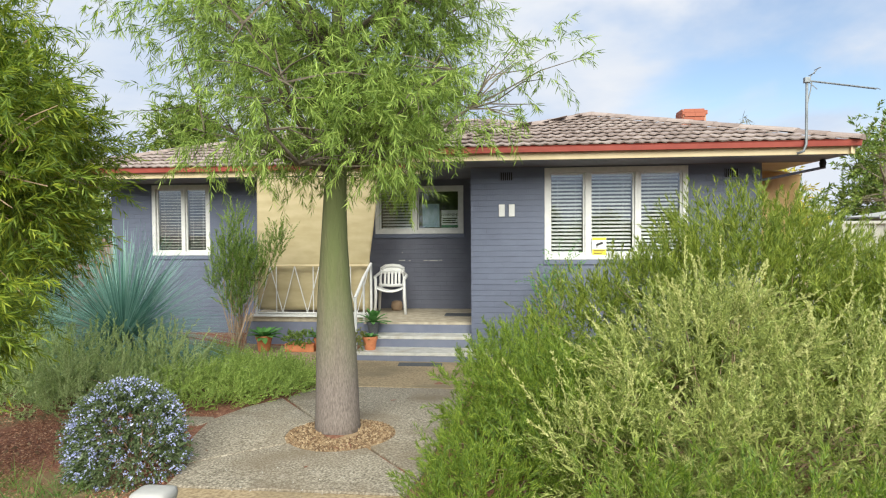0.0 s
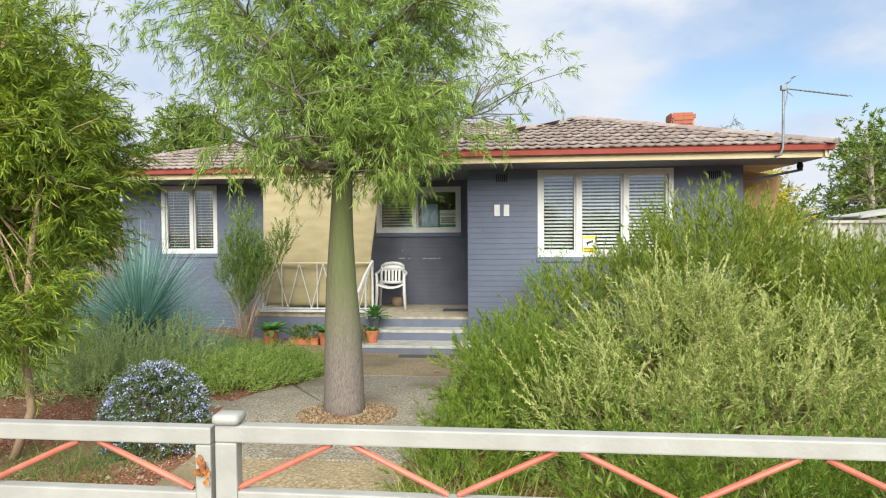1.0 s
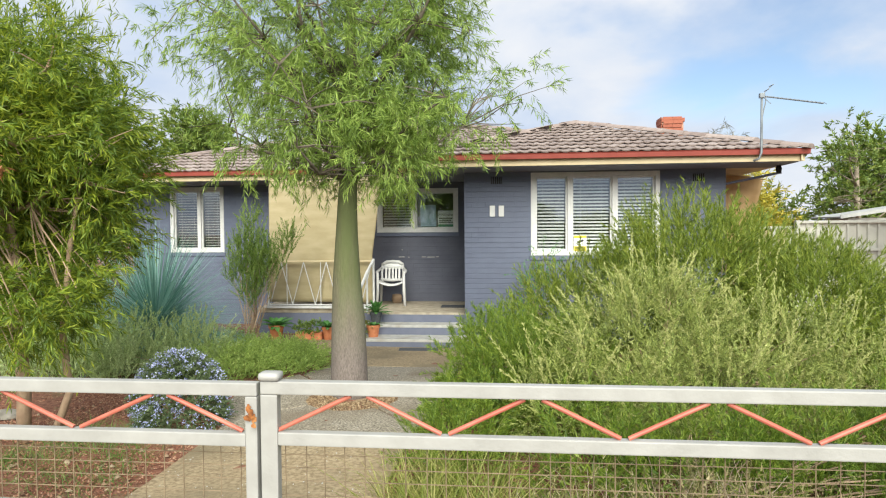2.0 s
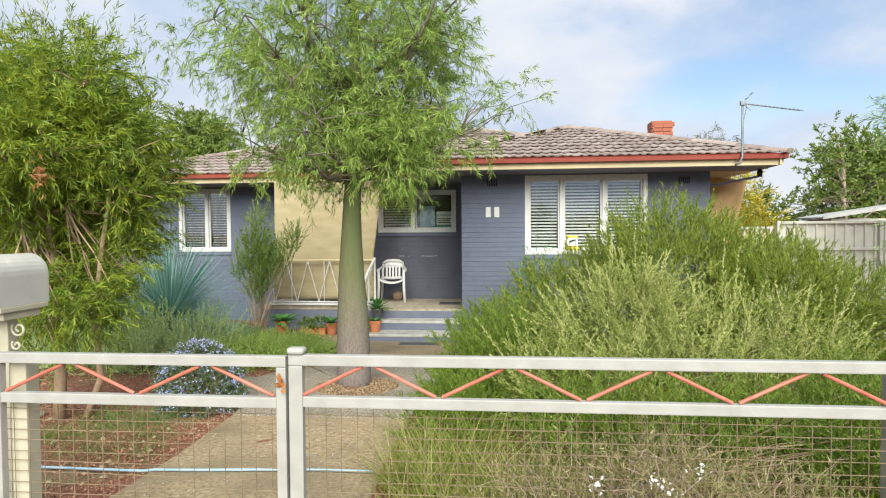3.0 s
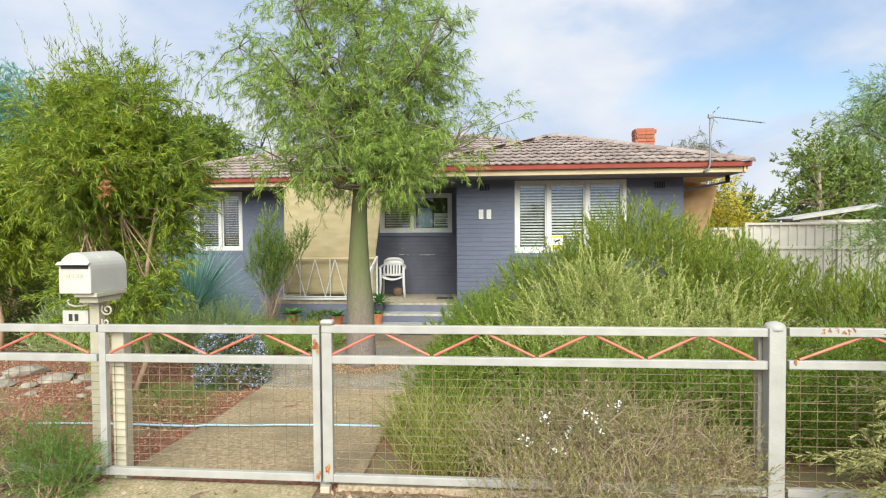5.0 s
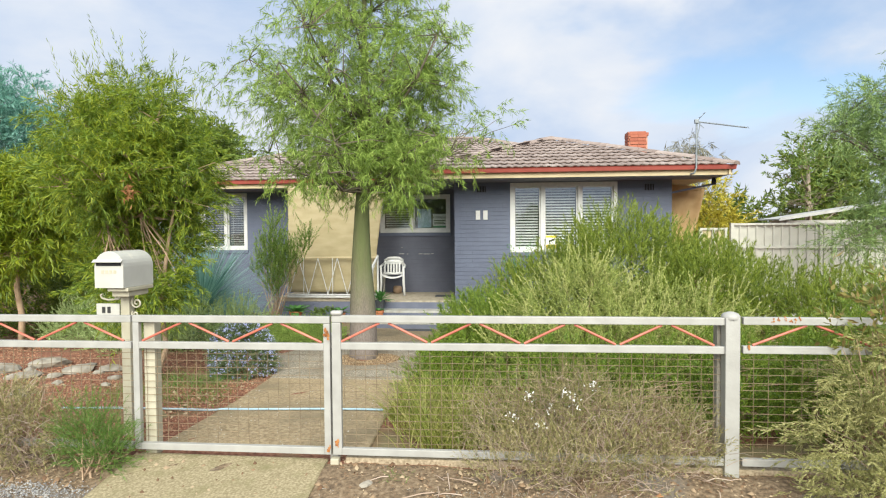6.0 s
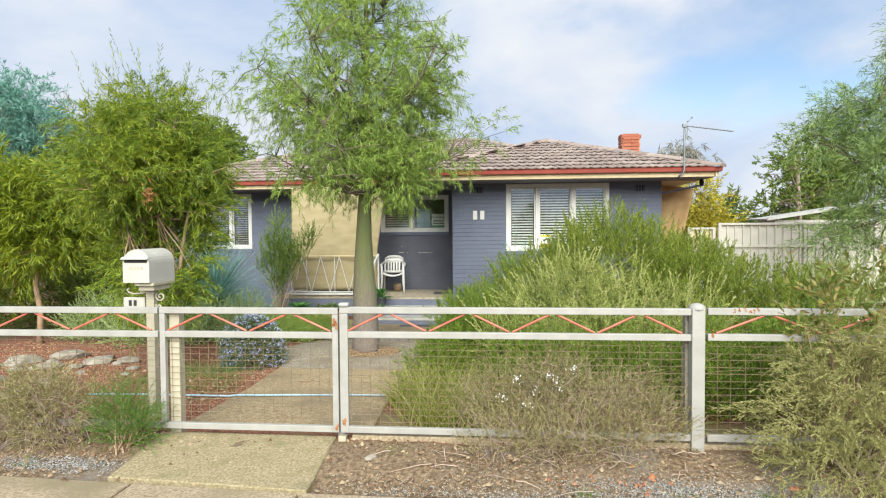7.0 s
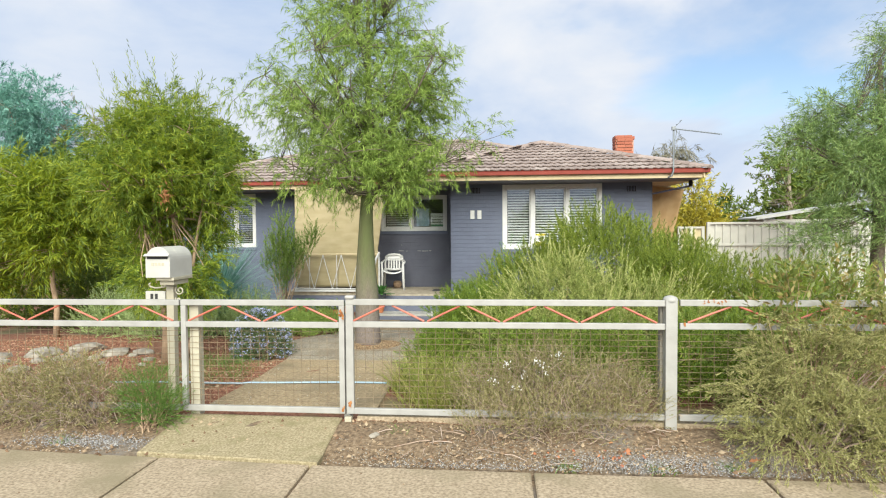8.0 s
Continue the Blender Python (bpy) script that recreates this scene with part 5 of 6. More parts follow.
# ---- side boundary and shed ----
def steel_fence(x0, x1, y, top, label, pitch=0.16, mat=M_SHEET):
    t = thing("sheet_fence", (x0, y, -0.35), label, "fence")
    w, h = x1 - x0, top + 0.35
    bm = bmesh.new()
    n = max(1, round(w / pitch))
    pts = []
    for i in range(n):
        a = w * i / n
        p = w / n
        pts += [(a, 0), (a + 0.014, -0.0), (a + 0.022, 0.03), (a + p - 0.022, 0.03), (a + p - 0.014, 0.0)]
    pts.append((w, 0))
    lo = [bm.verts.new((x, yy, 0.0)) for x, yy in pts]
    hi = [bm.verts.new((x, yy, h - 0.03)) for x, yy in pts]
    for i in range(len(pts) - 1):
        bm.faces.new((lo[i], lo[i + 1], hi[i + 1], hi[i]))
    thicken(bm, 0.002)
    part("sheet", bm, mat, t)
    part("top_rail", box(0, w, -0.02, 0.05, h - 0.045, h, 0.006), M_SHEET, t)
    part("middle_rail", box(0, w, -0.018, -0.003, h - 0.50, h - 0.45, 0.003), M_SHEET, t)
    for x in (0, w / 2, w):
        part("post", box(x - 0.03, x + 0.03, -0.03, 0.055, 0.0, h + 0.005, 0.004), M_SHEET, t)
    return t


steel_fence(5.52, 8.85, 7.45, 1.69, "cream corrugated steel boundary fence")
gt = steel_fence(4.95, 5.44, 7.55, 1.60, "small tan steel side gate", mat=M_TANSHEET)
shed = thing("shed", (0, 0, -0.35), "low cream shed with a pale metal roof", "shed")
part("wall", box(7.8, 12.0, 10.2, 11.1, 0, 2.12), M_SHEET, shed)
bm = roof_plane([(7.55, 10.0, 2.15), (12.2, 10.0, 2.85), (12.2, 11.2, 2.86), (7.55, 11.2, 2.16)])
part("roof", bm, M_SHEDROOF, shed, "pale ribbed metal roof")
bm = prism([(7.53, 9.97), (12.2, 9.97), (12.2, 9.995), (7.53, 9.995)], 0.07, lambda x, y: 2.18 + 0.1505 * (x - 7.55))
part("barge_board", bm, M_SHEDROOF, shed)

# ---- small things on the ground ----
hp = []
for i in range(40):
    u = i / 39
    x = -3.1 + 3.0 * u
    y = 0.26 + 0.12 * u + 0.02 * math.sin(u * 9)
    hp.append((x, y, float(ground_z(x, y)) + (0.034 if x > -1.58 else 0.024)))
hose = thing("garden_hose", (0, 0, 0), "faded blue garden hose lying across the path", "hose")
part("hose", tube(hp, 0.0095, 8), M_HOSE, hose, smooth=True)


def rock(at, r, seed, label="pale flat rock in the mulch bed", mat=None, squash=0.55, group="garden rocks", name="rock"):
    rng = random.Random(seed)
    bm = bmesh.new()
    bmesh.ops.create_icosphere(bm, subdivisions=2, radius=1)
    off = Vector((rng.random() * 9, rng.random() * 9, rng.random() * 9))
    for v in bm.verts:
        k = 1 + 0.35 * noise.noise(v.co * 1.1 + off) + 0.12 * noise.noise(v.co * 3 + off)
        v.co = Vector((v.co.x * k * r, v.co.y * k * r * 0.8, v.co.z * k * r * squash))
    t = thing(name, pose(*at, 0, 0, rng.uniform(0, 180)), label, "rock", group)
    part("rock", bm, mat or M_ROCK, t)
    return t


for i, (x, y, r) in enumerate([(-5.05, 1.75, 0.24), (-4.5, 1.55, 0.16), (-4.1, 1.85, 0.2), (-3.75, 1.95, 0.15), (-5.5, 1.45, 0.2), (-4.75, 2.15, 0.24), (-3.9, 0.7, 0.12), (-4.6, 0.8, 0.15), (-5.3, 0.9, 0.14)]):
    rock((x, y, float(ground_z(x, y)) + 0.02), r, 300 + i, squash=0.35)
rock_rng = random.Random(31)
for i in range(10):
    x, y = rock_rng.uniform(-5.2, -3.3), rock_rng.uniform(1.1, 2.1)
    rock((x, y, float(ground_z(x, y)) + 0.015), rock_rng.uniform(0.06, 0.14), 330 + i, "small pale rock in the mulch bed", squash=0.4)
rock((0.08, -1.12, -0.045), 0.05, 320, "small pale stone on the dirt", group="", squash=0.5)


def scatter(name, label, category, n, region, size, mat, seed, lift=0.0, parent=None):
    """Many little flakes over the ground, joined."""
    rng = np.random.default_rng(seed)
    xy = region(rng, n)
    z = ground_z(xy[:, 0], xy[:, 1]) + 0.006 + lift
    base = np.stack([xy[:, 0], xy[:, 1], z], 1)
    d = unit(np.stack([rng.normal(size=n), rng.normal(size=n), rng.normal(0, 0.25, n)], 1))
    s = unit(np.cross(d, [0, 0, 1.0])) 
    u = np.array([0, 0, 1.0])
    L = (size * rng.uniform(0.5, 1.4, n))[:, None]
    W = L * rng.uniform(0.35, 0.8, n)[:, None]
    H = L * 0.35
    v = np.stack([base + d * L / 2, base + s * W / 2, base - d * L / 2, base - s * W / 2, base + u * H + d * L * 0.1], 1).reshape(-1, 3)
    f = (np.arange(n)[:, None, None] * 5 + np.array([[0, 1, 4], [1, 2, 4], [2, 3, 4], [3, 0, 4]])[None]).reshape(-1, 3)
    me = quick_mesh(name, v, f, 3)
    me.materials.append(mat)
    return tagged(new(name, me), label, category, kind="stuff")


def disc(rng, n):
    a, r = rng.uniform(0, 2 * math.pi, n), 0.44 * rng.uniform(0.12, 1, n) ** 0.5
    return np.stack([PIT[0] + r * np.cos(a), PIT[1] + r * np.sin(a)], 1)


def rect(x0, x1, y0, y1):
    return lambda rng, n: np.stack([rng.uniform(x0, x1, n), rng.uniform(y0, y1, n)], 1)


bm = prism(arc(*PIT, 0.46, 0, 360, 28)[:-1], 0.05, lambda x, y: float(ground_z(x, y)) + 0.012)
tagged(part("tree_pit", bm, M_PIT), "round bed of tan gravel at the tree's foot", "tree pit", kind="structure")
scatter("pit_gravel", "loose tan gravel round the tree trunk", "gravel", 2600, disc, 0.03, M_PIT, 401, 0.01)
scatter("bark_mulch", "red-brown bark chips over the garden bed", "mulch", 22000, rect(-3.8, -1.62, -0.75, 3.4), 0.018, M_CHIP, 403)
scatter("bark_mulch", "red-brown bark chips over the garden bed", "mulch", 9000, rect(-6.5, -3.8, -0.75, 3.6), 0.03, M_CHIP, 404)
scatter("verge_gravel", "grey grit and bark over the dirt verge", "gravel", 3500, rect(-0.2, 5.0, -1.6, -0.6), 0.022, M_LITTER, 405)
scatter("verge_gravel", "grey grit and bark over the dirt verge", "gravel", 2600, rect(-5.0, -1.75, -1.5, -0.6), 0.018, M_LITTER, 406)
scatter("verge_gravel", "grey grit and bark over the dirt verge", "gravel", 2600, rect(-0.2, 5.0, -1.6, -1.15), 0.014, M_ROCK, 407)
scatter("leaf_litter", "pale dry leaf litter on the dirt verge", "leaf litter", 500, rect(-5.0, 5.2, -1.55, -0.8), 0.05, M_LITTER, 408)
scatter("verge_gravel", "blue-grey grit along the footpath's edge", "gravel", 1700, lambda rng, n: np.stack([rng.uniform(0.3, 4.2, n), -1.6 + np.abs(rng.normal(0, 0.09, n))], 1), 0.012, M_GRIT, 421, 0.004)
scatter("verge_gravel", "blue-grey grit along the footpath's edge", "gravel", 1500, lambda rng, n: np.stack([2.15 + rng.normal(0, 0.4, n), -1.42 + rng.normal(0, 0.07, n)], 1), 0.013, M_GRIT, 422, 0.004)
scatter("verge_gravel", "blue-grey grit along the footpath's edge", "gravel", 1500, lambda rng, n: np.stack([-2.2 + rng.normal(0, 0.3, n), -1.33 + rng.normal(0, 0.06, n)], 1), 0.014, M_GRIT, 423, 0.004)
scatter("path_specks", "pale specks of grit and petals on the path", "grit", 260, rect(-1.6, -0.05, -0.6, 2.0), 0.012, M_TREAD, 424, 0.016)
scatter("path_specks", "dark gum spots and grit on the footpath", "grit", 150, rect(-5.0, 5.0, -3.0, -1.65), 0.016, M_LITTER, 425, -0.004)
scatter("leaf_litter", "pale dry leaf litter in the garden bed", "leaf litter", 260, rect(-4.0, -1.7, -0.3, 2.6), 0.05, M_LITTER, 409)
scatter("orange_leaves", "fallen orange leaves on the dirt verge", "leaf litter", 36, lambda rng, n: np.stack([np.array([1.42, 1.62, 1.85, 2.05, 2.9])[rng.integers(0, 5, n)] + rng.normal(0, 0.05, n), -1.34 + rng.normal(0, 0.05, n)], 1), 0.045, M_DEADLEAF, 410)
tw_rng = np.random.default_rng(77)
tw_a = np.stack([tw_rng.uniform(0.2, 4.6, 60), tw_rng.uniform(-1.5, -0.95, 60)], 1)
tw_b = tw_a + tw_rng.normal(0, 0.12, (60, 2))
tw3 = lambda q: np.stack([q[:, 0], q[:, 1], ground_z(q[:, 0], q[:, 1]) + 0.02], 1)
twl = stems("fallen_twigs", tw3(tw_a), tw3(tw_b), 0.004, 0.002, tw_rng, 0.05)
twl.materials.append(M_DRYTWIG)
tagged(new("fallen_twigs", twl), "dry fallen twigs on the verge", "twigs", kind="stuff")
ft = thing("fence_footing", (0, 0, 0), "low concrete strip under the fence", "kerb", kind="structure")
part("strip", box(-0.13, 2.42, FY + 0.02, FY + 0.13, -0.08, 0.018, 0.008), M_PAVE, ft)
part("strip", box(2.5, 6.4, FY + 0.02, FY + 0.13, -0.08, 0.012, 0.008), M_PAVE, ft)

# ---- plants: the trees ----
def lump_cloud(c, r, n, size, seed, squash=1.0):
    """Smaller ellipsoids spread through a larger one, so its outline is uneven."""
    rng = np.random.default_rng(seed)
    out = []
    for _ in range(n):
        u = unit(rng.normal(size=3)) * rng.uniform(0.35, 0.85)
        s = size * rng.uniform(0.7, 1.3)
        out.append((c[0] + u[0] * r[0], c[1] + u[1] * r[1], c[2] + u[2] * r[2], s, s, s * squash))
    return out


bt = (-0.87, 2.95, -0.10)
tree("bottle_tree", bt, [(0, 0, -0.08, 0.205), (0, 0, 0.08, 0.188), (0, 0, 0.4, 0.178), (-0.005, 0, 0.8, 0.165), (-0.015, 0, 1.2, 0.138), (-0.01, 0, 1.6, 0.112), (0, 0, 1.95, 0.096), (0.02, 0, 2.3, 0.085), (0.03, 0.02, 2.9, 0.068), (0.05, 0.02, 3.7, 0.05), (0.06, 0.0, 4.6, 0.032), (0.06, 0, 5.5, 0.016)], M_BOTTLE,
     lump_cloud((-0.85, 2.95, 3.35), (2.05, 1.8, 1.7), 78, 0.44, 11, 0.75) + lump_cloud((-0.85, 2.95, 2.45), (1.6, 1.3, 0.42), 22, 0.34, 13) + [(0.85, 2.9, 3.0, 0.32, 0.32, 0.26), (-2.75, 2.9, 3.6, 0.32, 0.32, 0.28), (0.6, 2.8, 2.75, 0.36, 0.36, 0.3)] + lump_cloud((-0.78, 2.95, 5.1), (1.0, 1.0, 0.95), 18, 0.42, 12, 0.9),
     "bottle tree with swollen green-brown trunk and drooping narrow leaves", L_BOTTLE, 21, 4200, limbs=46, limb_r=0.036, shell=(0.2, 1.0), fork=0.61, sides=24, branchlets=900, limb_mat=M_LIMB,
     twig=0.25, k=26, leaf=0.088, width=0.0078, out=0.8, up=0.25, droop=0.3, spread=0.95, hang=0.6, wild=0.7)

WT = tree("willow_leaf_tree", (-3.15, 1.45, -0.07), [(0, 0, -0.05, 0.055), (0.02, 0, 0.4, 0.05), (-0.02, 0, 0.9, 0.045), (0.0, 0, 1.25, 0.04), (-0.06, 0, 1.7, 0.03), (-0.05, 0, 2.4, 0.02)], M_TWIG,
     lump_cloud((-3.09, 1.45, 2.3), (0.8, 0.85, 1.1), 44, 0.36, 31, 0.9) + lump_cloud((-3.15, 1.3, 1.05), (0.68, 0.6, 0.5), 12, 0.28, 32) + lump_cloud((-3.28, 2.6, 2.05), (0.35, 0.5, 1.0), 17, 0.32, 34) + [(-2.42, 1.4, 1.85, 0.28, 0.28, 0.34), (-2.52, 1.3, 1.38, 0.22, 0.24, 0.26)],
     "bushy narrow-leaved garden tree with several pale stems", L_WILLOW, 33, 4500, limbs=18, limb_r=0.03, gap=(-2.8, 0.9, 1.56, 0.42, 0.75, 0.45), shell=(0.3, 1.0), fork=0.35, branchlets=320,
     twig=0.27, k=28, leaf=0.08, width=0.0096, out=0.8, up=0.35, droop=0.3, spread=0.8, hang=0.3, wild=0.5)
t, P, D, rng = WT
part("stem", tube([(0.2, 0.05, -0.05), (0.33, 0.1, 0.35), (0.28, 0.1, 0.85), (0.4, 0.05, 1.5), (0.55, 0, 2.1)], [0.034, 0.03, 0.026, 0.02, 0.012], 8), M_TWIG, t, smooth=True)
part("stem", tube([(-0.02, 0.02, 0.85), (-0.2, 0.0, 1.3), (-0.3, 0.05, 1.8), (-0.32, 0, 2.3)], [0.032, 0.026, 0.018, 0.01], 8), M_TWIG, t, smooth=True)
hi_p, hi_d = P[P[:, 2] > 2.55][:150], D[P[:, 2] > 2.55][:150]
me, _ = twig_leaves("tip_sprays", hi_p, hi_d, rng, twig=0.55, k=16, leaf=0.075, width=0.008, out=0.5, up=1.2, spread=0.55, wild=0.25, start=0.3)
part_mesh("crown_tip", me, L_WILLOW2, t, "thin upright pale shoots")
dl = np.random.default_rng(8)
dlp = np.array([-2.72, 0.78, 2.02]) + dl.normal(0, 1, (40, 3)) * [0.025, 0.025, 0.06]
dead = thing("dead_leaf_bunch", (-2.72, 0.78, 2.02), "bunch of dead orange leaves caught in the tree", "dead leaves")
part_mesh("leaf_bunch", leaves("leaf_bunch", dlp - np.array([-2.72, 0.78, 2.02]), unit(dl.normal(size=(40, 3)) + [0, 0, -1]), 0.08, 0.02, dl), L_ORANGE, dead)
tree("willow_leaf_tree", (-6.1, 3.3, -0.12), [(0, 0, -0.05, 0.05), (0.03, 0, 0.5, 0.042), (-0.04, 0, 0.9, 0.038), (-0.02, 0, 1.3, 0.032), (-0.16, 0, 2.2, 0.02)], M_TWIG,
     lump_cloud((-6.4, 3.4, 1.95), (1.25, 1.1, 0.8), 34, 0.42, 36) + lump_cloud((-7.2, 3.6, 1.0), (0.8, 0.8, 0.5), 9, 0.36, 37),
     "yellow-green narrow-leaved tree with a bare lower trunk", L_WILLOW2, 38, 2300, limbs=12, limb_r=0.03, shell=(0.3, 1.0), fork=0.45, branchlets=250,
     twig=0.32, k=18, leaf=0.13, width=0.017, out=0.8, up=0.4, droop=0.3, spread=0.8, hang=0.3, wild=0.5)
tree("feathery_tree", (7.3, 4.75, -0.3), [(0, 0, -0.05, 0.14), (0, 0, 0.7, 0.12), (0.02, 0, 1.6, 0.1), (0.05, 0, 3.0, 0.07), (0, 0, 4.6, 0.03)], M_LIMB,
     lump_cloud((7.4, 4.75, 2.95), (1.55, 1.3, 1.1), 30, 0.4, 41, 0.55) + lump_cloud((8.0, 4.75, 4.4), (1.0, 1.0, 0.9), 14, 0.4, 42, 0.7) + lump_cloud((7.1, 4.6, 1.85), (1.25, 0.8, 0.4), 14, 0.28, 44, 0.5) + lump_cloud((6.7, 4.5, 1.45), (0.95, 0.7, 0.5), 12, 0.22, 46, 0.7),
     "tall feathery grey-green tree by the side boundary", L_SHEOAK, 43, 4300, limbs=20, limb_r=0.05, limb_mat=M_LIMB, shell=(0.2, 1.0), fork=0.35, branchlets=420,
     twig=0.42, k=18, leaf=0.095, width=0.0095, out=0.8, up=0.3, droop=0.35, spread=0.75, hang=0.2, wild=0.5)


def far_tree(name, x, y, z_mid, rx, rz, mat, seed, label, n=900, leaf=0.22, width=0.06, lumps=18, size=0.45, **kw):
    foot = -0.35
    o = dict(twig=0.5, k=18, out=0.8, up=0.3, droop=0.2, spread=0.9, wild=0.5)
    o.update(kw)
    return tree(name, (x, y, foot), [(0, 0, -0.05, 0.16), (0.04, 0, (z_mid - foot) * 0.5, 0.12), (0, 0, z_mid - foot + rz * 0.3, 0.04)], M_BARK,
                lump_cloud((x, y, z_mid), (rx, rx, rz), lumps, size * rx, seed), label, mat, seed + 1, n, limbs=8, limb_r=0.05, shell=(0.3, 1.0), fork=0.4, branchlets=120, leaf=leaf, width=width, **o)


far_tree("conifer", -17.3, 16.0, 5.3, 1.8, 2.7, L_FARB, 61, "blue-green conifer beyond the garden", n=1700, leaf=0.2, width=0.03)
far_tree("thin_tree", -15.3, 17.5, 4.6, 1.6, 2.2, L_FARG, 63, "sparse grey-brown tree beyond the garden", n=260, leaf=0.2, width=0.03)
far_tree("garden_tree", -13.0, 14.0, 2.6, 2.4, 2.0, L_FAR, 65, "dense green tree beyond the garden", n=900)
far_tree("garden_tree", -10.2, 10.5, 1.4, 1.5, 1.7, L_FAR, 67, "dense green tree beside the house", n=800)
far_tree("garden_tree", -9.2, 7.2, 1.1, 1.3, 1.4, L_WILLOW2, 68, "yellow-green shrubby tree beside the house", n=800, leaf=0.16, width=0.03)
far_tree("garden_tree", -12.0, 20.5, 4.7, 1.7, 1.5, L_FAR, 69, "round green tree behind the house", n=900)
far_tree("yellow_tree", 7.35, 14.0, 1.9, 1.0, 1.5, L_FARY, 71, "small yellow-leaved tree behind the house", n=620, leaf=0.14, width=0.035)
far_tree("weeping_tree", 7.1, 16.5, 3.75, 1.0, 0.9, L_FARG, 73, "weeping tree crown behind the roof", n=160, leaf=0.3, width=0.02, hang=0.8, droop=0.8)
far_tree("sparse_tree", 10.6, 15.0, 3.0, 1.2, 2.0, L_FAR, 75, "thin-leaved tree behind the shed", n=170, leaf=0.13, width=0.045)
far_tree("garden_tree", 12.6, 17.5, 2.4, 1.9, 1.9, L_FAR, 77, "green tree behind the shed", n=800)
far_tree("garden_tree", 9.6, 20.0, 0.9, 2.2, 1.5, L_FAR, 79, "low green trees behind the shed", n=800)
far_tree("garden_tree", 16.5, 16.0, 2.4, 2.2, 2.2, L_FAR, 81, "green tree beyond the side fence", n=700)

# trees across the road, mirrored in the window panes
for x, y, z, rx, rz, seed in ((3.3, -25.0, 1.7, 1.2, 2.0, 83), (7.4, -27.0, 1.3, 1.8, 1.5, 85), (12.0, -28.0, 1.6, 2.0, 1.7, 87), (-4.0, -27.0, 1.4, 2.2, 1.5, 89)):
    far_tree("street_tree", x, y, z, rx, rz, L_FAR, seed, "dark green tree across the road", n=700)

# ---- plants: the shrubs behind the fence ----
shrub("dark_hedge", (-7.0, 5.4, -0.28), [(-6.6, 5.4, 0.3, 0.8, 0.6, 0.75), (-7.6, 5.2, 0.4, 0.9, 0.7, 0.85), (-5.9, 5.3, 0.15, 0.6, 0.5, 0.55), (-8.7, 5.2, 0.4, 0.9, 0.7, 0.9)],
      "dark green leafy hedge along the side boundary", "hedge", L_FAR, 99, 1500, stem_n=40, shell=(0.6, 1.0),
      twig=0.28, k=16, leaf=0.08, width=0.022, out=0.7, up=0.5, spread=0.9, wild=0.5)
shrub("rosemary_hedge", (2.6, 3.1, -0.1), [(2.62, 3.4, 1.0, 0.85, 0.8, 0.82), (1.95, 3.2, 0.68, 0.85, 0.7, 0.62), (3.45, 3.1, 0.72, 0.8, 0.75, 0.7), (2.5, 2.9, 0.75, 0.75, 0.7, 0.8), (4.2, 2.6, 0.45, 0.75, 0.7, 0.62), (1.3, 3.4, 0.52, 0.55, 0.6, 0.6), (4.9, 2.9, 0.3, 0.6, 0.6, 0.55), (3.3, 2.3, 0.6, 0.7, 0.6, 0.65), (3.9, 3.4, 0.7, 0.7, 0.6, 0.62), (5.2, 2.2, 0.4, 0.7, 0.6, 0.68), (4.6, 1.9, 0.4, 0.6, 0.5, 0.68), (3.05, 3.2, 1.0, 0.65, 0.6, 0.58), (2.25, 3.3, 0.9, 0.62, 0.6, 0.58)],
      "tall dense green rosemary hedge before the window", "shrub", L_ROSE, 101, 4300, stem_n=60, shell=(0.62, 1.0), inner=14000,
      twig=0.085, k=12, leaf=0.046, width=0.005, out=0.6, up=0.75, spread=0.42, wild=0.35, plume=(0.28, 8, 0.5))
shrub("rosemary_bush", (0.75, 2.2, -0.1), [(0.62, 2.5, 0.2, 0.58, 0.75, 0.55), (0.5, 1.6, 0.05, 0.45, 0.6, 0.42), (1.0, 2.0, 0.25, 0.6, 0.7, 0.6), (0.75, 3.3, 0.25, 0.5, 0.6, 0.5), (0.35, 1.0, 0.0, 0.35, 0.5, 0.33)],
      "bright green rosemary bush spilling over the path", "shrub", L_ROSE_L, 103, 1300, stem_n=40, inner=5000, shell=(0.62, 0.97),
      twig=0.065, k=13, leaf=0.03, width=0.0038, out=0.7, up=0.55, spread=0.55, wild=0.45, plume=(0.2, 11, 0.6))
OLIVE = shrub("olive_shrub", (1.9, 1.7, -0.08), [(1.75, 1.75, 0.5, 0.72, 0.6, 0.62), (2.45, 1.7, 0.42, 0.75, 0.6, 0.6), (1.3, 1.25, 0.25, 0.55, 0.5, 0.45), (2.1, 1.1, 0.28, 0.8, 0.5, 0.45), (3.0, 1.4, 0.3, 0.6, 0.55, 0.5), (1.9, 2.0, 0.75, 0.5, 0.4, 0.42)],
      "pale olive-green spreading shrub with upright sprays", "shrub", L_OLIVE, 105, 1650, stem_n=60, shell=(0.6, 0.97), inner=2600,
      twig=0.075, k=12, leaf=0.022, width=0.0056, out=0.9, up=0.4, spread=0.55, wild=0.5, plume=(0.28, 11, 0.6))
t, P, D, rng = OLIVE
sp = P[(D[:, 2] > 0.25)][:200] - np.array([1.9, 1.7, -0.08])
sd = D[(D[:, 2] > 0.25)][:200]
me, _ = twig_leaves("spray", sp, sd, rng, twig=0.045, k=13, leaf=0.014, width=0.007, out=1.1, up=0.55, droop=0.15, spread=0.75, wild=0.28, plume=(0.5, 20, 0.45))
part_mesh("spray", me, L_SPRAY, t, "pale cream seed sprays")
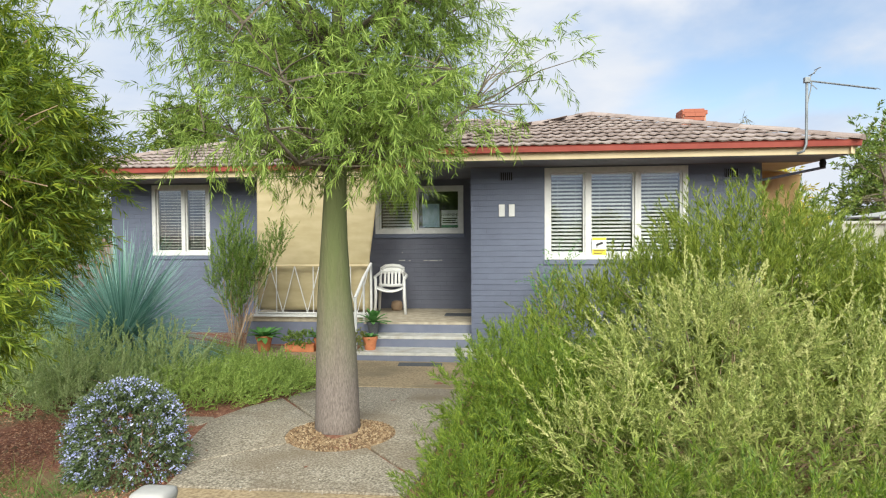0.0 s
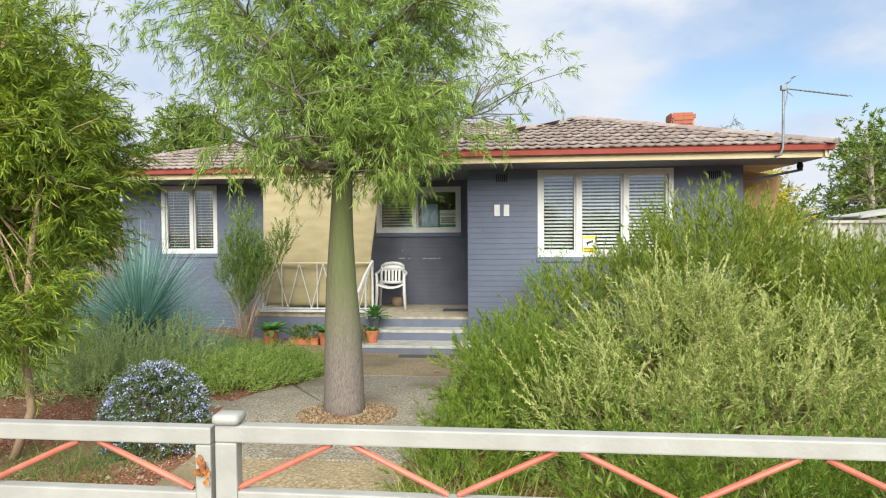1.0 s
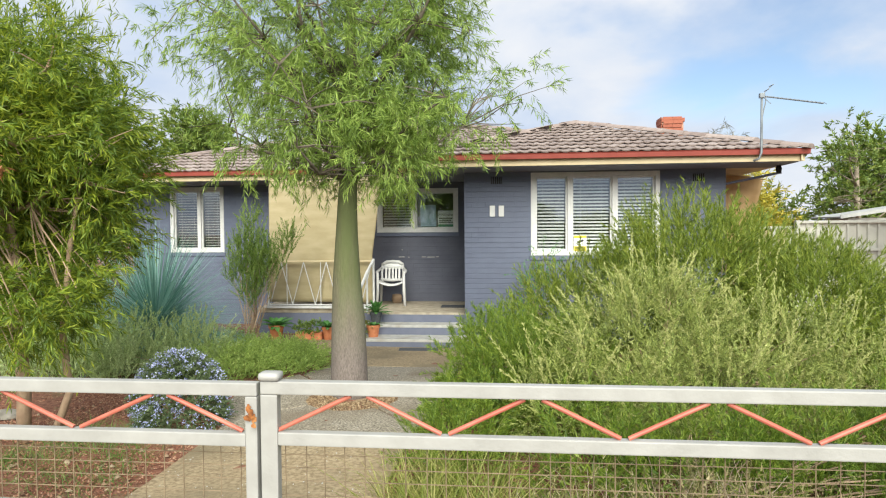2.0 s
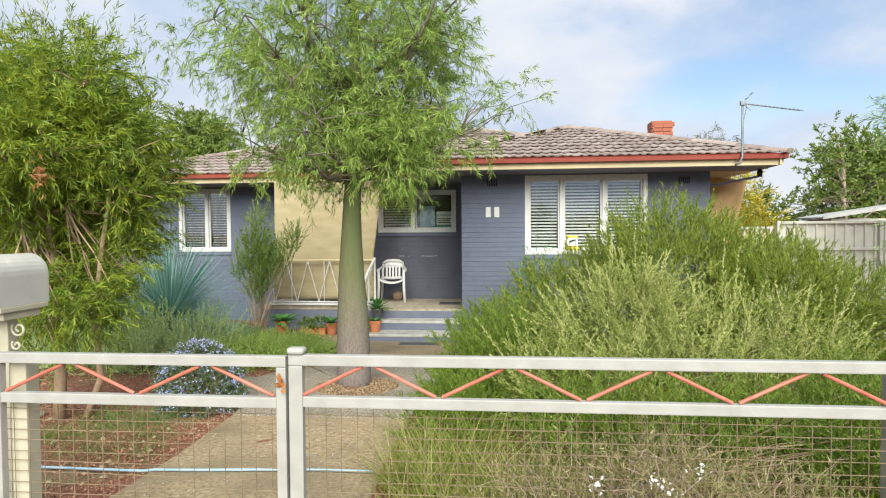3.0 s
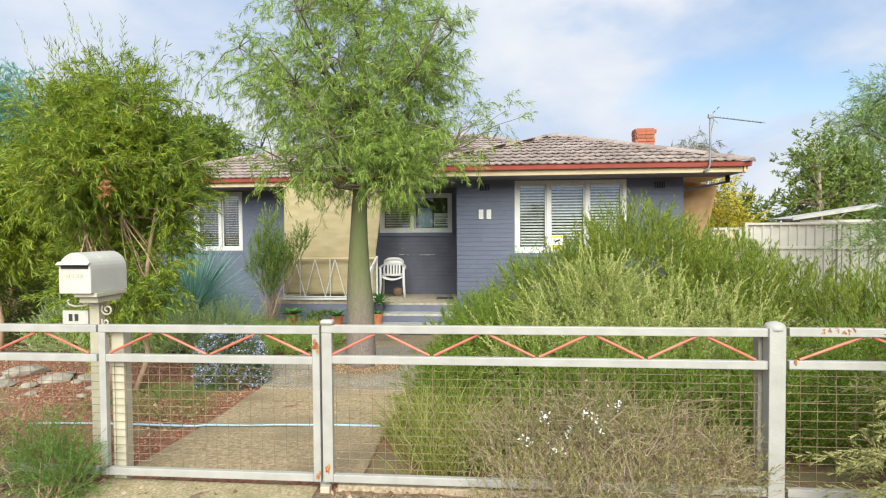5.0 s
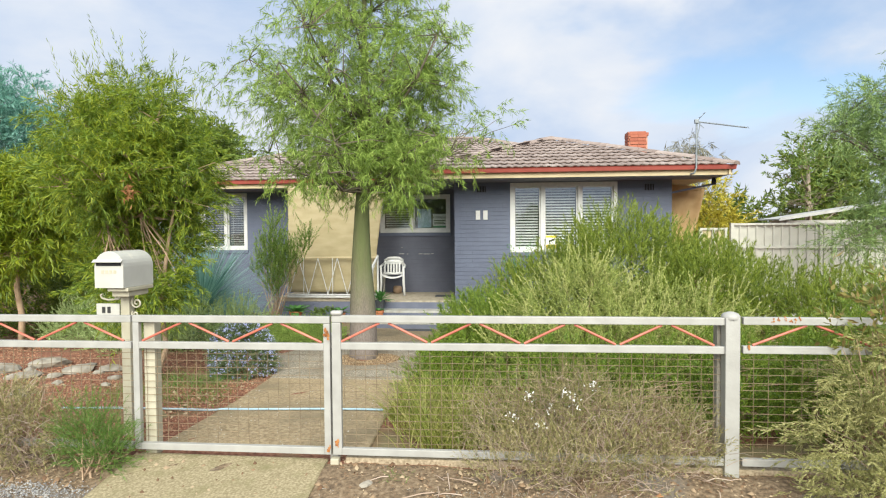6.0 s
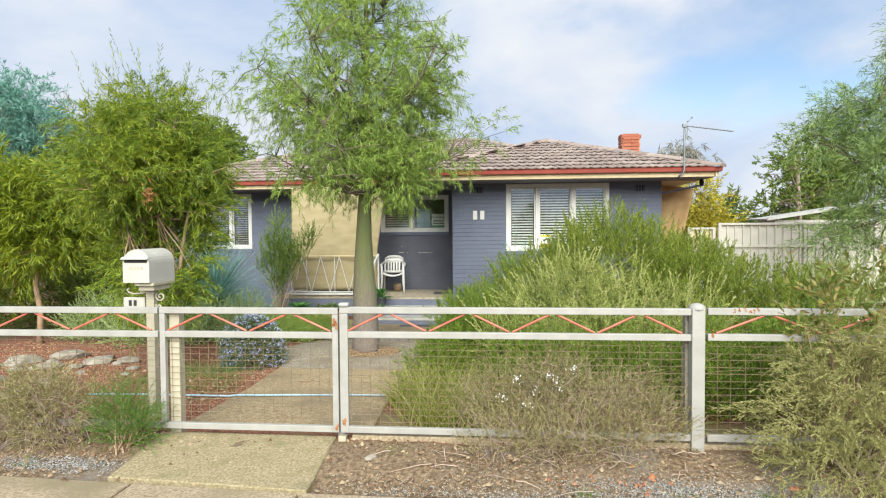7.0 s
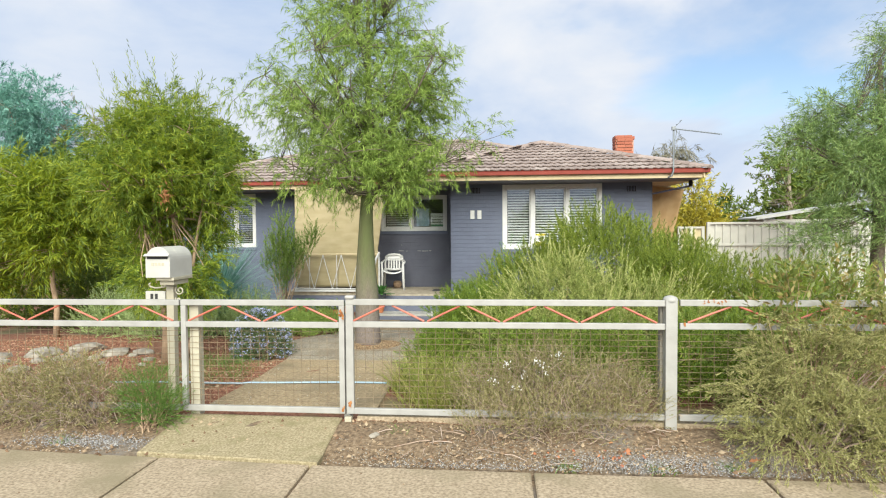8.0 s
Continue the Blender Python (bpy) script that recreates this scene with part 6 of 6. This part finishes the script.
shrub("low_green_shrub", (1.6, 0.35, -0.04), [(1.25, 0.5, 0.1, 0.45, 0.4, 0.4), (1.7, 0.4, 0.12, 0.6, 0.4, 0.42), (2.4, 0.4, 0.12, 0.6, 0.4, 0.42), (3.2, 0.5, 0.15, 0.7, 0.5, 0.5), (4.1, 0.7, 0.2, 0.8, 0.6, 0.6), (2.75, -0.1, 0.2, 0.5, 0.3, 0.4), (3.4, -0.1, 0.25, 0.5, 0.3, 0.45)],
      "low fine-leaved green shrub inside the fence", "shrub", L_ROSE_L, 107, 1300, stem_n=30, inner=5000, shell=(0.6, 0.97),
      twig=0.075, k=12, leaf=0.034, width=0.004, out=0.6, up=0.7, spread=0.5, wild=0.45, plume=(0.28, 10, 0.55))
DRY_LUMPS = [(1.05, -0.62, 0.18, 0.4, 0.22, 0.32), (1.55, -0.72, 0.2, 0.5, 0.3, 0.38), (1.95, -0.72, 0.15, 0.4, 0.28, 0.3), (1.6, -1.0, 0.04, 0.55, 0.25, 0.2), (1.1, -0.98, 0.04, 0.4, 0.22, 0.2), (1.4, -0.72, 0.45, 0.22, 0.15, 0.16), (2.15, -0.8, 0.12, 0.3, 0.22, 0.24)]
t, P, D, rng = shrub("dry_shrub", (1.45, -0.72, -0.02), DRY_LUMPS,
      "half-dead twiggy brown shrub growing through the mesh", "shrub", L_DRY, 109, 1900, stem_mat=M_DRYTWIG, stem_n=260, foot=0.4, stem_r=0.004, shell=(0.35, 1.0),
      twig=0.2, k=18, leaf=0.03, width=0.005, out=0.5, up=0.8, spread=0.8, wild=0.5)


def twig_tangle(parent, lumps, off, n, seed, length=0.16):
    """Bare crooked twigs all through a half-dead shrub."""
    rng = np.random.default_rng(seed)
    A, D = in_lumps(lumps, n, rng, (0.3, 1.02))
    B = A + unit(D * 0.5 + np.array([0, 0, 0.35]) + rng.normal(size=(n, 3)) * 0.8) * (length * rng.uniform(0.5, 1.4, n))[:, None]
    part_mesh("twigwork", stems("twigwork", A - off, B - off, 0.0018, 0.0008, rng, 0.08), M_DRYTWIG, parent, "bare grey-brown twigs")["kind"] = "stuff"


twig_tangle(t, DRY_LUMPS, np.array((1.45, -0.72, -0.02)), 1300, 301)
fl = np.random.default_rng(5)
bp = np.array([(1.15, -0.9, 0.50), (1.28, -0.93, 0.42), (1.36, -0.92, 0.52), (1.44, -0.95, 0.46), (1.02, -0.9, 0.36), (1.55, -0.95, 0.58), (1.2, -0.95, 0.32)]) - np.array([1.45, -0.72, -0.02])
bp = np.repeat(bp, 16, 0) + fl.normal(0, 0.022, (112, 3))
part_mesh("blossom", leaves("blossom", bp, unit(fl.normal(size=(112, 3)) + [0, -0.5, 0.6]), 0.02, 0.014, fl), L_WHITEF, t, "small white flowers")

BLUE = [(-2.10, 1.93, 0.16, 0.33, 0.34, 0.33), (-2.05, 1.87, 0.04, 0.35, 0.32, 0.26), (-2.15, 1.98, 0.22, 0.27, 0.27, 0.27)]
t, P, D, rng = shrub("blue_flower_bush", (-2.08, 2.0, -0.08), BLUE,
      "rounded bush covered with small pale blue flowers", "flowering bush", L_BLUEB, 111, 1900, stem_n=30, shell=(0.8, 1.0),
      twig=0.10, k=20, leaf=0.024, width=0.009, out=0.9, up=0.15, droop=0.2, spread=0.9, wild=0.3)
fp, fd = in_lumps([(x, y, z, a + 0.04, b + 0.04, c + 0.04) for x, y, z, a, b, c in BLUE], 900, rng, (0.97, 1.06))
fp = np.repeat(fp, 6, 0) + rng.normal(0, 0.009, (5400, 3)) - np.array([-2.08, 2.0, -0.08])
part_mesh("blossom", leaves("blossom", fp, unit(np.repeat(fd, 6, 0) + rng.normal(size=(5400, 3)) * 0.8), 0.016, 0.013, rng), L_FLOWER, t, "small pale blue flowers")

shrub("juniper_mat", (-2.7, 4.6, -0.2), [(-2.45, 4.4, -0.2, 0.8, 0.85, 0.24), (-3.1, 5.1, -0.34, 0.9, 0.8, 0.2), (-2.2, 5.2, -0.34, 0.6, 0.6, 0.15), (-2.9, 5.6, -0.38, 0.9, 0.6, 0.14), (-2.6, 3.75, -0.12, 0.6, 0.5, 0.24), (-2.05, 4.4, -0.17, 0.4, 0.7, 0.22), (-3.8, 5.9, -0.34, 0.8, 0.7, 0.24)],
      "low spreading dark green ground cover", "ground cover", L_JUNI, 113, 2300, stem_n=0, shell=(0.78, 1.0), inner=3000,
      twig=0.05, k=9, leaf=0.018, width=0.007, out=0.8, up=0.25, spread=0.6, wild=0.6, plume=(0.22, 9, 0.6))
shrub("grey_green_shrub", (-4.3, 4.2, -0.18), [(-3.9, 4.0, -0.05, 0.6, 0.5, 0.35), (-3.15, 4.0, -0.02, 0.5, 0.45, 0.36), (-4.9, 3.9, 0.0, 0.7, 0.5, 0.35), (-3.4, 3.4, -0.08, 0.6, 0.5, 0.28), (-4.2, 3.3, -0.06, 0.7, 0.5, 0.3), (-5.4, 3.9, 0.0, 0.6, 0.6, 0.4)],
      "soft grey-green low shrub in the garden bed", "shrub", L_GREY, 115, 1050, stem_n=30, shell=(0.6, 1.0), inner=3500,
      twig=0.06, k=10, leaf=0.026, width=0.007, out=0.6, up=0.75, spread=0.5, wild=0.45, plume=(0.42, 16, 0.45))
shrub("porch_bush", (-3.72, 7.2, -0.35), [(-3.85, 7.2, 1.0, 0.26, 0.2, 0.6), (-3.62, 7.2, 1.2, 0.2, 0.18, 0.5), (-3.42, 7.2, 0.9, 0.2, 0.15, 0.36), (-3.22, 7.2, 1.12, 0.15, 0.12, 0.3), (-3.02, 7.2, 1.36, 0.11, 0.1, 0.24), (-4.06, 7.2, 0.72, 0.12, 0.1, 0.15), (-3.75, 7.2, 1.72, 0.12, 0.1, 0.2), (-3.7, 7.2, 0.5, 0.17, 0.14, 0.4), (-3.5, 7.2, 0.6, 0.14, 0.12, 0.3)],
      "slender upright bush on bare stems by the porch", "bush", L_BUSH, 117, 640, stem_n=40, shell=(0.1, 1.0),
      twig=0.3, k=30, leaf=0.05, width=0.011, out=0.35, up=1.0, spread=0.55, wild=0.25)
shrub("wall_climber", (1.15, 6.6, -0.35), [(1.1, 6.6, 0.45, 0.2, 0.2, 0.65), (1.35, 6.6, 0.75, 0.2, 0.2, 0.55)],
      "wispy green sapling against the brick wall", "shrub", L_POT, 119, 110, stem_n=30, shell=(0.1, 1.0),
      twig=0.3, k=16, leaf=0.05, width=0.014, out=0.5, up=0.8, spread=0.8, wild=0.4)


def grass_tree(at, seed, n=900, r=1.05):
    """A skirt of long fine arching blades from a short stump."""
    rng = np.random.default_rng(seed)
    t = thing("grass_tree", at, "blue-green grass tree with long arching needle leaves", "grass tree")
    part("trunk", tube([(0, 0, -0.05), (0, 0, 0.3), (0, 0, 0.5)], [0.13, 0.14, 0.08], 12), M_BARK, t, smooth=True)
    az = rng.uniform(0, 2 * math.pi, n)
    el = np.arcsin(rng.uniform(-0.15, 1.0, n))
    d = np.stack([np.cos(az) * np.cos(el), np.sin(az) * np.cos(el), np.sin(el)], 1)
    L = r * rng.uniform(0.8, 1.15, n)
    s = np.linspace(0, 1, 7)[None, :, None]
    c = np.array([0, 0, 0.48]) + d[:, None] * s * L[:, None, None] + np.array([0, 0, -1.0]) * (s ** 2.2) * L[:, None, None] * 0.34 * (1.15 - d[:, 2])[:, None, None]
    side = unit(np.cross(d, [0, 0, 1.0]) + 1e-4)[:, None] * 0.0066 * (1 - s * 0.8)
    up = np.array([0, 0, 0.003]) * (1 - s)
    v = np.stack([c + side, c + up, c - side], 2).reshape(-1, 3)
    f = []
    for j in range(6):
        for q in (0, 1):
            f.append([j * 3 + q, j * 3 + q + 1, j * 3 + q + 4, j * 3 + q + 3])
    f = (np.arange(n)[:, None, None] * 21 + np.array(f)[None]).reshape(-1, 4)
    part_mesh("leaf_skirt", quick_mesh("leaf_skirt", v, f, 4), L_XAN, t, "long blue-green needle leaves")
    return t


grass_tree((-4.15, 4.95, -0.26), 7, n=2300, r=1.45)


def tuft(name, at, n, h, mat, label, seed, spread=0.1, group="", lean=0.45, width=0.006, category="grass"):
    rng = np.random.default_rng(seed)
    t = thing(name, at, label, category, group)
    base = np.stack([rng.normal(0, spread, n), rng.normal(0, spread, n), np.full(n, -0.01)], 1)
    d = unit(np.stack([rng.normal(0, lean, n), rng.normal(0, lean, n), np.ones(n)], 1))
    L = h * rng.uniform(0.4, 1.1, n)
    s = np.linspace(0, 1, 5)[None, :, None]
    c = base[:, None] + d[:, None] * s * L[:, None, None] + unit(d * [1, 1, 0])[:, None] * (s ** 2) * L[:, None, None] * 0.25 - np.array([0, 0, 1.0]) * (s ** 2) * L[:, None, None] * 0.15
    side = unit(rng.normal(size=(n, 3)) * [1, 1, 0.1])[:, None] * width * 0.5 * (1 - s * 0.9)
    v = np.stack([c + side, c - side], 2).reshape(-1, 3)
    f = np.array([[j * 2, j * 2 + 1, j * 2 + 3, j * 2 + 2] for j in range(4)])
    f = (np.arange(n)[:, None, None] * 10 + f[None]).reshape(-1, 4)
    part_mesh("blade_clump", quick_mesh("blade_clump", v, f, 4), mat, t)["kind"] = "stuff"
    return t


for i, (x, y, h) in enumerate([(0.15, 0.25, 0.5), (0.35, -0.2, 0.55), (0.55, 0.1, 0.6), (0.3, 0.7, 0.45), (0.75, -0.35, 0.5), (0.95, -0.1, 0.5), (0.5, -0.45, 0.42)]):
    tuft("grass_tuft", (x, y, float(ground_z(x, y))), 320, h, L_GRASS, "long yellow-green grass tuft inside the fence", 130 + i, 0.09, "grass tufts by the gate", width=0.009)
for i, (x, y, h) in enumerate([(-2.75, 1.5, 0.16), (-2.4, 1.25, 0.14), (-2.2, 1.45, 0.2), (-2.05, 1.0, 0.12), (-2.6, 0.95, 0.12), (-1.95, 0.65, 0.1), (-2.9, 0.9, 0.13), (-2.35, 0.6, 0.1)]):
    tuft("weed_tuft", (x, y, float(ground_z(x, y))), 240, h * 1.25, L_FERN, "low green weed tuft in the mulch", 150 + i, 0.14, "weeds in the mulch", lean=0.9)
tuft("spiky_plant", (0.28, 6.5, -0.35), 60, 0.35, L_GREY, "small spiky grey-green plant by the step", 171, 0.05, category="plant", width=0.014)

# ---- plants: on the street side ----
shrub("sage_shrub", (3.35, -1.2, -0.06), [(3.15, -1.2, 0.25, 0.38, 0.3, 0.35), (3.6, -1.15, 0.45, 0.5, 0.35, 0.5), (3.45, -1.38, 0.12, 0.5, 0.3, 0.3), (3.1, -1.3, 0.02, 0.3, 0.25, 0.2), (4.1, -1.1, 0.5, 0.5, 0.4, 0.55), (3.3, -1.0, 0.55, 0.3, 0.28, 0.28), (4.5, -1.2, 0.3, 0.5, 0.4, 0.45), (4.0, -1.4, 0.08, 0.5, 0.25, 0.25)],
      "greyish sage-green shrub leaning over the fence", "shrub", L_SAGE, 121, 1250, stem_mat=M_DRYTWIG, stem_n=36, shell=(0.5, 0.95),
      twig=0.075, k=11, leaf=0.022, width=0.0056, out=0.85, up=0.25, droop=0.4, spread=0.55, wild=0.5, plume=(0.34, 13, 0.55))
shrub("sapling", (3.5, -0.75, -0.02), [(3.3, -0.95, 1.0, 0.36, 0.22, 0.3), (3.65, -0.9, 1.05, 0.42, 0.25, 0.32), (4.05, -0.85, 0.95, 0.4, 0.2, 0.3)],
      "sparse broad-leaved sapling at the fence", "sapling", L_BROAD, 123, 150, stem_mat=M_TWIG, stem_n=40, shell=(0.1, 1.0),
      twig=0.22, k=9, leaf=0.065, width=0.023, out=0.6, up=0.5, spread=0.9, wild=0.5)
shrub("feathery_plant", (-1.85, -1.0, -0.04), [(-1.85, -1.0, 0.12, 0.2, 0.18, 0.2), (-1.95, -0.95, 0.22, 0.2, 0.16, 0.2), (-1.72, -1.05, 0.1, 0.16, 0.14, 0.16)],
      "bright green feathery plant outside the fence", "plant", L_FERN, 125, 480, stem_n=40, shell=(0.2, 1.0),
      twig=0.16, k=26, leaf=0.03, width=0.004, out=0.7, up=0.6, spread=0.7, wild=0.4)
DRY_LEFT = [(-2.45, -0.98, 0.15, 0.36, 0.25, 0.28), (-2.9, -0.95, 0.15, 0.4, 0.25, 0.26), (-3.3, -0.95, 0.12, 0.4, 0.25, 0.25), (-2.6, -0.95, 0.32, 0.28, 0.2, 0.2)]
t, P, D, rng = shrub("dry_shrub", (-2.6, -0.95, -0.03), DRY_LEFT,
      "half-dry olive-brown shrub against the fence", "shrub", L_DRY, 127, 1500, stem_mat=M_DRYTWIG, stem_n=200, foot=0.4, stem_r=0.004, shell=(0.4, 1.0),
      twig=0.18, k=16, leaf=0.03, width=0.006, out=0.8, up=0.4, spread=0.8, wild=0.5)
twig_tangle(t, DRY_LEFT, np.array((-2.6, -0.95, -0.03)), 900, 303)
for i, (x, y) in enumerate([(2.2, -1.5), (1.55, -1.52), (2.7, -1.45), (0.25, -1.0), (-2.4, -1.3)]):
    tuft("weed_tuft", (x, y, float(ground_z(x, y))), 90, 0.07, L_FERN, "small green weed on the dirt verge", 180 + i, 0.05, "weeds on the verge", lean=0.9)

# ---- pieces: wall bricks and roof tiles ----
def brick_block(l, h, d):
    bm = bmesh.new()
    c = 0.0022
    back = [bm.verts.new((x, 0.004, z)) for x, z in ((-l / 2, -h / 2), (l / 2, -h / 2), (l / 2, h / 2), (-l / 2, h / 2))]
    front = [bm.verts.new((x, -d, z)) for x, z in ((-l / 2 + c, -h / 2 + c), (l / 2 - c, -h / 2 + c), (l / 2 - c, h / 2 - c), (-l / 2 + c, h / 2 - c))]
    bm.faces.new(front)
    for i in range(4):
        bm.faces.new((back[i], back[(i + 1) % 4], front[(i + 1) % 4], front[i]))
    me = bpy.data.meshes.new("brick")
    bm.to_mesh(me)
    bm.free()
    return me


CH, CL, BH, BL = 0.086, 0.24, 0.080, 0.239


def brick_places(x0, x1, z0, z1, hole=None):
    out = []
    j = 0
    z = z0 + CH / 2
    while z < z1 - 0.03:
        x = x0 - (CL / 2 if j % 2 else 0)
        while x < x1 - 0.02:
            a, b = max(x, x0), min(x + CL, x1)
            cuts = [(a, b)]
            if hole and z + CH / 2 > hole[2] - 0.08 and z - CH / 2 < hole[3]:
                cuts = [(a, min(b, hole[0] - 0.025)), (max(a, hole[1] + 0.025), b)]
            for p, q in cuts:
                if q - p > 0.04:
                    out.append(((p + q) / 2, z, q - p))
            x += CL
        z += CH
        j += 1
    return out


me_brick = brick_block(1.0, BH, 0.006)
rb = random.Random(9)
pier = [b for b in brick_places(XW0, XW1, ZG, ZS - 0.02, WIN_R)]
near_bricks = [b for b in pier if b[0] < 1.16]
rest = [b for b in pier if b[0] >= 1.16]
for x, z, l in near_bricks:
    part_mesh("brick", me_brick, M_BRICK, wall_wing, at=Matrix.Translation((x, YF + rb.uniform(-0.0012, 0.0012), z)) @ Euler((0, 0, radians(rb.uniform(-0.15, 0.15)))).to_matrix().to_4x4() @ Matrix.Diagonal((l - 0.001, 1, 1, 1)))


def joined_bricks(places, y, parent, mat):
    base = np.array([(-.5, 0.004, -.5), (.5, 0.004, -.5), (.5, 0.004, .5), (-.5, 0.004, .5), (-.498, -0.006, -.47), (.498, -0.006, -.47), (.498, -0.006, .47), (-.498, -0.006, .47)])
    f = np.array([[4, 5, 6, 7], [0, 1, 5, 4], [1, 2, 6, 5], [2, 3, 7, 6], [3, 0, 4, 7]])
    p = np.array(places)
    rng = np.random.default_rng(4)
    v = base[None] * np.stack([p[:, 2] - 0.0005, np.ones(len(p)), np.full(len(p), BH)], 1)[:, None, :] + np.stack([p[:, 0], y + rng.uniform(-0.001, 0.001, len(p)), p[:, 1]], 1)[:, None, :]
    ff = (np.arange(len(p))[:, None, None] * 8 + f[None]).reshape(-1, 4)
    ob = part_mesh("brickwork", quick_mesh("brickwork", v.reshape(-1, 3), ff, 4), mat, parent)
    ob["kind"] = "stuff"


joined_bricks(rest, YF, wall_wing, M_BRICK2)
joined_bricks(brick_places(XL, -4.002, ZG, ZS - 0.02, WIN_L), YR, wall_left, M_BRICK2)
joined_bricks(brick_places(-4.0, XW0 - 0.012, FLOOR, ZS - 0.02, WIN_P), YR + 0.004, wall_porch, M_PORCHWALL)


def tile_mesh():
    """One concrete roof tile, two rolls wide, laid with its lower edge at the origin."""
    bm = bmesh.new()
    w, L = 0.30, 0.37
    prof = [(-0.15, 0.012), (-0.12, 0.025), (-0.09, 0.028), (-0.055, 0.016), (-0.02, 0.012), (0.02, 0.013), (0.05, 0.025), (0.08, 0.028), (0.115, 0.016), (0.15, 0.012)]
    lo = [bm.verts.new((x, 0, z + 0.034)) for x, z in prof]
    up = [bm.verts.new((x, L, z)) for x, z in prof]
    und = [bm.verts.new((x, 0.004, z + 0.016)) for x, z in prof]
    for i in range(len(prof) - 1):
        bm.faces.new((lo[i], lo[i + 1], up[i + 1], up[i]))
        bm.faces.new((und[i + 1], lo[i + 1], lo[i], und[i]))
    me = bpy.data.meshes.new("roof_tile")
    bm.to_mesh(me)
    bm.free()
    return me


me_tile = tile_mesh()
rt = random.Random(12)


def tile_frame(origin, along, inward):
    a, b = Vector(along), Vector(inward)
    slope = (b + Vector((0, 0, RISE))).normalized()
    n = a.cross(slope)
    return lambda u, v: Matrix.Translation(Vector(origin) + a * u + slope * v + n * 0.004) @ Matrix((a, slope, n)).transposed().to_4x4() @ Euler((radians(rt.uniform(-0.5, 0.5)), 0, radians(rt.uniform(-0.6, 0.6)))).to_matrix().to_4x4()


K = math.hypot(1, RISE)
ROWS_V = 0.325


def lay(origin, along, inward, u0, u1, left, right, parent, top, cap=299):
    """Tiles over a slope; left and right give its edges at a distance in plan from the eave."""
    f = tile_frame(origin, along, inward)
    spots = []
    v = -0.04
    j = 0
    while v / K < top:
        d = max(0.0, v / K)
        a, b = left(d), right(d)
        u = u0 + (0.15 if j % 2 else 0)
        while u < u1:
            if a + 0.03 < u < b - 0.03 and d < top - 0.22:
                spots.append((u, v))
            u += 0.30
        v += ROWS_V
        j += 1
    return f, spots


f1, s1 = lay((EX0, EY, ZE), (1, 0, 0), (0, 1, 0), 0.1, 6.0, lambda d: d, lambda d: 6.0 - d, roof, HALF_W)
for u, v in s1[:299]:
    part_mesh("roof_tile", me_tile, M_TILE, roof, at=f1(u, v))
f2, s2 = lay((LX, LY, ZE), (1, 0, 0), (0, 1, 0), 0.1, 11.0, lambda d: d, lambda d: min(EX0 - LX + d, XA - LX) if d < HALF_W else XR1 - LX + (HALF_M - d), roof_m, HALF_M)
near_t = [q for q in s2 if q[0] < 4.0][:150] + [q for q in s2 if q[0] > 6.5][:149]
far_t = [q for q in s2 if q not in set(near_t)]
for u, v in near_t:
    part_mesh("roof_tile", me_tile, M_TILE, roof_m, at=f2(u, v))
f3, s3 = lay((EX0, LY, ZE), (0, -1, 0), (1, 0, 0), -3.0, LY - EY, lambda d: -d, lambda d: LY - EY - d, roof_m, HALF_W)


def joined_tiles(f, spots, parent):
    co = np.array([tuple(v.co) + (1.0,) for v in me_tile.vertices])
    fa = np.array([list(p.vertices) for p in me_tile.polygons])
    V = np.concatenate([(co @ np.array(f(u, v)).T)[:, :3] for u, v in spots])
    F = (np.arange(len(spots))[:, None, None] * len(co) + fa[None]).reshape(-1, 4)
    ob = part_mesh("roof_tiles", quick_mesh("roof_tiles", V, F, 4), M_TILE, parent)
    ob["kind"] = "stuff"


joined_tiles(f2, far_t, roof_m)
joined_tiles(f3, s3, roof)
